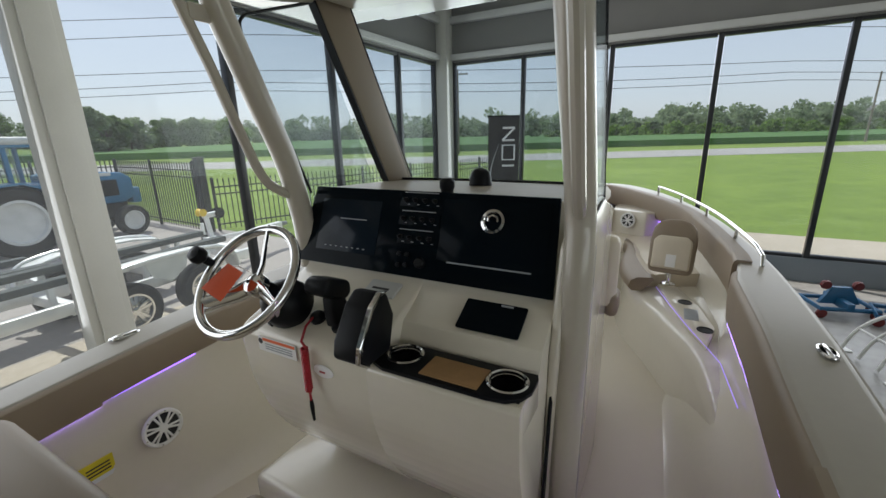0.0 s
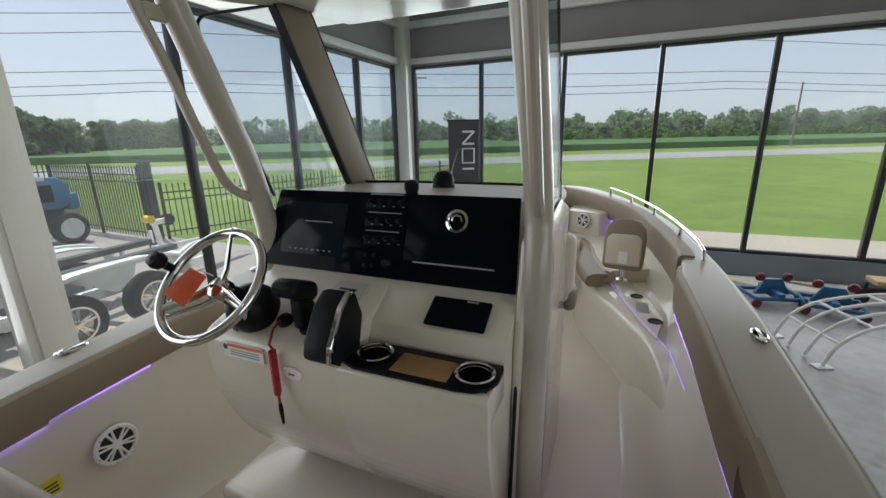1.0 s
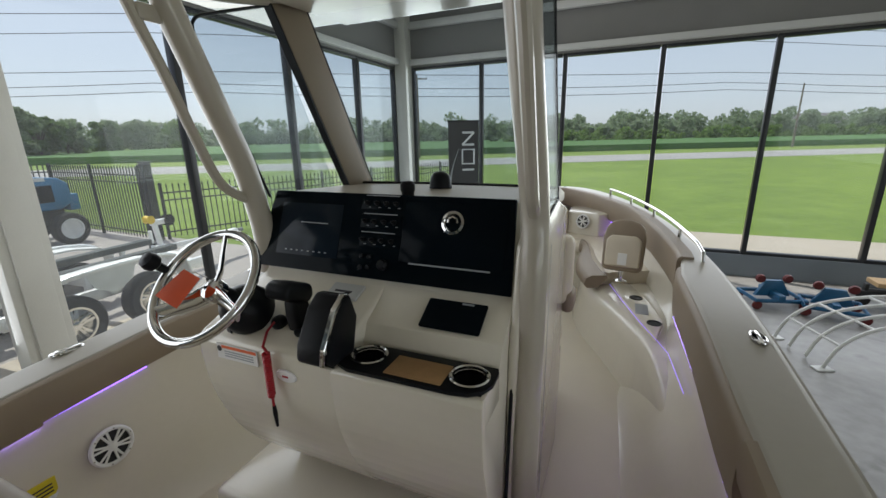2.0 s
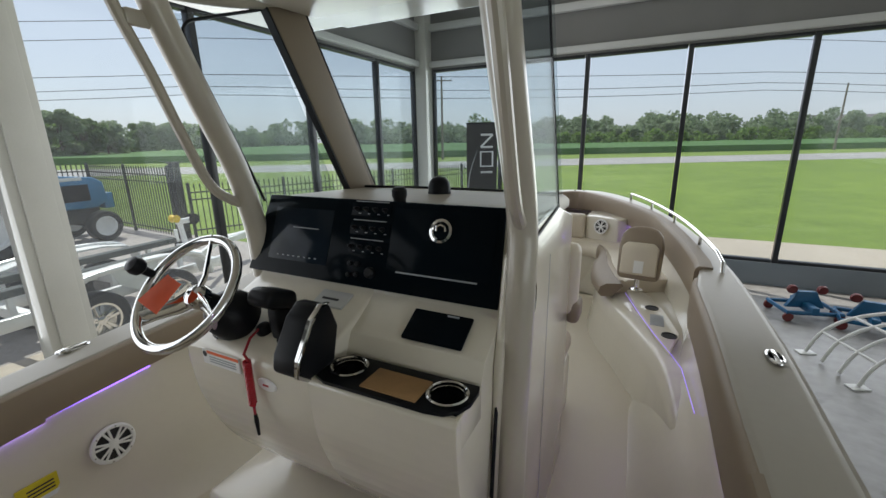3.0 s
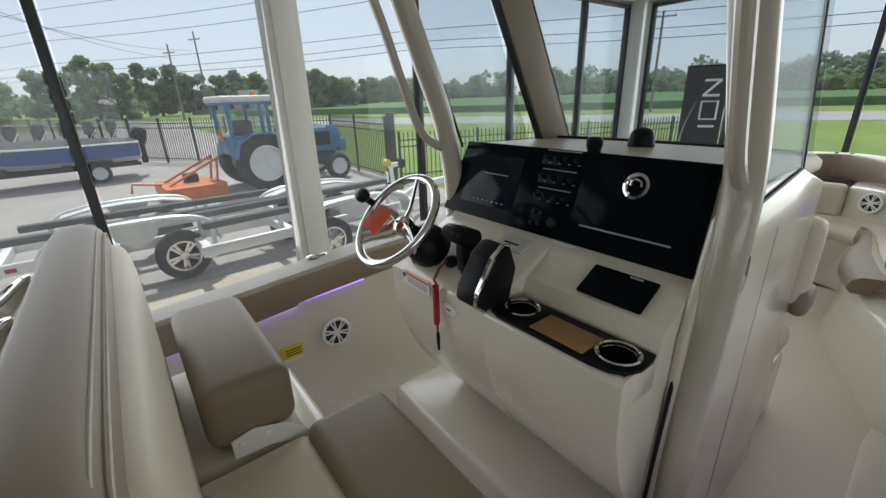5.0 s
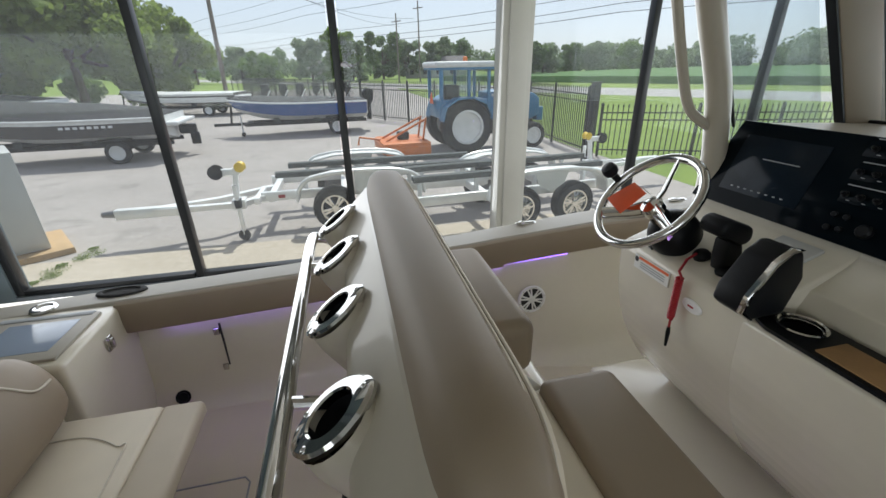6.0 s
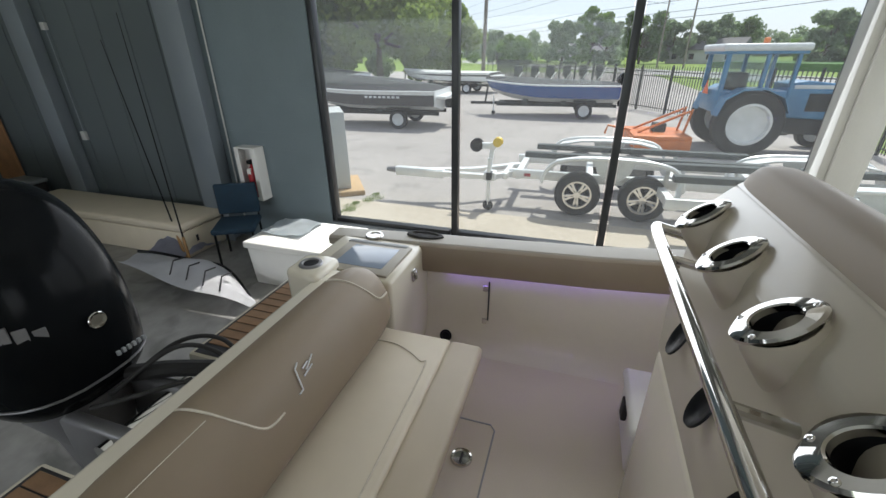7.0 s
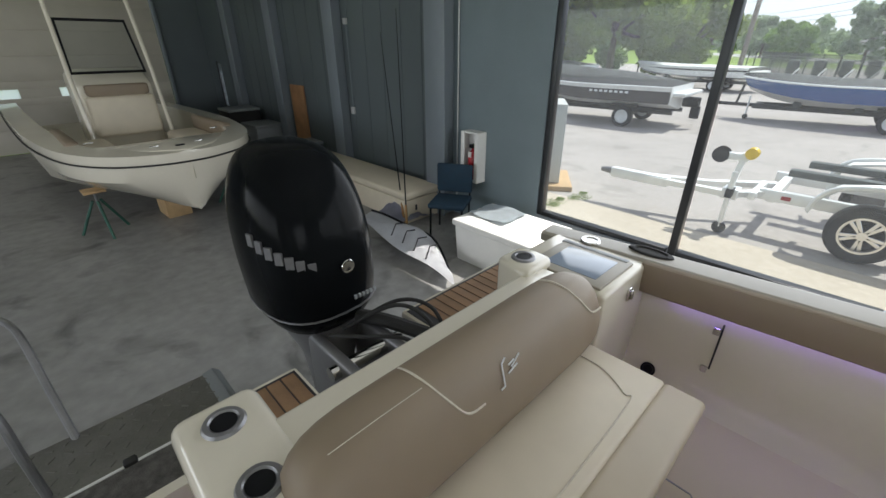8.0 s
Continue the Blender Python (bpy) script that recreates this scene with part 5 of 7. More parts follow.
for x, y, s_ in ((-0.775, -1.75, 0), (0.625, -1.76, 1)):
    bm = prism(None, [(x - 0.10, y - 0.10), (x + 0.08, y - 0.10), (x + 0.11, y + 0.02), (x + 0.11, y + (0.36 if s_ else 0.1)), (x - 0.11, y + (0.36 if s_ else 0.1)), (x - 0.12, y)], "z", 0.62, 1.312 + 0.02 * (1 - s_), 0.03, 4)
    if s_:
        bm.free()
        bm = box(None, (x - 0.125, y - 0.12, 0.62), (x + 0.125, y + 0.37, 1.312), 0.045, 4)
    q = part("transom_pod", bm, M_GEL, boat, "cream rounded stern pod")
    for yy in ([y, y + 0.25] if s_ else [y]):
        part("pod_cup", lathe(None, [(0.0, 0.003), (0.036, 0.003), (0.042, 0.010), (0.054, 0.009), (0.06, 0.0)], 28, Matrix.Translation((x, yy, 1.312 + 0.02 * (1 - s_)))), M_GREYENG, q, "dark steel rod holder ring")
        part("cup_dark", lathe(None, [(0.036, 0.005), (0.0, 0.0055)], 20, Matrix.Translation((x, yy, 1.312 + 0.02 * (1 - s_)))), M_BLACK, q)
prof_b = smooth_path([(0, -1.53, 1.36), (0, -1.51, 1.405), (0, -1.45, 1.43), (0, -1.38, 1.42), (0, -1.32, 1.36), (0, -1.275, 1.24), (0, -1.285, 1.14), (0, -1.36, 1.09), (0, -1.44, 1.09), (0, -1.52, 1.20)], 3, True)
rings = []
for k_ in range(25):
    u = -math.cos(math.pi * k_ / 24)
    f = 0.30 + 0.70 * max(0.0, 1 - abs(u) ** 9) ** 0.5
    rings.append([(-0.085 + 0.69 * u, -1.43 + (p.y + 1.43) * f, 1.20 + (p.z - 1.20) * f) for p in prof_b])
seatback = loft(None, rings)
tb = part("stern_backrest", seatback, M_TAN, boat, "tan vinyl stern bench backrest", 60)
for x in (-0.52, 0.20):
    part("backrest_piping", tube(None, smooth_path([(x, -1.50, 1.412), (x, -1.45, 1.430), (x - 0.01, -1.39, 1.4225), (x - 0.04, -1.335, 1.378), (x - 0.09, -1.300, 1.315), (x - 0.16, -1.296, 1.305)], 6), 0.0045, 6), M_THREAD, tb)
part("backrest_stitching", tube(None, [(0.21, -1.385, 1.4225), (0.35, -1.385, 1.4225), (0.50, -1.385, 1.418)], 0.0014, 6), M_THREAD, tb)
mk = bmesh.new()
for a, b in (((-0.085, 1.345), (-0.07, 1.285)), ((-0.085, 1.345), (-0.105, 1.355)), ((-0.07, 1.285), (-0.05, 1.283)), ((-0.10, 1.31), (-0.15, 1.318)), ((-0.11, 1.33), (-0.14, 1.335)), ((-0.12, 1.32), (-0.17, 1.34))):
    ya, yb = [-1.2890 - (q[1] - 1.28) * 0.52 for q in (a, b)]
    tube(mk, [(a[0] + 0.02, ya, a[1] + 0.03), (b[0] + 0.02, yb, b[1] + 0.03)], 0.0028, 6)
part("embroidered_mark", mk, M_INKW, tb, "pale embroidered maker's mark")
sb = part("stern_seat", box(None, (-0.715, -1.405, 1.02), (0.62, -1.000, 1.09), 0.022, 4), M_CREAM, boat, "cream vinyl fold-down stern bench", 60)
part("seat_front_roll", box(None, (-0.715, -1.008, 1.016), (0.62, -0.855, 1.088), 0.024, 4), M_SAND, sb, "sand-coloured front roll of the bench", 60)
part("seat_seam", tube(None, smooth_path([(-0.60, -1.37, 1.0915), (-0.60, -1.22, 1.0915), (-0.53, -1.09, 1.0915), (-0.46, -1.055, 1.0915), (0.3, -1.045, 1.0915)], 6), 0.003, 6), M_THREAD, sb)
part("seat_bracket", prism(None, [(-1.42, 1.07), (-1.30, 1.02), (-1.30, 1.0), (-1.42, 0.90)], "x", -0.735, -0.725, 0.003), M_CHROME, sb)
# swim platform
for x0, x1 in ((-1.22, -0.36), (0.24, 0.52)):
    pf = part("swim_platform", box(None, (x0, -2.22, 0.90), (x1, -1.70, 0.985), 0.02, 2), M_GEL, boat, "stern platform with teak-look planks")
    n_ = int((x1 - x0 - 0.06) / 0.062)
    pm_ = mesh_of("plank", box(None, (-0.028, -0.22, 0), (0.028, 0.22, 0.006), 0.002, 1), M_TEAK)
    for j in range(n_):
        piece("plank", pm_, pf, Matrix.Translation((x0 + 0.06 + 0.062 * j, -1.955, 0.986)))
    part("plank_bed", box(None, (x0 + 0.02, -2.19, 0.984), (x1 - 0.02, -1.72, 0.988)), M_INK, pf)
part("tow_eye", tube(None, smooth_path([(0.30, -1.80, 0.99), (0.30, -1.83, 1.03), (0.34, -1.86, 1.04), (0.38, -1.83, 1.03), (0.38, -1.80, 0.99)], 4), 0.007, 8), M_CHROME, boat)

# ---- the outboard engine ----


def superring(cx, cy, z, hx, hy, n=28, e=2.6):
    out = []
    for k_ in range(n):
        a = 2 * math.pi * k_ / n
        c, s = math.cos(a), math.sin(a)
        out.append((cx + hx * math.copysign(abs(c) ** (2 / e), c), cy + hy * math.copysign(abs(s) ** (2 / e), s), z))
    return out


eng = thing("outboard_engine", "large gloss black outboard engine hung on the transom", "outboard engine")
EX = -0.07
secs = smooth_path([(0.98, -2.60, 0.235), (1.08, -2.60, 0.285), (1.28, -2.61, 0.302), (1.50, -2.63, 0.295), (1.67, -2.65, 0.265), (1.79, -2.67, 0.212), (1.85, -2.68, 0.135), (1.865, -2.68, 0.05)], 4)
rings = [superring(EX, p.y - 0.02, p.x, p.z, p.z * 1.2) for p in secs]
cowl = part("cowl", loft(None, rings), M_ENGINE, eng, "gloss black engine cowl", 50)
part("cowl_seam", loft(None, [superring(EX, -2.62, z, h, h * 1.2) for z, h in ((1.085, 0.290), (1.09, 0.294), (1.095, 0.2925))]), M_GREYENG, cowl)
part("midsection", loft(None, [superring(EX, y, z, hx, hy) for z, y, hx, hy in ((0.98, -2.60, 0.22, 0.27), (0.88, -2.57, 0.18, 0.23), (0.72, -2.54, 0.12, 0.18), (0.45, -2.55, 0.09, 0.15), (0.16, -2.58, 0.07, 0.14), (0.06, -2.6, 0.03, 0.08))]), M_GREYENG, eng, "dark grey midsection")
part("clamp_bracket", box(box(None, (EX - 0.16, -2.42, 0.55), (EX - 0.10, -1.98, 0.98), 0.03, 3), (EX + 0.10, -2.42, 0.55), (EX + 0.16, -1.98, 0.98), 0.03, 3), M_GREYENG, eng, "grey clamp bracket")
part("pivot_tube", tube(None, [(EX - 0.2, -2.12, 0.92), (EX + 0.2, -2.12, 0.92)], 0.035, 14), M_CHROME, eng)
for j, pts in enumerate(([(EX - 0.08, -2.30, 1.02), (EX - 0.16, -2.15, 1.02), (EX - 0.24, -1.98, 1.00), (EX - 0.30, -1.80, 1.0)], [(EX - 0.02, -2.28, 1.0), (EX - 0.20, -2.12, 1.14), (EX - 0.30, -1.98, 1.12), (EX - 0.30, -1.86, 0.99)], [(EX + 0.02, -2.28, 1.0), (EX - 0.14, -2.06, 1.17), (EX - 0.22, -1.92, 1.12), (EX - 0.22, -1.84, 0.99)], [(EX + 0.1, -2.28, 1.0), (EX + 0.02, -2.1, 1.05), (EX - 0.10, -1.95, 1.06), (EX - 0.16, -1.84, 0.99)])):
    part("rigging_hose", tube(None, smooth_path(pts, 8), 0.038 if j == 0 else 0.010, 10), M_RUBBER, eng, "black rigging hose")


def cowl_text(u0, u1, z0, z1, n, material, parent):
    """Plain bars that stand for lettering round the cowl's starboard front."""
    for k_ in range(n):
        a = radians(u0 + (u1 - u0) * (k_ + 0.5) / n)
        z = z0 + (z1 - z0) * (k_ + 0.5) / n
        hz = 0.298
        c, s = math.cos(a), math.sin(a)
        e = 2.6
        p = Vector((EX + hz * math.copysign(abs(c) ** (2 / e), c), -2.64 + hz * 1.2 * math.copysign(abs(s) ** (2 / e), s), z))
        n_ = Vector((c * 1.2, s, 0.0)).normalized()
        m = Matrix.Translation(p) @ n_.to_track_quat("Z", "Y").to_matrix().to_4x4()
        part("letter_bar", box(None, (-0.019, -0.030, -0.008), (0.019, 0.030, 0.005), 0.002, 1), material, parent, m=m)


cowl_text(76, 10, 1.36, 1.505, 7, M_GREYENG, cowl)
part("round_badge", lathe(None, [(0.020, 0.0), (0.032, 0.004), (0.034, 0.001)], 20, Matrix.Translation((EX - 0.03, -2.255, 1.345)) @ Matrix.Rotation(radians(-90), 4, "X")), M_CHROME, cowl, "round chrome badge")
for k_ in range(6):
    part("letter_bar", box(None, (EX - 0.17 + 0.022 * k_, -2.262, 1.155), (EX - 0.156 + 0.022 * k_, -2.250, 1.175), 0.001, 1), M_INKG, cowl)

# ---- things on the boat ----
cooler = thing("cooler", "white plastic cooler standing beside the leaning post", "cooler")
part("body", box(None, (-1.00, -0.20, 0.602), (-0.62, 0.28, 0.83), 0.03, 3), M_WHITE, cooler)
part("lid", box(None, (-1.015, -0.215, 0.835), (-0.605, 0.295, 0.89), 0.025, 3), M_WHITE, cooler, "ribbed white lid")
part("latch", box(None, (-0.84, -0.225, 0.76), (-0.78, -0.20, 0.86), 0.008), M_RUBBER, cooler, "black rubber latch")

# ---- the hall ----
blue_col = solo("steel_column", box(box(None, (XW + 0.002, -5.12, 0), (XW + 0.22, -4.86, Z_CEIL), 0.008), (XW + 0.22, -5.18, 0), (XW + 0.235, -4.80, Z_CEIL), 0.004), M_BLUECOL, "slate-blue steel column on the wall", "column", kind="structure")
for y in (-7.6, -9.9, -12.3):
    solo("steel_column", box(box(None, (XW + 0.002, y - 0.12, 0), (XW + 0.18, y + 0.12, Z_CEIL), 0.008), (XW + 0.18, y - 0.16, 0), (XW + 0.195, y + 0.16, Z_CEIL), 0.004), M_BLUECOL, "slate-blue steel column on the wall", "column", kind="structure")
part("conduit", tube(None, [(XW + 0.02, -4.76, 0.3), (XW + 0.02, -4.76, 3.6)], 0.010, 8), M_TRIMG, blue_col)
# block joints
bmj = bmesh.new()
for r in range(1, 24):
    box(bmj, (XW - 0.001, -4.85, 0.203 * r - 0.003), (XW + 0.0012, -3.42, 0.203 * r + 0.003))
solo("block_joints", bmj, M_BLOCK, "mortar lines of the painted block wall", "wall", kind="structure")
ext = thing("extinguisher_cabinet", "white wall cabinet holding a red fire extinguisher", "extinguisher cabinet")
for nm, a, b in (("back_panel", (0, -0.15, 0), (0.02, 0.15, 0.66)), ("side_panel", (0.02, -0.15, 0), (0.155, -0.135, 0.66)), ("side_panel", (0.02, 0.135, 0), (0.155, 0.15, 0.66)), ("top_panel", (0.02, -0.135, 0.64), (0.155, 0.135, 0.66)), ("bottom_panel", (0.02, -0.135, 0.0), (0.155, 0.135, 0.02)), ("door_stile", (0.155, -0.15, 0), (0.17, -0.09, 0.66)), ("door_stile", (0.155, 0.09, 0), (0.17, 0.15, 0.66))):
    part(nm, box(None, a, b, 0.003, 1), M_WHITE, ext)
part("cylinder", lathe(None, [(0.0, 0.03), (0.06, 0.03), (0.065, 0.05), (0.065, 0.34), (0.05, 0.39), (0.02, 0.42), (0.02, 0.46), (0.0, 0.46)], 20, Matrix.Translation((0.088, 0, 0))), M_RED, ext, "red steel cylinder")
part("valve", box(None, (0.06, -0.03, 0.45), (0.14, 0.03, 0.50), 0.01), M_BLACK, ext)
part("hose", tube(None, smooth_path([(0.09, 0.02, 0.47), (0.13, 0.07, 0.42), (0.14, 0.08, 0.25), (0.12, 0.07, 0.12)], 6), 0.012, 8), M_BLACK, ext)
part("tag_card", box(None, (0.12, -0.03, 0.33), (0.153, 0.02, 0.40), 0.001, 1), M_WHITE, ext)
ext.matrix_basis = Matrix.Translation((XW + 0.003, -4.40, 0.60))
fish = thing("storage_box", "white plastic dock box on the floor with towels on its lid", "storage box")
part("body", prism(None, [(-3.74, 0.0), (-2.74, 0.0), (-2.70, 0.42), (-3.78, 0.42)], "x", -3.05, -2.38, 0.02, 2), M_WHITE, fish)
part("lid", box(None, (-3.08, -3.80, 0.425), (-2.35, -2.68, 0.50), 0.02, 3), M_WHITE, fish)
tw = bmesh.new()
loft(tw, [[(-3.02 + 0.44 * u, -3.74 + 0.50 * v, 0.503 + 0.03 * math.sin(5 * u + 3 * v) ** 2 + 0.012) for u in (0, 0.2, 0.4, 0.6, 0.8, 1)] for v in (0, 0.2, 0.4, 0.6, 0.8, 1)], False, False)
bmesh.ops.solidify(tw, geom=tw.faces[:], thickness=0.02)
solo("towel", tw, mat("pale_blue_towel", (0.42, 0.47, 0.50), 0.9, var=0.12, scale=8, bump=0.5, bscale=180), "folded pale blue towel on the dock box", "towel")
chair = thing("side_chair", "teal upholstered side chair with a dark frame", "chair")
part("seat", box(None, (-0.24, -0.24, 0.40), (0.24, 0.24, 0.47), 0.03, 3), M_TEAL, chair)
part("backrest", box(None, (-0.24, -0.26, 0.50), (0.24, -0.20, 0.88), 0.03, 3), M_TEAL, chair)
for x in (-0.21, 0.21):
    for y in (-0.22, 0.21):
        part("leg", tube(None, [(x, y, 0.0), (x * 0.97, y * 0.97, 0.42)], 0.014, 8), M_BLACK, chair)
    part("back_post", tube(None, [(x, -0.22, 0.40), (x, -0.235, 0.80)], 0.012, 8), M_BLACK, chair)
chair.matrix_basis = Matrix.Translation((-2.86, -4.33, 0.0)) @ Matrix.Rotation(radians(-60), 4, "Z")
bench = thing("boat_seat_box", "long cream upholstered boat seat box along the wall", "seat box")
part("base", box(None, (-3.25, -8.0, 0.0), (-2.62, -4.95, 0.34), 0.02), M_CREAM, bench)
part("cushion", box(None, (-3.27, -8.02, 0.342), (-2.60, -4.93, 0.45), 0.04, 3), M_CREAM, bench, "cream vinyl cushion")
part("mark_bar", box(None, (-2.80, -4.931, 0.18), (-2.77, -4.925, 0.26)), M_INK, bench)
for j, (p, q) in enumerate((((-2.45, -4.74, 0.0), (-3.30, -5.83, 2.72)), ((-2.54, -4.90, 0.0), (-3.30, -6.22, 2.45)))):
    rod = thing("fishing_rod", "thin dark fishing rod leaning on the wall", "fishing rod", "fishing rods")
    a, b = Vector(p), Vector(q)
    part("blank", tube(None, [a, a.lerp(b, 0.3), a.lerp(b, 0.7), b], [0.012, 0.008, 0.005, 0.003], 8), M_BLACK, rod)
    part("grip", tube(None, [a.lerp(b, 0.02), a.lerp(b, 0.12)], 0.017, 8), M_CORK, rod)
    for u in (0.3, 0.45, 0.6, 0.75):
        part("guide", lathe(None, [(0.010, 0), (0.016, 0.003), (0.010, 0.006)], 10, Matrix.Translation(a.lerp(b, u))), M_CHROME, rod)
fl = bmesh.new()
loft(fl, [[(-1.84 + 0.05 * u - 0.62 * v * math.sin(0.3 + 2.0 * u), -3.25 - 1.75 * u - 0.25 * v, 0.025 + 0.30 * u * (1 - 0.6 * v) + 0.26 * v * (1 - v) * 2 * math.sin(math.pi * min(1, u * 1.1 + 0.1)) + 0.035 * (1 + math.sin(9 * u + 5 * v))) for v in (0, 0.2, 0.4, 0.6, 0.8, 1)] for u in [i / 14 for i in range(15)]], False, False)
bmesh.ops.solidify(fl, geom=fl.faces[:], thickness=0.006)
flag = solo("feather_flag", fl, M_WHITEFAB, "crumpled white feather flag lying on the floor", "flag", sharp=60)
part("hem", tube(None, [(-1.84 + 0.05 * u - 0.62 * math.sin(0.3 + 2.0 * u), -3.50 - 1.75 * u, 0.040 + 0.12 * u + 0.035 * (1 + math.sin(9 * u + 5))) for u in [i / 14 for i in range(15)]], 0.016, 8), M_BLACK, flag, "black edge sleeve")
for j in range(4):
    u = 0.25 + 0.11 * j
    part("print_stroke", tube(None, [(-1.88 + 0.05 * u, -3.27 - 1.75 * u, 0.12 + 0.30 * u), (-2.02 + 0.05 * u, -3.36 - 1.75 * u, 0.19 + 0.30 * u), (-2.10 + 0.05 * u, -3.30 - 1.75 * u, 0.21 + 0.28 * u)], 0.016, 6, False, 0.4), M_INK, flag)
solo("plywood_sheet", box(None, (XW + 0.01, -9.62, 0.0), (XW + 0.04, -9.05, 1.55), 0.003, 1, Matrix.Translation((0.02, 0, 0))), M_PLY, "brown plywood sheet leaning on the wall", "plywood")
ol = thing("wall_outlet", "small grey wall outlet with conduit", "outlet")
part("plate", box(None, (XW + 0.001, -7.36, 1.18), (XW + 0.05, -7.28, 1.30), 0.006), M_TRIMG, ol)
part("conduit", tube(None, [(XW + 0.02, -7.32, 1.30), (XW + 0.02, -7.32, 2.6)], 0.005, 8), M_BLUECOL, ol)
part("alarm_box", box(None, (XW + 0.001, -7.35, 2.58), (XW + 0.06, -7.28, 2.67), 0.01), M_TRIMG, ol)
heap = bmesh.new()
loft(heap, [[(-2.35 - 0.75 * u + 0.05 * math.sin(7 * v), -4.9 - 0.65 * v, 0.03 + 0.24 * math.sin(math.pi * min(1.0, u + 0.08)) * math.sin(math.pi * min(1, v + 0.06)) * (1 + 0.3 * math.sin(11 * u + 5 * v)) + 0.02 * math.sin(17 * u - 9 * v) ** 2) for u in [i / 14 for i in range(15)]] for v in [i / 12 for i in range(13)]], False, False)
bmesh.ops.solidify(heap, geom=heap.faces[:], thickness=0.01)
solo("crumpled_fabric", heap, mat("lilac_grey_cloth", (0.34, 0.35, 0.44), 0.85, var=0.2, scale=6, bump=0.4, bscale=90), "crumpled pale cloth heaped on the floor by the bench", "cloth", sharp=70)
for j, (x, y, w, d, h) in enumerate(((-3.05, -10.6, 0.6, 0.8, 0.7), (-2.95, -11.6, 0.7, 0.7, 0.95), (-3.1, -8.7, 0.5, 0.5, 0.55))):
    bin_ = thing("storage_bin", "dark storage bin standing against the wall", "bin", "storage bins")
    part("body", prism(None, [(-d / 2 + 0.03, 0), (d / 2 - 0.03, 0), (d / 2, h - 0.06), (-d / 2, h - 0.06)], "x", -w / 2, w / 2, 0.015), M_RUBBER if j else M_GREYMULL, bin_)
    part("lid", box(None, (-w / 2 - 0.02, -d / 2 - 0.02, h - 0.058), (w / 2 + 0.02, d / 2 + 0.02, h), 0.015), M_GREYMULL, bin_)
    bin_.matrix_basis = Matrix.Translation((x, y, 0))
# boarding stairs at the stern
stairs = thing("boarding_stairs", "worn metal boarding stairs with a carpeted top at the stern", "stairs")
part("top_landing", box(None, (0.67, -2.27, 0.83), (1.95, -1.99, 0.88), 0.006), M_CARPET, stairs, "mottled grey carpeted landing")
part("landing_nosing", box(None, (0.67, -2.279, 0.845), (1.95, -2.268, 0.884), 0.003), M_ALU, stairs, "bright metal nosing")
part("tread_plate", box(None, (0.45, -2.96, 0.56), (1.95, -2.30, 0.60), 0.008), M_DIAMOND, stairs, "worn diamond tread plate")
part("tread_plate", box(None, (1.97, -2.96, 0.27), (2.30, -2.30, 0.31), 0.008), M_DIAMOND, stairs, "worn diamond tread plate")
lug = mesh_of("tread_lug", box(None, (-0.018, -0.0045, 0), (0.018, 0.0045, 0.0028)), M_DIAMOND)
for i in range(22):
    for j in range(9):
        piece("tread_lug", lug, stairs, Matrix.Translation((0.50 + 0.066 * i, -2.92 + 0.07 * j, 0.60)) @ Matrix.Rotation(radians(45 if (i + j) % 2 else -45), 4, "Z"))
for y in (-2.94, -2.32):
    part("stringer", prism(None, [(0.60, 0.50), (1.97, 0.50), (2.30, 0.10), (2.30, 0.28), (1.98, 0.56), (0.60, 0.56)], "y", y - 0.015, y + 0.015, 0.003, 1), M_GREYMULL, stairs)
for x in (0.72, 1.90):
    for y in (-2.94, -2.04):
        part("stair_leg", tube(None, [(x, y, 0.0), (x, y, 0.84 if y > -2.5 else 0.57)], 0.022, 10), M_GREYMULL, stairs)
part("stair_leg", tube(None, [(2.25, -2.63, 0.0), (2.25, -2.63, 0.28)], 0.022, 10), M_GREYMULL, stairs)
roll = [(0.50, 0.60), (0.445, 0.615), (0.41, 0.58), (0.40, 0.50), (0.41, 0.50), (0.422, 0.57), (0.452, 0.598), (0.50, 0.585)]
part("rolled_edge", prism(None, roll, "y", -2.965, -2.60, 0.002, 1), M_GREYMULL, stairs, "rolled dark metal end of the tread")
part("edge_bracket", box(None, (0.855, -2.30, 0.80), (0.90, -2.262, 0.895), 0.008), M_RUBBER, stairs)
part("hand_rail", tube(None, smooth_path([(1.062, -2.92, 0.58), (1.085, -3.10, 0.79), (1.105, -3.27, 1.0), (1.135, -3.40, 1.035), (1.20, -3.62, 1.0), (1.45, -4.3, 0.92)], 6), 0.017, 10), M_GREYENG, stairs, "grey metal hand rail")
part("hand_rail", tube(None, smooth_path([(1.181, -2.645, 0.59), (1.184, -2.665, 0.82), (1.19, -2.70, 1.02), (1.25, -2.82, 1.10), (1.50, -3.3, 1.05)], 6), 0.017, 10), M_GREYENG, stairs, "grey metal hand rail")
# display boat further back in the hall
b2 = thing("display_boat", "cream centre console boat on stands in the dim hall", "boat")
B2 = Matrix.Translation((-0.50, -6.36, 0.0)) @ Matrix.Rotation(radians(3), 4, "Z")
h2 = [(0.0, 0.0), (0.30, -0.04), (0.72, -0.27), (1.03, -0.75), (1.19, -1.5), (1.27, -2.6), (1.28, -5.0), (1.25, -7.2)]
h2s = smooth_path([(x, y, 0) for x, y in h2], 4)


def g2(y):
    return 1.12 + 0.02 * y * 0.0 + 0.05 * min(1.0, -y / 2.0)


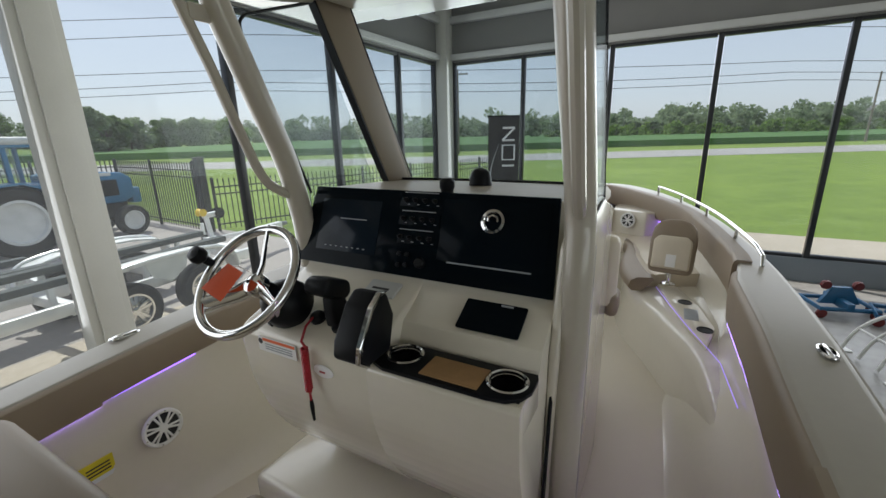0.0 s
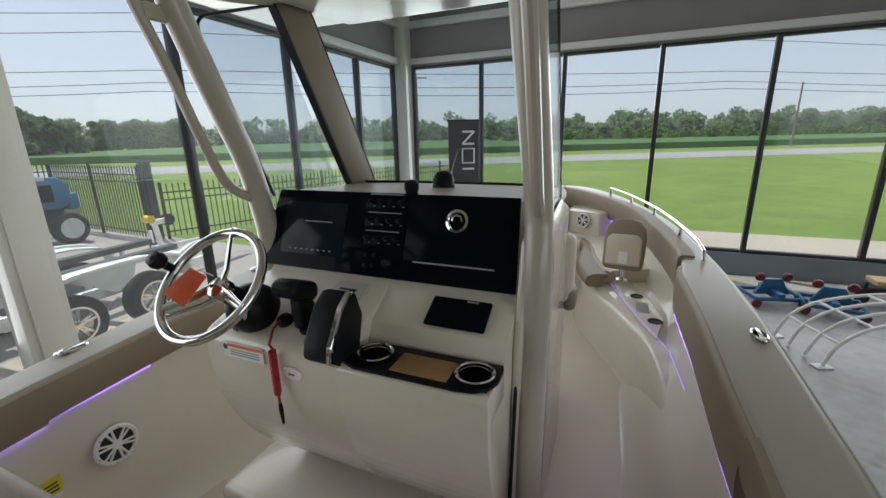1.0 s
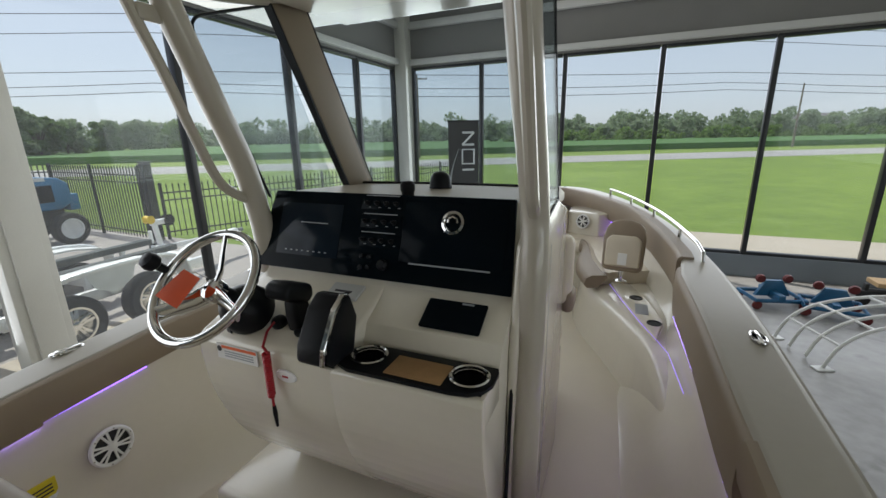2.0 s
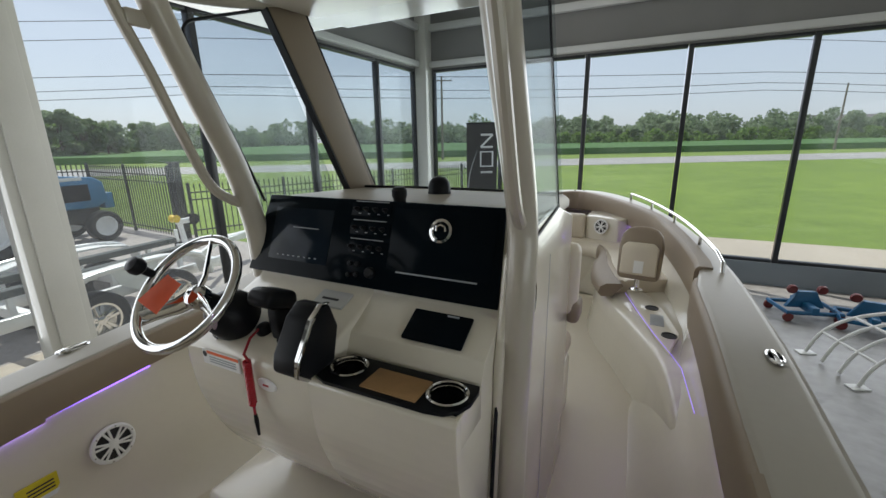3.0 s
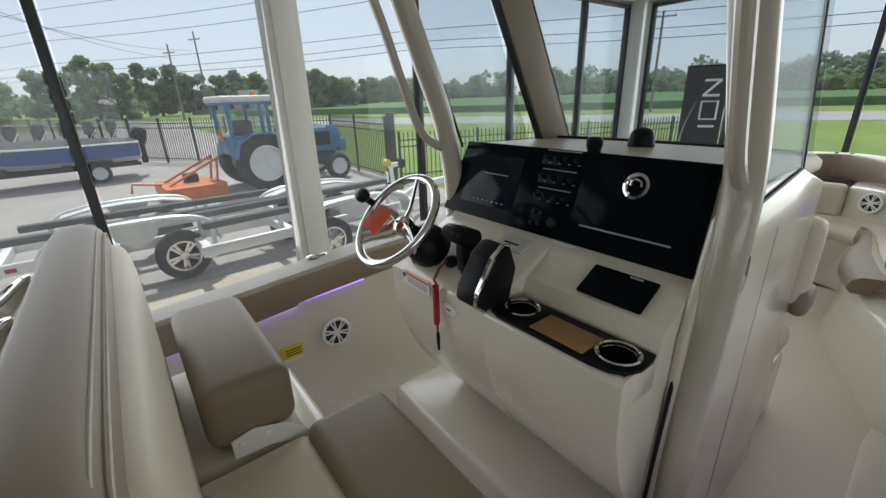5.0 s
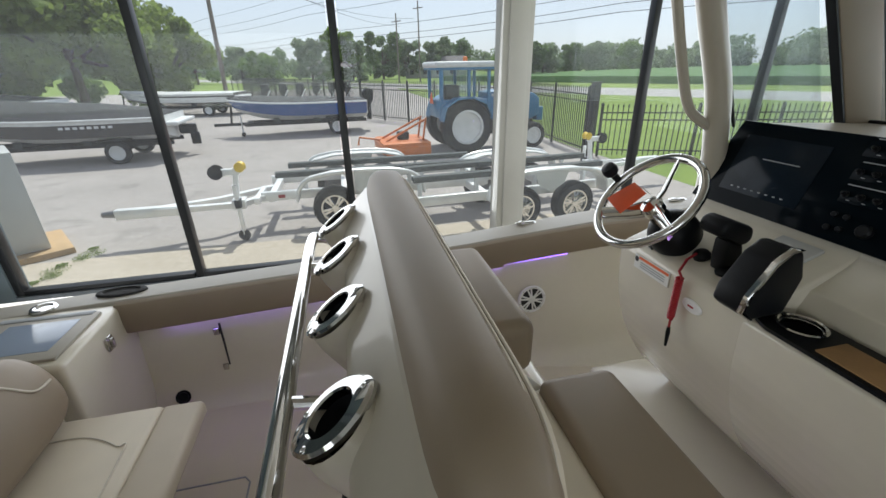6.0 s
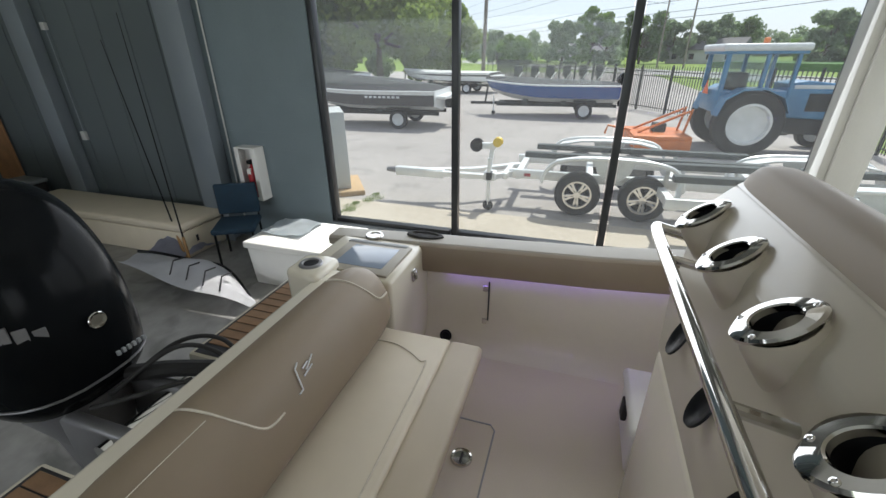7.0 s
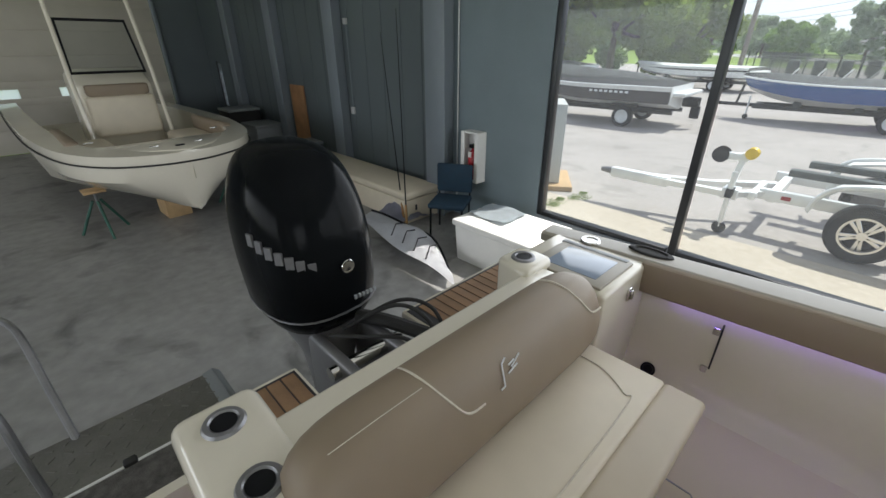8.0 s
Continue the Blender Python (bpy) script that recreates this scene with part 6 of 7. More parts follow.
rings = []
for p in h2s:
    x, y, g = p.x, p.y, g2(p.y)
    k_ = max(0.0, 1 + y / 2.6)
    zk = 0.27 + 0.10 * k_ ** 3
    r = [(x, y, g), (x * 1.0, y, g - 0.10), (x * 0.97, y - 0.03 * k_, g - 0.28), (x * (0.90 - 0.34 * k_), y - 0.08 * k_, 0.58 + 0.08 * k_), (x * 0.4 * (1 - 0.5 * k_), y - 0.12 * k_, 0.42), (0.0, y - 0.16 * k_, zk)]
    rings.append([(a, b, c) for a, b, c in r] + [(-a, b, c) for a, b, c in r[-2::-1]])
part("hull", loft(None, rings, False, False), M_GEL, b2, "glossy cream hull", m=B2)
dk = []
for p in h2s:
    g = g2(p.y)
    w = min(p.x, 0.36)
    dk.append([(p.x, p.y, g), (p.x, p.y, g + 0.03), (max(p.x - w, 0) if p.y > -0.9 else p.x - 0.28, p.y, g + 0.045), (max(p.x - w, 0) if p.y > -0.9 else p.x - 0.28, p.y, g - 0.30)])
for s_ in (1, -1):
    part("gunwale", loft(None, [[(a * s_, b, c) for a, b, c in r] for r in dk], False, False), M_GEL, b2, m=B2)
part("fore_deck", prism(None, [(0.0, -0.02), (0.35, -0.2), (0.62, -0.55), (0.72, -0.85), (-0.72, -0.85), (-0.62, -0.55), (-0.35, -0.2)], "z", 1.13, 1.175, 0.01), M_GEL, b2, m=B2)
part("rub_rail", tube(None, [B2 @ Vector((p.x * 1.01, p.y + 0.01, g2(p.y) - 0.085)) for p in h2s[::-1]] + [B2 @ Vector((-p.x * 1.01, p.y + 0.01, g2(p.y) - 0.085)) for p in h2s], 0.011, 8), M_RUBBER, b2, "dark rub rail")
part("deck", box(None, (-0.85, -7.0, 0.70), (0.85, -1.6, 0.74)), M_SOLE, b2, m=B2)
for s_ in (1, -1):
    part("bow_seat", box(None, (s_ * 0.40, -2.4, 0.74), (s_ * 0.86, -1.0, 1.05), 0.06, 3), M_CREAM, b2, "cream bow cushion", m=B2)
    part("bow_bolster", box(None, (s_ * 0.84, -2.5, 1.0), (s_ * 0.99, -1.15, 1.24), 0.06, 3), M_TAN, b2, "tan bow bolster", m=B2)
part("console", prism(None, [(-2.75, 0.74), (-2.68, 1.75), (-3.05, 1.98), (-3.6, 1.9), (-3.65, 0.74)], "x", -0.48, 0.48, 0.04, 3), M_GEL, b2, m=B2)
part("front_seat", box(None, (-0.44, -2.74, 1.02), (0.44, -2.52, 1.60), 0.06, 3), M_CREAM, b2, "cream console seat back", m=B2)
part("front_headrest", prism(None, [(-0.40, 1.62), (-0.20, 1.52), (0.20, 1.52), (0.40, 1.62), (0.40, 1.76), (-0.40, 1.76)], "y", -2.76, -2.58, 0.03, 3), M_TAN, b2, "tan headrest", m=B2)
fr = [(-0.46, -2.78, 1.92), (0.46, -2.78, 1.92), (0.42, -3.0, 2.62), (-0.42, -3.0, 2.62)]
part("screen_frame", tube(None, fr, 0.025, 8, True), M_BLACK, b2, "black windscreen frame", m=B2)
part("windscreen", loft(None, [[(-0.45, -2.785, 1.92), (0.45, -2.785, 1.92)], [(-0.41, -3.0, 2.62), (0.41, -3.0, 2.62)]], False, False), M_SHIELD, b2, m=B2)
for s_ in (1, -1):
    part("top_leg", tube(None, [(s_ * 0.52, -2.45, 1.0), (s_ * 0.52, -2.62, 1.9), (s_ * 0.48, -2.85, 3.0)], 0.03, 10), M_GEL, b2, m=B2)
part("hardtop", box(None, (-0.9, -4.6, 3.0), (0.9, -2.4, 3.08), 0.03), M_GEL, b2, m=B2)
for x, y in ((0.25, -0.42), (-0.25, -0.42), (0.75, -1.25), (-0.75, -1.25), (0.0, -0.30)):
    part("deck_fitting", box(None, (x - 0.05, y - 0.02, 1.175), (x + 0.05, y + 0.02, 1.19), 0.006), M_BLACK if x == 0 else M_CHROME, b2, m=B2)
part("keel_block", box(None, (-0.16, -1.65, 0.0), (0.16, -1.2, 0.28), 0.01), M_WOODCUT, b2, "stacked timber keel block", m=B2)
for x, y in ((0.88, -1.25), (-0.88, -1.25)):
    sd = thing("boat_stand", "green painted steel tripod boat stand", "boat stand", "boat stands")
    for a in (90, 210, 330):
        part("leg", tube(None, [(0.30 * math.cos(radians(a)), 0.30 * math.sin(radians(a)), 0.0), (0.05 * math.cos(radians(a)), 0.05 * math.sin(radians(a)), 0.46)], 0.018, 8), M_GREENSTEEL, sd)
    part("screw_post", tube(None, [(0, 0, 0.30), (0, 0, 0.60)], 0.016, 8), M_GREYENG, sd)
    part("pad", box(None, (-0.12, -0.12, 0.58), (0.12, 0.12, 0.61), 0.006), M_WOODCUT, sd)
    sd.matrix_basis = B2 @ Matrix.Translation((x, y, 0))
# banner by the front glass
ban = thing("banner_stand", "charcoal fabric banner with pale shapes by the front windows", "banner")
part("cloth", box(None, (-0.26, -0.006, 0.06), (0.26, 0.006, 2.55), 0.003, 1), M_BANNER, ban)
part("top_bar", box(None, (-0.27, -0.012, 2.54), (0.27, 0.012, 2.56), 0.003), M_BLACK, ban)
part("foot", box(None, (-0.30, -0.16, 0.0), (0.30, 0.16, 0.06), 0.02), M_BLACK, ban)
zz = bmesh.new()
for a, b in (((-0.02, 2.36), (0.18, 2.36)), ((0.18, 2.36), (-0.02, 2.16)), ((-0.02, 2.16), (0.18, 2.16))):
    tube(zz, [(a[0], -0.010, a[1]), (b[0], -0.010, b[1])], 0.018, 6)
part("printed_shape", zz, M_INKW, ban)
part("printed_shape", tube(None, [(x, -0.010, z) for x, z in ((-0.02, 2.08), (0.18, 2.08), (0.18, 1.84), (-0.02, 1.84))], 0.018, 6, True), M_INKW, ban)
part("printed_shape", tube(None, [(-0.02, -0.010, 1.74), (0.18, -0.010, 1.74)], 0.018, 6), M_INKW, ban)
part("printed_sweep", tube(None, smooth_path([(-0.24, -0.008, 1.2), (-0.20, -0.008, 1.7), (-0.08, -0.008, 2.1)], 6), [0.05 - 0.0038 * i for i in range(13)], 6, False, 0.1), M_INKG, ban)
ban.matrix_basis = Matrix.Translation((-1.80, 6.80, 0.0)) @ Matrix.Rotation(radians(24), 4, "Z")
# blue dollies and a tube frame on the floor by the front glass


def dolly(x, y, turn):
    d = thing("boat_dolly", "blue steel boat dolly with dark red wheels", "dolly", "dollies")
    part("frame", tube(None, [(-0.30, -0.22, 0.12), (0.30, -0.22, 0.12), (0.30, 0.22, 0.12), (-0.30, 0.22, 0.12)], 0.028, 8, True), M_BLUEDOLLY, d)
    part("cross_bar", box(None, (-0.04, -0.24, 0.10), (0.04, 0.24, 0.20), 0.01), M_BLUEDOLLY, d)
    part("upright", prism(None, [(-0.22, 0.12), (0.22, 0.12), (0.10, 0.34), (-0.10, 0.34)], "y", -0.03, 0.03, 0.008), M_BLUEDOLLY, d)
    for sx in (-0.28, 0.28):
        for sy in (-0.22, 0.22):
            part("wheel", lathe(None, [(0.0, -0.02), (0.05, -0.02), (0.06, -0.01), (0.06, 0.01), (0.05, 0.02), (0.0, 0.02)], 16, Matrix.Translation((sx, sy, 0.06)) @ Matrix.Rotation(radians(90), 4, "X")), mat_wheel, d, "dark red wheel")
        part("roller", lathe(None, [(0.0, -0.03), (0.05, -0.03), (0.06, 0.0), (0.05, 0.03), (0.0, 0.03)], 14, Matrix.Translation((sx * 0.6, 0, 0.36)) @ Matrix.Rotation(radians(90), 4, "X")), mat_wheel, d)
    d.matrix_basis = Matrix.Translation((x, y, 0)) @ Matrix.Rotation(radians(turn), 4, "Z")


mat_wheel = mat("dark_red_wheel", (0.13, 0.015, 0.015), 0.5, var=0.15, scale=12)
dolly(2.75, 6.55, 15)
dolly(3.35, 6.40, -10)
tf = thing("tube_frame", "pale bent aluminium tube frame lying on the floor", "tube frame")
for j in range(4):
    y = 0.22 * j
    part("hoop", tube(None, smooth_path([(0.0, y, 0.02), (0.12, y, 0.25), (0.40, y, 0.42), (0.9, y, 0.50), (1.4, y, 0.50)], 6), 0.018, 10), M_TWHITE, tf)
for x, z in ((0.12, 0.25), (0.40, 0.42), (0.9, 0.50)):
    part("cross_tube", tube(None, [(x, 0, z), (x, 0.66, z)], 0.014, 8), M_TWHITE, tf)
for j in (0, 3):
    part("foot_plate", box(None, (-0.08, 0.22 * j - 0.05, 0.0), (0.08, 0.22 * j + 0.05, 0.015), 0.003), M_TWHITE, tf)
    part("leg", tube(None, [(1.38, 0.22 * j, 0.0), (1.38, 0.22 * j, 0.5)], 0.018, 8), M_TWHITE, tf)
tf.matrix_basis = Matrix.Translation((2.72, 4.75, 0)) @ Matrix.Rotation(radians(20), 4, "Z")
cart = thing("timber_dolly", "timber topped steel dolly by the wall", "dolly")
part("top", box(None, (-0.25, -0.15, 0.30), (0.25, 0.15, 0.36), 0.006), M_WOODCUT, cart)
part("frame", box(None, (-0.40, -0.06, 0.14), (0.40, 0.06, 0.22), 0.01), M_RUBBER, cart)
for sx in (-0.3, 0.3):
    part("wheel", lathe(None, [(0.0, -0.03), (0.07, -0.03), (0.08, 0.0), (0.07, 0.03), (0.0, 0.03)], 16, Matrix.Translation((sx, 0, 0.08)) @ Matrix.Rotation(radians(90), 4, "X")), M_RUBBER, cart)
    part("strut", box(None, (sx - 0.02, -0.04, 0.2), (sx + 0.02, 0.04, 0.31), 0.004), M_RUBBER, cart)
cart.matrix_basis = Matrix.Translation((4.15, 6.9, 0))

# ---- the yard ----


def wheel_part(parent, x, y, z, r, w, rim_mat, spokes=5, name="wheel", dish=0.0, side=1):
    """A wheel whose axle runs along x: tyre and rim, each a part of it."""
    m = Matrix.Translation((x, y, z)) @ Matrix.Rotation(radians(90 * side), 4, "Y")
    t = part(name, lathe(None, [(r * 0.62, -w * 0.42), (r * 0.70, -w * 0.5), (r * 0.92, -w * 0.5), (r, -w * 0.34), (r, w * 0.34), (r * 0.92, w * 0.5), (r * 0.70, w * 0.5), (r * 0.62, w * 0.42)], 32, None, False), M_TYRE, parent, "black rubber tyre", m=m)
    rim = lathe(None, [(r * 0.64, -w * 0.40), (r * 0.64, w * 0.46), (r * 0.57, w * 0.47), (r * 0.54, w * 0.25), (r * 0.2, w * 0.22 - dish), (0.0, w * 0.22 - dish)], 28)
    part("rim", rim, rim_mat if spokes == 0 else M_GREYENG, t, "pale rim" if spokes == 0 else "")
    if spokes:
        bm = bmesh.new()
        for k_ in range(spokes):
            for off in (-0.16, 0.16):
                box(bm, (r * 0.10, -r * 0.06, w * 0.28), (r * 0.58, r * 0.06, w * 0.44), 0.004, 1, Matrix.Rotation(2 * math.pi * k_ / spokes + off, 4, "Z"))
        lathe(bm, [(r * 0.16, w * 0.25), (r * 0.15, w * 0.46), (0.0, w * 0.47)], 16)
        lathe(bm, [(r * 0.56, w * 0.30), (r * 0.57, w * 0.47), (r * 0.64, w * 0.48), (r * 0.64, w * 0.30)], 28)
        part("spokes", bm, rim_mat, t, "bright alloy spokes")
    return t


def trailer(m, cx=0.55):
    """A tandem boat trailer whose tongue points to -y and whose near side is at +x."""
    t = thing("boat_trailer", "empty aluminium tandem boat trailer parked in the yard", "trailer", "boat trailers")
    for s in (1, -1):
        part("side_rail", box(None, (s * cx - 0.04, -1.55, 0.46), (s * cx + 0.04, 2.1, 0.60), 0.006), M_ALU, t)
        part("tongue_rail", tube(None, [(0.0, -1.45, 0.53), (0.50, -2.15, 0.52), (0.72, -2.98, 0.50)] if s < 0 else [(cx, -1.5, 0.53), (0.86, -1.80, 0.52), (0.80, -2.95, 0.50)], 0.055, 4), M_ALU, t)
        part("bunk", box(None, (s * cx * 0.62 - 0.07, -1.33 + 0.12 * (s < 0), 0.765), (s * cx * 0.62 + 0.07, 2.0, 0.85), 0.01), M_BUNK, t, "grey carpeted bunk")
        for y in (-0.9, 0.0, 1.0, 1.9):
            part("bunk_bracket", box(None, (s * cx * 0.62 - 0.03, y - 0.03, 0.50), (s * cx * 0.62 + 0.03, y + 0.03, 0.766), 0.004), M_ALU, t)
        for y in (-0.46, 0.46):
            wheel_part(t, s * (cx + 0.20), y, 0.335, 0.335, 0.21, M_CHROME, 5, side=s)
        fx = s * (cx + 0.20)
        arc = [(-1.00, 0.50), (-0.95, 0.68), (-0.80, 0.82), (-0.46, 0.885), (0.0, 0.90), (0.46, 0.885), (0.76, 0.82), (0.90, 0.68), (0.95, 0.50)]
        part("fender", loft(None, [[(fx - 0.13, y, z), (fx + 0.13, y, z), (fx + 0.13, y * 0.985, z - 0.025), (fx - 0.13, y * 0.985, z - 0.025)] for y, z in arc], True, True), M_TWHITE, t, "pale tread plate fender")
        part("fender_tube", tube(None, smooth_path([(fx + s * 0.13, y, z + 0.01) for y, z in arc], 4), 0.024, 8), M_ALU, t)
        part("fender_skirt", prism(None, [(-0.22, 0.70), (-0.28, 0.875), (0.28, 0.875), (0.22, 0.70), (0.0, 0.56)], "x", fx + s * 0.115 - 0.004, fx + s * 0.115 + 0.004, 0.001, 1), M_TWHITE, t)
    for y in (-1.4, -0.3, 0.9, 2.0):
        part("cross_member", box(None, (-cx - 0.03, y - 0.05, 0.44), (cx + 0.03, y + 0.05, 0.56), 0.006), M_ALU, t)
    part("tongue", box(None, (0.71, -3.45, 0.42), (0.83, -2.6, 0.56), 0.008), M_ALU, t)
    part("coupler", tube(None, [(0.77, -3.4, 0.50), (0.77, -3.62, 0.50)], [0.06, 0.04], 10), M_GREYENG, t)
    part("winch_post", tube(None, [(0.80, -1.84, 0.54), (0.80, -1.78, 1.05)], 0.045, 4), M_ALU, t)
    part("bow_stop", lathe(None, [(0.0, -0.06), (0.07, -0.06), (0.04, 0.0), (0.07, 0.06), (0.0, 0.06)], 16, Matrix.Translation((0.80, -1.71, 1.06)) @ Matrix.Rotation(radians(90), 4, "Y")), M_YELLOW, t, "yellow bow roller")
    part("winch", lathe(None, [(0.0, -0.05), (0.10, -0.05), (0.05, -0.03), (0.05, 0.03), (0.10, 0.05), (0.0, 0.05)], 18, Matrix.Translation((0.80, -2.04, 1.00)) @ Matrix.Rotation(radians(90), 4, "Y")), M_BLACK, t, "black winch drum")
    part("winch_arm", box(None, (0.765, -2.06, 0.95), (0.835, -1.73, 1.04), 0.01), M_ALU, t)
    part("jack_post", tube(None, [(0.96, -1.80, 0.10), (0.96, -1.80, 0.84)], 0.032, 10), M_ALU, t)
    part("jack_wheel", lathe(None, [(0.0, -0.03), (0.07, -0.03), (0.085, 0.0), (0.07, 0.03), (0.0, 0.03)], 16, Matrix.Translation((0.96, -1.80, 0.085)) @ Matrix.Rotation(radians(90), 4, "Y")), M_RUBBER, t, "black jack wheel")
    part("jack_bracket", box(None, (0.84, -1.84, 0.50), (1.0, -1.76, 0.62), 0.01), M_BLACK, t)
    part("winch_bracket", box(None, (0.70, -1.90, 0.46), (0.90, -1.72, 0.60), 0.01), M_ALU, t)
    part("tongue_cross_tube", box(None, (0.05, -1.62, 0.48), (0.80, -1.54, 0.58), 0.01), M_ALU, t)
    part("marker_light", box(None, (cx + 0.04, -1.3, 0.50), (cx + 0.05, -1.2, 0.55)), M_RED, t)
    t.matrix_basis = m
    return t


trailer(Matrix.Translation((-6.42, -0.02, -0.02)))
trailer(Matrix.Translation((-5.62, 2.65, -0.02)) @ Matrix.Rotation(radians(180), 4, "Z") @ Matrix.Rotation(radians(4), 4, "Z"))

# tractor
trac = thing("farm_tractor", "blue farm tractor with a white-roofed cab and pale wheel discs", "tractor")
for s in (1, -1):
    wheel_part(trac, s * 0.80, 0.0, 0.74, 0.74, 0.38, M_TWHITE, 0, "rear_wheel", side=s)
    wheel_part(trac, s * 0.72, 2.18, 0.38, 0.38, 0.22, M_TWHITE, 0, "front_wheel", side=s)
    part("rear_fender", loft(None, [[(s * 0.52, y, z), (s * 1.0, y, z), (s * 1.0, y, z - 0.04), (s * 0.52, y, z - 0.04)] for y, z in ((-0.72, 0.95), (-0.62, 1.32), (-0.3, 1.52), (0.15, 1.55), (0.55, 1.38), (0.72, 1.05))], True, True), M_BLUE, trac)
    part("cab_post", box(None, (s * 0.62 - 0.04, -0.72, 1.45), (s * 0.62 + 0.04, -0.62, 2.30), 0.01), M_BLUE, trac)
    part("cab_post", box(None, (s * 0.62 - 0.04, 0.10, 1.40), (s * 0.62 + 0.04, 0.18, 2.30), 0.01), M_BLUE, trac)
    part("cab_post", box(None, (s * 0.58 - 0.04, 0.72, 1.20), (s * 0.58 + 0.04, 0.80, 2.30), 0.01), M_BLUE, trac)
    gl_ = part("cab_window", box(None, (s * 0.62 - 0.005, -0.62, 1.55), (s * 0.62 + 0.005, 0.72, 2.28)), M_PANE, trac)
    part("step_plate", box(None, (s * 0.4, 0.6, 0.5), (s * 0.75, 0.95, 0.54), 0.01), M_BLACK, trac)
part("cab_base", box(None, (-0.60, -0.70, 0.95), (0.60, 0.80, 1.46), 0.04, 2), M_BLUE, trac)
part("cab_roof", box(None, (-0.74, -0.86, 2.30), (0.74, 0.92, 2.46), 0.06, 3), M_TWHITE, trac, "white cab roof")
part("roof_band", box(None, (-0.70, -0.82, 2.24), (0.70, 0.88, 2.31), 0.02), M_BLUE, trac)
part("beacon", lathe(None, [(0.0, 0.0), (0.07, 0.0), (0.065, 0.12), (0.0, 0.14)], 14, Matrix.Translation((0.0, 0.25, 2.46))), M_MOWER, trac, "orange beacon")
part("hood", prism(None, [(0.80, 0.85), (0.80, 1.62), (1.2, 1.68), (2.35, 1.56), (2.55, 1.42), (2.58, 0.95), (2.3, 0.80)], "x", -0.36, 0.36, 0.04, 3), M_BLUE, trac, "blue engine hood")
part("engine_block", box(None, (-0.28, 0.7, 0.45), (0.28, 2.4, 0.95), 0.03), M_RUBBER, trac)
part("side_grille", box(None, (0.355, 1.3, 1.0), (0.368, 2.2, 1.4), 0.004), M_BLACK, trac)
part("hood_stripe", box(None, (0.358, 0.95, 1.50), (0.366, 2.1, 1.58), 0.003), M_TWHITE, trac)
part("weight_bracket", box(None, (-0.34, 2.5, 0.75), (0.34, 2.72, 1.15), 0.03), M_BLUE, trac)
part("front_axle", box(None, (-0.7, 2.12, 0.33), (0.7, 2.24, 0.45), 0.01), M_RUBBER, trac)
part("exhaust", tube(None, [(0.2, 1.5, 1.6), (0.2, 1.5, 1.95)], 0.035, 10), M_RUBBER, trac)
part("seat", box(None, (-0.25, -0.45, 1.4), (0.25, 0.0, 1.85), 0.06), M_BLACK, trac)
part("slow_sign", prism(None, [(-0.18, 1.35), (0.18, 1.35), (0.0, 1.66)], "y", -0.80, -0.78), M_ORANGE, trac, "orange triangle sign")
part("mirror_bar", tube(None, [(0.64, 0.78, 1.9), (0.86, 0.80, 1.9)], 0.012, 6), M_BLACK, trac)
trac.matrix_basis = Matrix.Translation((-11.85, 3.12, -0.02)) @ Matrix.Rotation(radians(4), 4, "Z")
mow = thing("rotary_mower", "orange rotary mower hitched behind the tractor", "mower")
part("deck_plate", box(None, (-0.8, -0.75, 0.28), (0.8, 0.6, 0.40), 0.02), M_MOWER, mow)
part("skirt", box(None, (-0.82, -0.77, 0.12), (0.82, -0.72, 0.34), 0.01), M_MOWER, mow)
for s in (1, -1):
    part("hitch_arm", tube(None, [(s * 0.35, -0.6, 0.40), (s * 0.30, 0.55, 0.95)], 0.03, 8), M_MOWER, mow)
    part("lift_arm", tube(None, [(s * 0.3, 0.5, 0.40), (s * 0.3, 0.6, 1.0)], 0.03, 8), M_MOWER, mow)
    part("skid", box(None, (s * 0.8 - 0.03, -0.7, 0.0), (s * 0.8 + 0.03, 0.6, 0.30), 0.02), M_MOWER, mow)
part("gearbox", box(None, (-0.15, -0.2, 0.40), (0.15, 0.12, 0.62), 0.03), M_RUBBER, mow)
part("tail_bar", tube(None, [(0.0, -0.7, 0.42), (0.0, -1.3, 0.52), (0.0, -1.35, 0.30)], 0.03, 8), M_MOWER, mow)
mow.matrix_basis = Matrix.Translation((-11.65, 1.45, -0.02)) @ Matrix.Rotation(radians(4), 4, "Z")


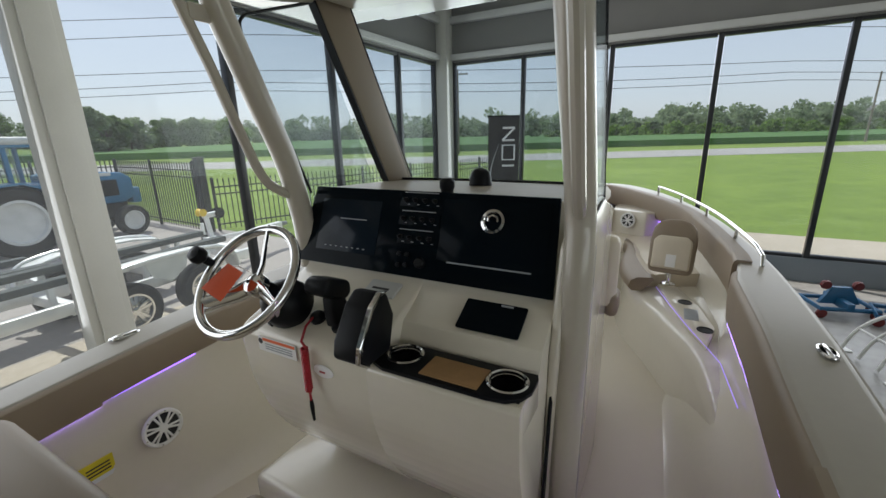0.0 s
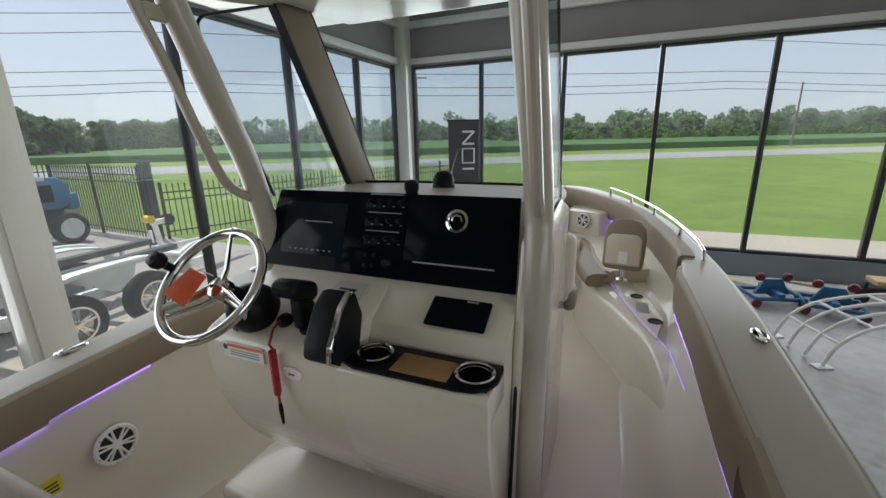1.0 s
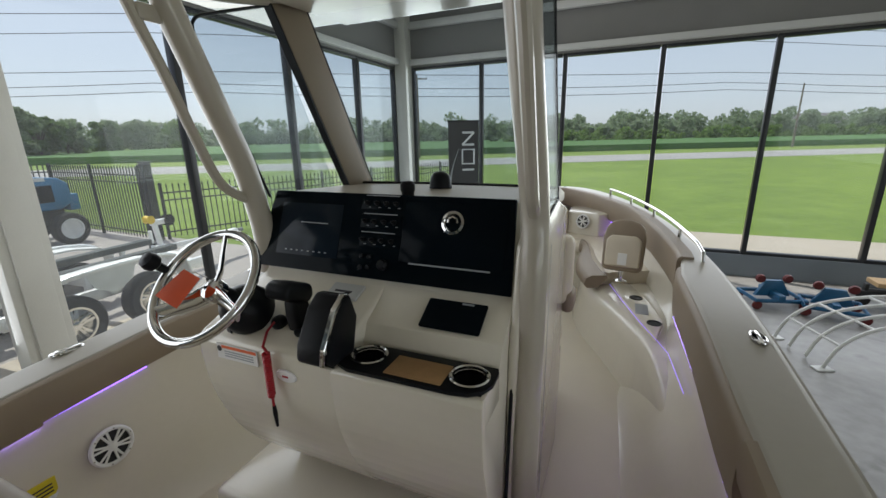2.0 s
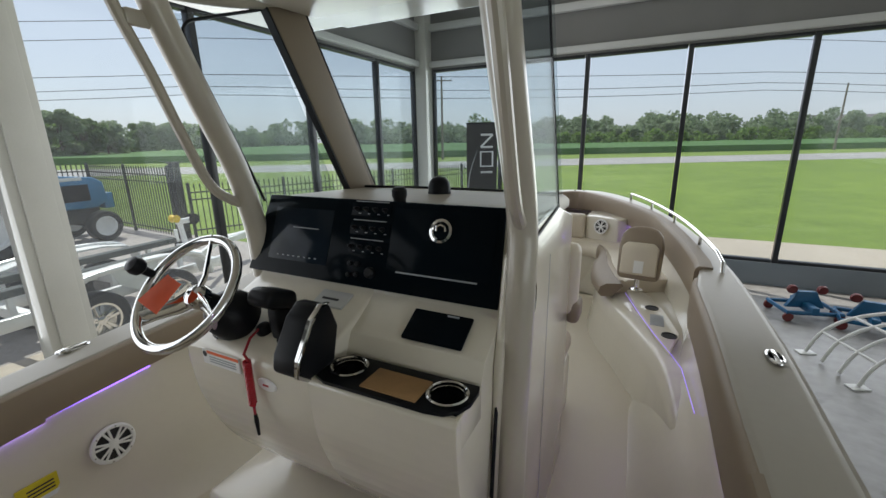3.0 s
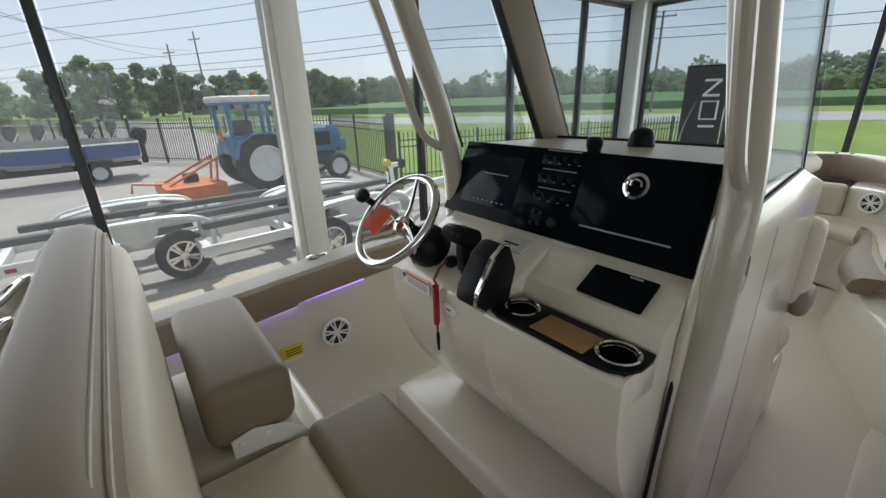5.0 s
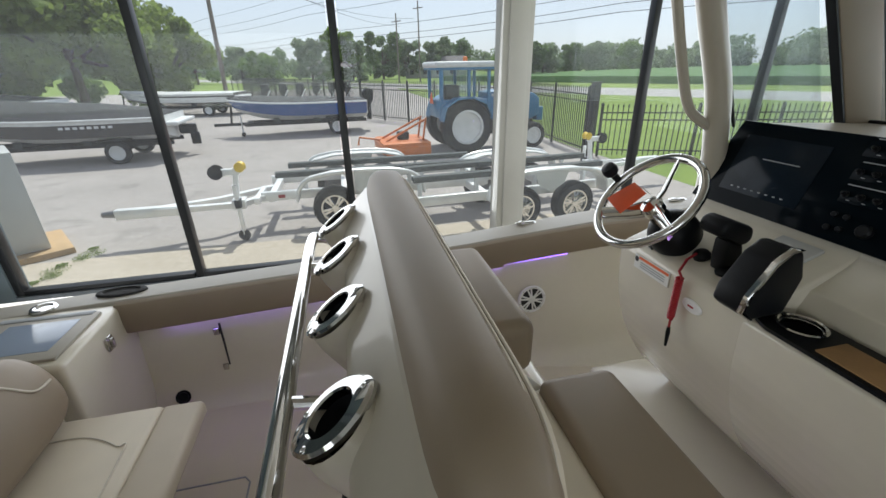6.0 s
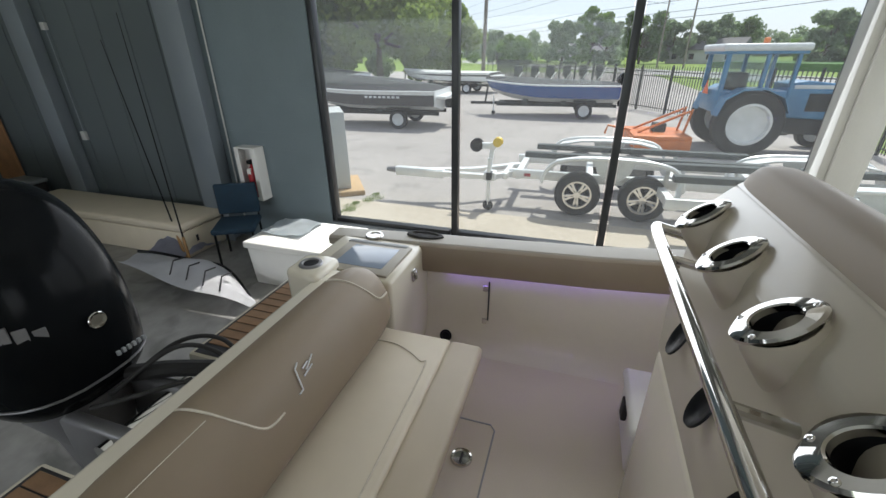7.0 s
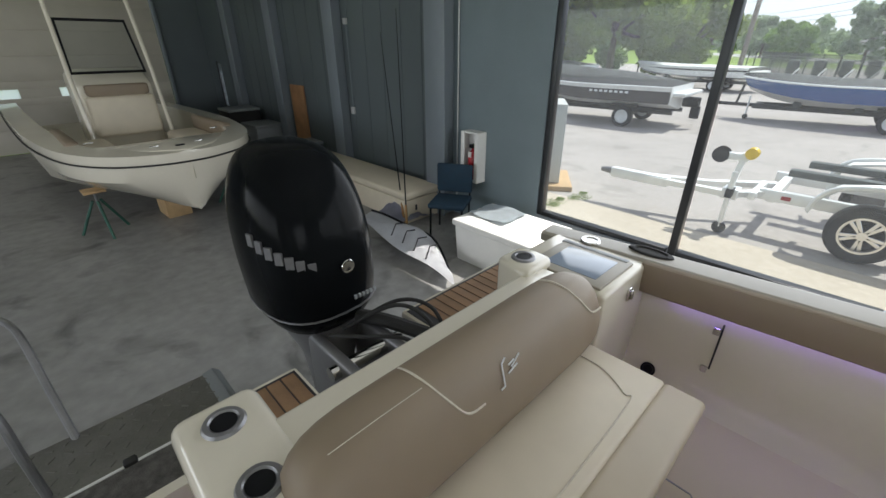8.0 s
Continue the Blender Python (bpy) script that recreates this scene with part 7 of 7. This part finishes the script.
def yard_boat(m, L, beam, hull_mat, low_mat, cover, label, stern_drive, name="parked_boat", stripe=None, band=None):
    """A runabout on a single-axle trailer; bow to -y, middle of its side towards +x."""
    b = thing(name, label, "boat")
    hs = smooth_path([(0.0, -L * 0.5, 0), (beam * 0.22, -L * 0.40, 0), (beam * 0.41, -L * 0.2, 0), (beam * 0.5, 0.1 * L, 0), (beam * 0.48, L * 0.42, 0)], 4)

    def ring(p, lo, hi):
        k_ = max(0, -p.y / L * 2)
        sheer = 1.22 + 0.14 * k_ ** 2
        zc = 0.74 + 0.30 * k_ ** 2
        zk = 0.52 + 0.42 * k_ ** 3
        full = [(p.x, p.y - 0.1 * k_, sheer), (p.x * 0.99, p.y, (sheer + zc) / 2), (p.x * 0.93, p.y + 0.1 * k_, zc), (p.x * 0.5, p.y + 0.15 * k_, (zc + zk) / 2 - 0.02), (0, p.y + 0.2 * k_, zk)]
        return full[lo:hi]
    for s in (1, -1):
        part("topside", loft(None, [[(x * s, y, z) for x, y, z in ring(p, 0, 3)] for p in hs], False, False), hull_mat, b, m=None)
        part("bottom", loft(None, [[(x * s, y, z) for x, y, z in ring(p, 2, 5)] for p in hs], False, False), low_mat, b)
        part("rub_strip", tube(None, [(s * (ring(p, 0, 1)[0][0] + 0.01), ring(p, 0, 1)[0][1], ring(p, 0, 1)[0][2] - 0.03) for p in hs], 0.03, 6), M_TWHITE, b)
        if band:
            part("sheer_band", loft(None, [[(s * (p0[0] + 0.012), p0[1], p0[2] - 0.01), (s * (p0[0] + (p1[0] - p0[0]) * 0.55 + 0.012), p0[1] + (p1[1] - p0[1]) * 0.55, p0[2] + (p1[2] - p0[2]) * 0.55)] for p0, p1 in [ring(p, 0, 2) for p in hs[1:]]], False, False), band, b)
        if stripe:
            part("side_stripe", loft(None, [[(s * (a[0] * 1.004 + 0.004), a[1], a[2] + dz) for dz in (0.03, 0.12)] for a in [ring(p, 1, 2)[0] for p in hs[2:]]], False, False), stripe, b)
    part("transom", prism(None, [(-beam * 0.48, 1.22), (-beam * 0.45, 0.74), (0.0, 0.52), (beam * 0.45, 0.74), (beam * 0.48, 1.22)], "y", L * 0.42 - 0.02, L * 0.42 + 0.02), low_mat, b)
    cov = []
    for i_, p in enumerate(hs):
        k_ = max(0, -p.y / L * 2)
        s0 = 1.22 + 0.14 * k_ ** 2
        hgt = cover * math.sin(math.pi * min(1, max(0, (i_ + 1) / len(hs)))) ** 0.7 + 0.02
        cov.append([(p.x * c, p.y - 0.1 * k_, s0 + hgt * (1 - abs(c) ** 1.6) + 0.012 * math.sin(7 * c + 3 * p.y)) for c in (-1, -0.7, -0.4, -0.1, 0.1, 0.4, 0.7, 1)])
    part("cover", loft(None, cov, False, False), M_COVER if cover > 0.1 else M_TWHITE, b, "dark fabric boat cover" if cover > 0.1 else "")
    if stern_drive:
        part("swim_step", box(None, (-beam * 0.4, L * 0.42, 0.95), (beam * 0.4, L * 0.42 + 0.35, 1.05), 0.03), M_TWHITE, b)
        part("stern_drive", box(box(None, (-0.14, L * 0.42 + 0.1, 0.62), (0.14, L * 0.42 + 0.55, 0.90), 0.05), (-0.05, L * 0.42 + 0.35, 0.3), (0.05, L * 0.42 + 0.6, 0.65), 0.02), M_BLACK, b)
    else:
        part("outboard", prism(None, [(L * 0.42, 0.95), (L * 0.42 - 0.05, 1.45), (L * 0.42 + 0.12, 1.62), (L * 0.42 + 0.42, 1.55), (L * 0.42 + 0.40, 1.2), (L * 0.42 + 0.25, 0.95)], "x", -0.18, 0.18, 0.06, 3), M_ENGINE, b, "black outboard cowl")
        part("outboard_leg", box(None, (-0.06, L * 0.42 + 0.1, 0.4), (0.06, L * 0.42 + 0.28, 1.0), 0.02), M_BLACK, b)
    for s in (1, -1):
        part("trailer_rail", box(None, (s * 0.5 - 0.04, -L * 0.42, 0.40), (s * 0.5 + 0.04, L * 0.42, 0.52), 0.006), M_RUBBER, b)
        wheel_part(b, s * (beam * 0.40), L * 0.20, 0.30, 0.31, 0.20, M_TWHITE, 0, "trailer_wheel", side=s)
        part("wheel_fender", box(None, (s * beam * 0.40 - 0.13, L * 0.20 - 0.40, 0.62), (s * beam * 0.40 + 0.13, L * 0.20 + 0.40, 0.66), 0.01), M_RUBBER, b)
    part("axle", box(None, (-beam * 0.4, L * 0.2 - 0.04, 0.26), (beam * 0.4, L * 0.2 + 0.04, 0.42), 0.01), M_RUBBER, b)
    part("trailer_tongue", box(None, (-0.06, -L * 0.5 - 0.7, 0.40), (0.06, -L * 0.3, 0.50), 0.006), M_RUBBER, b)
    part("tongue_cross", box(None, (-0.5, -L * 0.42, 0.40), (0.5, -L * 0.38, 0.5), 0.006), M_RUBBER, b)
    part("bow_post", tube(None, [(0, -L * 0.5 - 0.1, 0.45), (0, -L * 0.5, 1.1)], 0.04, 6), M_RUBBER, b)
    part("jack_post", tube(None, [(0.1, -L * 0.45, 0.08), (0.1, -L * 0.45, 0.75)], 0.03, 8), M_ALU, b)
    part("jack_wheel", lathe(None, [(0.0, -0.03), (0.08, -0.03), (0.08, 0.03), (0.0, 0.03)], 12, Matrix.Translation((0.1, -L * 0.45, 0.08)) @ Matrix.Rotation(radians(90), 4, "Y")), M_RUBBER, b)
    for q in (-0.7, 0.2):
        part("hull_bunk", box(None, (-0.55, L * q * 0.3 - 0.1, 0.48), (0.55, L * q * 0.3 + 0.1, 0.66), 0.01), M_BUNK, b)
    b.matrix_basis = m
    return b


yard_boat(Matrix.Translation((-17.2, -1.65, -0.02)) @ Matrix.Rotation(radians(4), 4, "Z"), 5.4, 2.2, M_NAVY, M_TWHITE, 0.16, "covered navy blue boat on a trailer in the yard", False)
bay = yard_boat(Matrix.Translation((-13.4, -7.65, -0.02)) @ Matrix.Rotation(radians(3), 4, "Z"), 5.9, 2.3, M_GREYHULL, M_TWHITE, 0.42, "charcoal and white runabout under a dark cover on a trailer", True, band=M_TWHITE)
for i in range(8):
    part("letter_bar", box(None, (1.135, 0.10 + 0.16 * i, 0.985), (1.155, 0.20 + 0.16 * i, 1.045), 0.003, 1), M_INKW, bay)
yard_boat(Matrix.Translation((-27.5, -9.0, -0.02)) @ Matrix.Rotation(radians(-6), 4, "Z"), 7.0, 2.5, M_TWHITE, M_GREYHULL, 0.06, "white and dark cruiser parked at the back of the yard", True, stripe=M_GREYHULL)
yard_boat(Matrix.Translation((-24.5, -16.6, -0.02)) @ Matrix.Rotation(radians(-8), 4, "Z"), 6.2, 2.4, M_TWHITE, M_TWHITE, 0.35, "white runabout under a dark cover in the yard", True)
# rack of engines standing at the back
for i in range(6):
    k_ = thing("stored_outboard", "black covered outboard engine on a stand in the yard", "outboard engine", "stored outboards")
    part("cowl", box(None, (-0.20, -0.24, 0.95), (0.20, 0.24, 1.62), 0.10, 3), M_FENCE, k_)
    part("brace", tube(None, [(0.22, -0.3, 0.3), (0.22, 0.3, 1.25)], 0.03, 6), M_ALU, k_)
    part("leg", box(None, (-0.07, -0.12, 0.30), (0.07, 0.12, 1.0), 0.03), M_BLACK, k_)
    part("stand", box(None, (-0.3, -0.35, 0.0), (0.3, 0.35, 0.32), 0.02), M_FENCE, k_)
    k_.matrix_basis = Matrix.Translation((-27.0 - 0.4 * i, -4.6 + 0.95 * i, -0.02)) @ Matrix.Rotation(radians(4 * (i % 3 - 1)), 4, "Z")
# utility cabinet against the building
cab = thing("utility_cabinet", "pale grey metal utility cabinet on a timber base outside", "utility cabinet")
part("body", box(None, (-0.45, -0.40, 0.10), (0.45, 0.40, 1.42), 0.01), M_TRIMG, cab)
part("door", box(None, (0.452, -0.37, 0.16), (0.466, -0.01, 1.36), 0.004), M_TRIMG, cab)
part("door", box(None, (0.452, 0.01, 0.16), (0.466, 0.37, 1.36), 0.004), M_TRIMG, cab)
part("handle", box(None, (0.466, -0.06, 0.72), (0.49, -0.03, 0.88), 0.006), M_GREYMULL, cab)
part("timber_base", box(None, (-0.5, -0.45, 0.0), (0.62, 0.62, 0.09), 0.01), M_WOODCUT, cab)
cab.matrix_basis = Matrix.Translation((-5.75, -4.95, -0.02)) @ Matrix.Rotation(radians(35), 4, "Z")


def fence(name, pts, h, gap, label, post_every=2.4, big_ends=False):
    """A black metal picket fence along points; every picket is a part."""
    f = thing(name, label, "fence")
    pick = mesh_of("picket", lathe(box(None, (-0.011, -0.011, 0.05), (0.011, 0.011, h)), [(0.018, h), (0.022, h + 0.02), (0.002, h + 0.09)], 4), M_FENCE)
    post_me = mesh_of("post", lathe(box(None, (-0.035, -0.035, 0.0), (0.035, 0.035, h + 0.06), 0.006, 1), [(0.05, h + 0.06), (0.04, h + 0.09), (0.002, h + 0.12)], 4), M_FENCE)
    count = 0
    for p, q in zip(pts[:-1], pts[1:]):
        a, b = Vector((*p, -0.02)), Vector((*q, -0.02))
        L = (b - a).length
        ang = math.atan2(b.y - a.y, b.x - a.x)
        for z in (0.18, h - 0.14, h - 0.32):
            part("rail", box(None, (0, -0.014, z - 0.016), (L, 0.014, z + 0.016)), M_FENCE, f, m=Matrix.Translation(a) @ Matrix.Rotation(ang, 4, "Z"))
        n = int(L / post_every) + 1
        for i in range(n + 1):
            piece("post", post_me, f, Matrix.Translation(a.lerp(b, i / n)) @ Matrix.Rotation(ang, 4, "Z"))
        n = int(L / gap)
        for i in range(1, n):
            count += 1
            if count < 290:
                piece("picket", pick, f, Matrix.Translation(a.lerp(b, i / n)) @ Matrix.Rotation(ang, 4, "Z"))
    return f


fence("yard_fence", [(-9.75, 6.22), (-14.2, 6.5), (-17.4, 3.6), (-20.2, 1.7), (-30.4, -3.2), (-46, -10.6)], 1.72, 0.125, "tall black metal picket fence round the yard")
fence("front_fence", [(-9.45, 6.45), (-8.5, 8.6), (-7.3, 12.4), (-5.6, 17.5)], 1.28, 0.13, "low black metal picket fence by the lawn")
gp = thing("gate_post", "thick black steel gate post", "gate post")
part("post", box(None, (-0.09, -0.09, 0), (0.09, 0.09, 1.86), 0.01), M_FENCE, gp)
part("cap", box(None, (-0.11, -0.11, 1.86), (0.11, 0.11, 1.90), 0.01), M_FENCE, gp)
gp.matrix_basis = Matrix.Translation((-9.62, 6.30, -0.02))

# ---- poles and wires ----


def pole(x, y, h, arms, lean=0.0):
    p = thing("utility_pole", "tall weathered wooden utility pole", "utility pole", "utility poles")
    part("shaft", tube(None, [(0, 0, 0), (lean * 0.5, 0, h * 0.5), (lean, 0, h)], [0.16, 0.13, 0.10], 10), M_WOODPOLE, p)
    for z in arms:
        part("cross_arm", box(None, (-1.2, -0.05, z - 0.06), (1.2, 0.05, z + 0.06), 0.01), M_WOODPOLE, p)
        for dx in (-1.1, -0.4, 0.4, 1.1):
            part("insulator", lathe(None, [(0.0, 0), (0.05, 0), (0.05, 0.1), (0.02, 0.16), (0.0, 0.16)], 8, Matrix.Translation((dx, 0, z + 0.06))), M_GREYMULL, p)
    part("transformer", lathe(None, [(0, -0.4), (0.22, -0.4), (0.22, 0.3), (0.1, 0.4), (0.0, 0.4)], 12, Matrix.Translation((0.32, 0, h * 0.72))), M_GREYMULL, p) if lean else None
    p.matrix_basis = Matrix.Translation((x, y, -0.05)) @ Matrix.Rotation(radians(31), 4, "Z")


pole(-33.0, -8.2, 11.0, (), 0.6)
pole(-78.0, 9.9, 10.8, (9.6,))
pole(-78.0, 13.7, 12.7, (11.6,))
pole(-112.0, 8.0, 10.0, (9.4,))
pole(24.0, 79.0, 9.0, ())
pole(-22.0, 46.0, 9.5, (9.0,))
for v, z, sag in ((33.0, 5.35, 0.5), (33.2, 5.95, 0.5), (33.0, 6.9, 0.3), (31.5, 8.9, 0.4), (32.0, 10.2, 0.3), (32.5, 12.2, 0.3)):
    pts = [along_road(a, v, z + sag * (((a / 45.0 + 0.3) % 1.0) * 2 - 1) ** 2) for a in range(-190, 150, 5)]
    solo("overhead_wire", tube(None, pts, 0.022, 5), M_FENCE, "thin black overhead utility wire", "wire", "overhead wires")
for e0, e1 in ((((-33.0, -8.2, 10.2)), (-3.9, 18.0, 8.6)), ((-33.0, -8.2, 9.4), (-78.0, 10.6, 8.8)), ((-33, -8.2, 8.6), (-76, 12.6, 9.8))):
    a, b = Vector(e0), Vector(e1)
    solo("service_wire", tube(None, [a.lerp(b, u / 12) - Vector((0, 0, 1.0 * math.sin(math.pi * u / 12))) for u in range(13)], 0.02, 5), M_FENCE, "thin black service wire", "wire", "overhead wires")

# ---- trees, woods and far buildings ----
rng = np.random.default_rng(7)


def leaf_mesh(name, centres, radii, count, size, material, flat=0.75):
    """Many small leaf clumps scattered through lumpy crowns: one quad each."""
    n = len(centres)
    pick_ = rng.integers(0, n, count)
    d = rng.normal(size=(count, 3))
    d /= np.linalg.norm(d, axis=1)[:, None]
    rad = rng.random(count) ** 0.45
    c = np.array(centres)[pick_] + d * (np.array(radii)[pick_] * rad)[:, None] * np.array([1, 1, flat])
    a = rng.normal(size=(count, 3)) + d * 0.8
    a /= np.linalg.norm(a, axis=1)[:, None]
    t = np.cross(a, rng.normal(size=(count, 3)))
    t /= np.linalg.norm(t, axis=1)[:, None]
    b = np.cross(a, t)
    s = size * (0.5 + rng.random(count))[:, None]
    quad = np.stack([c + t * s, c + b * s * 0.7, c - t * s, c - b * s * 0.7], 1).reshape(-1, 3)
    me = bpy.data.meshes.new(name)
    me.from_pydata(quad.tolist(), [], np.arange(count * 4).reshape(-1, 4).tolist())
    me.materials.append(material)
    return me


def tree(x, y, h, spread, material, name="yard_tree", leaves=5200, size=0.20, label="leafy broad green tree with an uneven crown"):
    t = thing(name, label, "tree", "trees")
    part("trunk", tube(None, smooth_path([(0, 0, -0.1), (0.05, 0.02, h * 0.18), (-0.04, 0.05, h * 0.38), (0.02, 0, h * 0.62)], 4), [0.045 * h * (1 - 0.06 * i) * 0.7 for i in range(13)], 9), M_BARK, t)
    cs, rs = [], []
    low, lumps = (0.07, 26) if name == "far_tree" else (0.12, 34)
    for k_ in range(lumps):
        a = rng.random() * 6.28
        z = h * (low + (0.92 - low) * rng.random() ** 0.85)
        u = (z / h - low) / (1 - low)
        r = spread * (0.25 + 0.75 * rng.random() ** 0.6) * (0.62 + 0.55 * math.sin(math.pi * min(1.0, 0.18 + 0.80 * u))) * 0.78
        p = (r * math.cos(a), r * math.sin(a), z)
        cs.append(p)
        rs.append(spread * (0.20 + 0.22 * rng.random()))
        if k_ < 7:
            part("limb", tube(None, [(0, 0, h * 0.24 + 0.02 * h * k_), (p[0] * 0.5, p[1] * 0.5, (h * 0.3 + z) / 2), p], [0.016 * h, 0.010 * h, 0.003 * h], 6), M_BARK, t)
    crown = new("crown", leaf_mesh("crown", cs, rs, leaves, size, material))
    crown.parent = t
    t.matrix_basis = Matrix.Translation((x, y, -0.05))
    return t


tree(-29.5, -15.2, 9.5, 4.6, M_LEAF[2], leaves=30000, size=0.17)
tree(-33.0, -20.0, 10.0, 4.5, M_LEAF[0], leaves=20000, size=0.19)
tree(-34.5, -12.2, 6.5, 3.0, M_LEAF[2], leaves=15000, size=0.15)
tree(-26.5, -20.5, 8.5, 4.0, M_LEAF[0], leaves=18000, size=0.18)
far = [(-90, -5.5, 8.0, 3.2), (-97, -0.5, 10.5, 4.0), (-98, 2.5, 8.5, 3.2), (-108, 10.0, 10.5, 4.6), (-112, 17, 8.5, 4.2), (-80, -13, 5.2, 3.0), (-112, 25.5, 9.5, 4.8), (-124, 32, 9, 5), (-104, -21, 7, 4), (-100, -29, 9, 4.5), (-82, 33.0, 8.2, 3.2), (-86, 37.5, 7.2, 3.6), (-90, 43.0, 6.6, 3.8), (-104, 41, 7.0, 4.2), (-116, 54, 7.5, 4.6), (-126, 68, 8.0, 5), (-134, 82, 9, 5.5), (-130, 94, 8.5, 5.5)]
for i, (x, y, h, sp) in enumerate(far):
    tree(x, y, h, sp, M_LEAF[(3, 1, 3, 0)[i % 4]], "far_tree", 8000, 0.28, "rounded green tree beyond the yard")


def woods(name, a0, a1, v0, v1, n, h0, h1, per, size, material, label):
    cs, rs = [], []
    for k_ in range(n):
        a, v = a0 + (a1 - a0) * rng.random(), v0 + (v1 - v0) * rng.random()
        h = h0 + (h1 - h0) * rng.random() ** 1.5
        x, y, _ = along_road(a, v)
        for q in range(3):
            cs.append((x + rng.normal() * h * 0.18, y + rng.normal() * h * 0.18, h * (0.28 + 0.22 * q)))
            rs.append(h * (0.36 - 0.06 * q))
    ob = new(name, leaf_mesh(name, cs, rs, n * per, size, material))
    return tagged(ob, label, "woods", kind="stuff")


# most of these tree lines carry their haze in the leaf colour
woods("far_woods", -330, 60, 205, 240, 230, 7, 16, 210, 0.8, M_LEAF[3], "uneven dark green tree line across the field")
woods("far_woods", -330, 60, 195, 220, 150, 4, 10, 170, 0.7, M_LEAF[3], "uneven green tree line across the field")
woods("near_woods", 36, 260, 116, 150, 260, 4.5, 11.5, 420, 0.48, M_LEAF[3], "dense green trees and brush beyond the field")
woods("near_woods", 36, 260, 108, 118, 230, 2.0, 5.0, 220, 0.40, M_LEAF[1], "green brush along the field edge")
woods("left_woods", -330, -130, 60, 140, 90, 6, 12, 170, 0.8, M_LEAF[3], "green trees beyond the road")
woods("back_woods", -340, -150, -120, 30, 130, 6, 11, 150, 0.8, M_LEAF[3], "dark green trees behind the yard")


def house(x, y, w, d, h, turn):
    hs_ = thing("far_house", "low pale house with a grey roof beyond the road", "house", "far houses")
    part("wall", box(None, (-w / 2, -d / 2, 0), (w / 2, d / 2, h), 0.02), M_SIDING, hs_)
    part("roof", prism(None, [(-d / 2 - 0.4, h), (0, h + d * 0.28), (d / 2 + 0.4, h), (d / 2 + 0.4, h - 0.12), (-d / 2 - 0.4, h - 0.12)], "x", -w / 2 - 0.4, w / 2 + 0.4), M_ROOF, hs_)
    for i in range(4):
        xx = -w / 2 + w * (i + 0.5) / 4
        part("window", box(None, (xx - 0.5, -d / 2 - 0.03, 0.9), (xx + 0.5, -d / 2 + 0.02, 2.0)), M_SCREEN, hs_)
    hs_.matrix_basis = Matrix.Translation((x, y, -0.05)) @ Matrix.Rotation(radians(turn), 4, "Z")


house(-112, 24, 14, 8, 2.8, 60)
house(-190, 86, 16, 9, 3.0, 50)
house(-150, -2, 14, 8, 2.8, 75)
house(60, 205, 30, 12, 5.5, 20)

# moss and weeds in the joint beside the utility cabinet
mc = [(-4.6 - 0.17 * i + 0.05 * math.sin(3.1 * i), -4.05 + 0.035 * i + 0.07 * math.sin(1.7 * i), 0.01) for i in range(7)]
moss = new("weeds", leaf_mesh("weeds", mc, [0.07 + 0.05 * (i % 3) for i in range(7)], 1700, 0.009, M_LEAF[2], 0.15))
tagged(moss, "low green weeds in the yard's pavement joint", "weeds", kind="stuff")
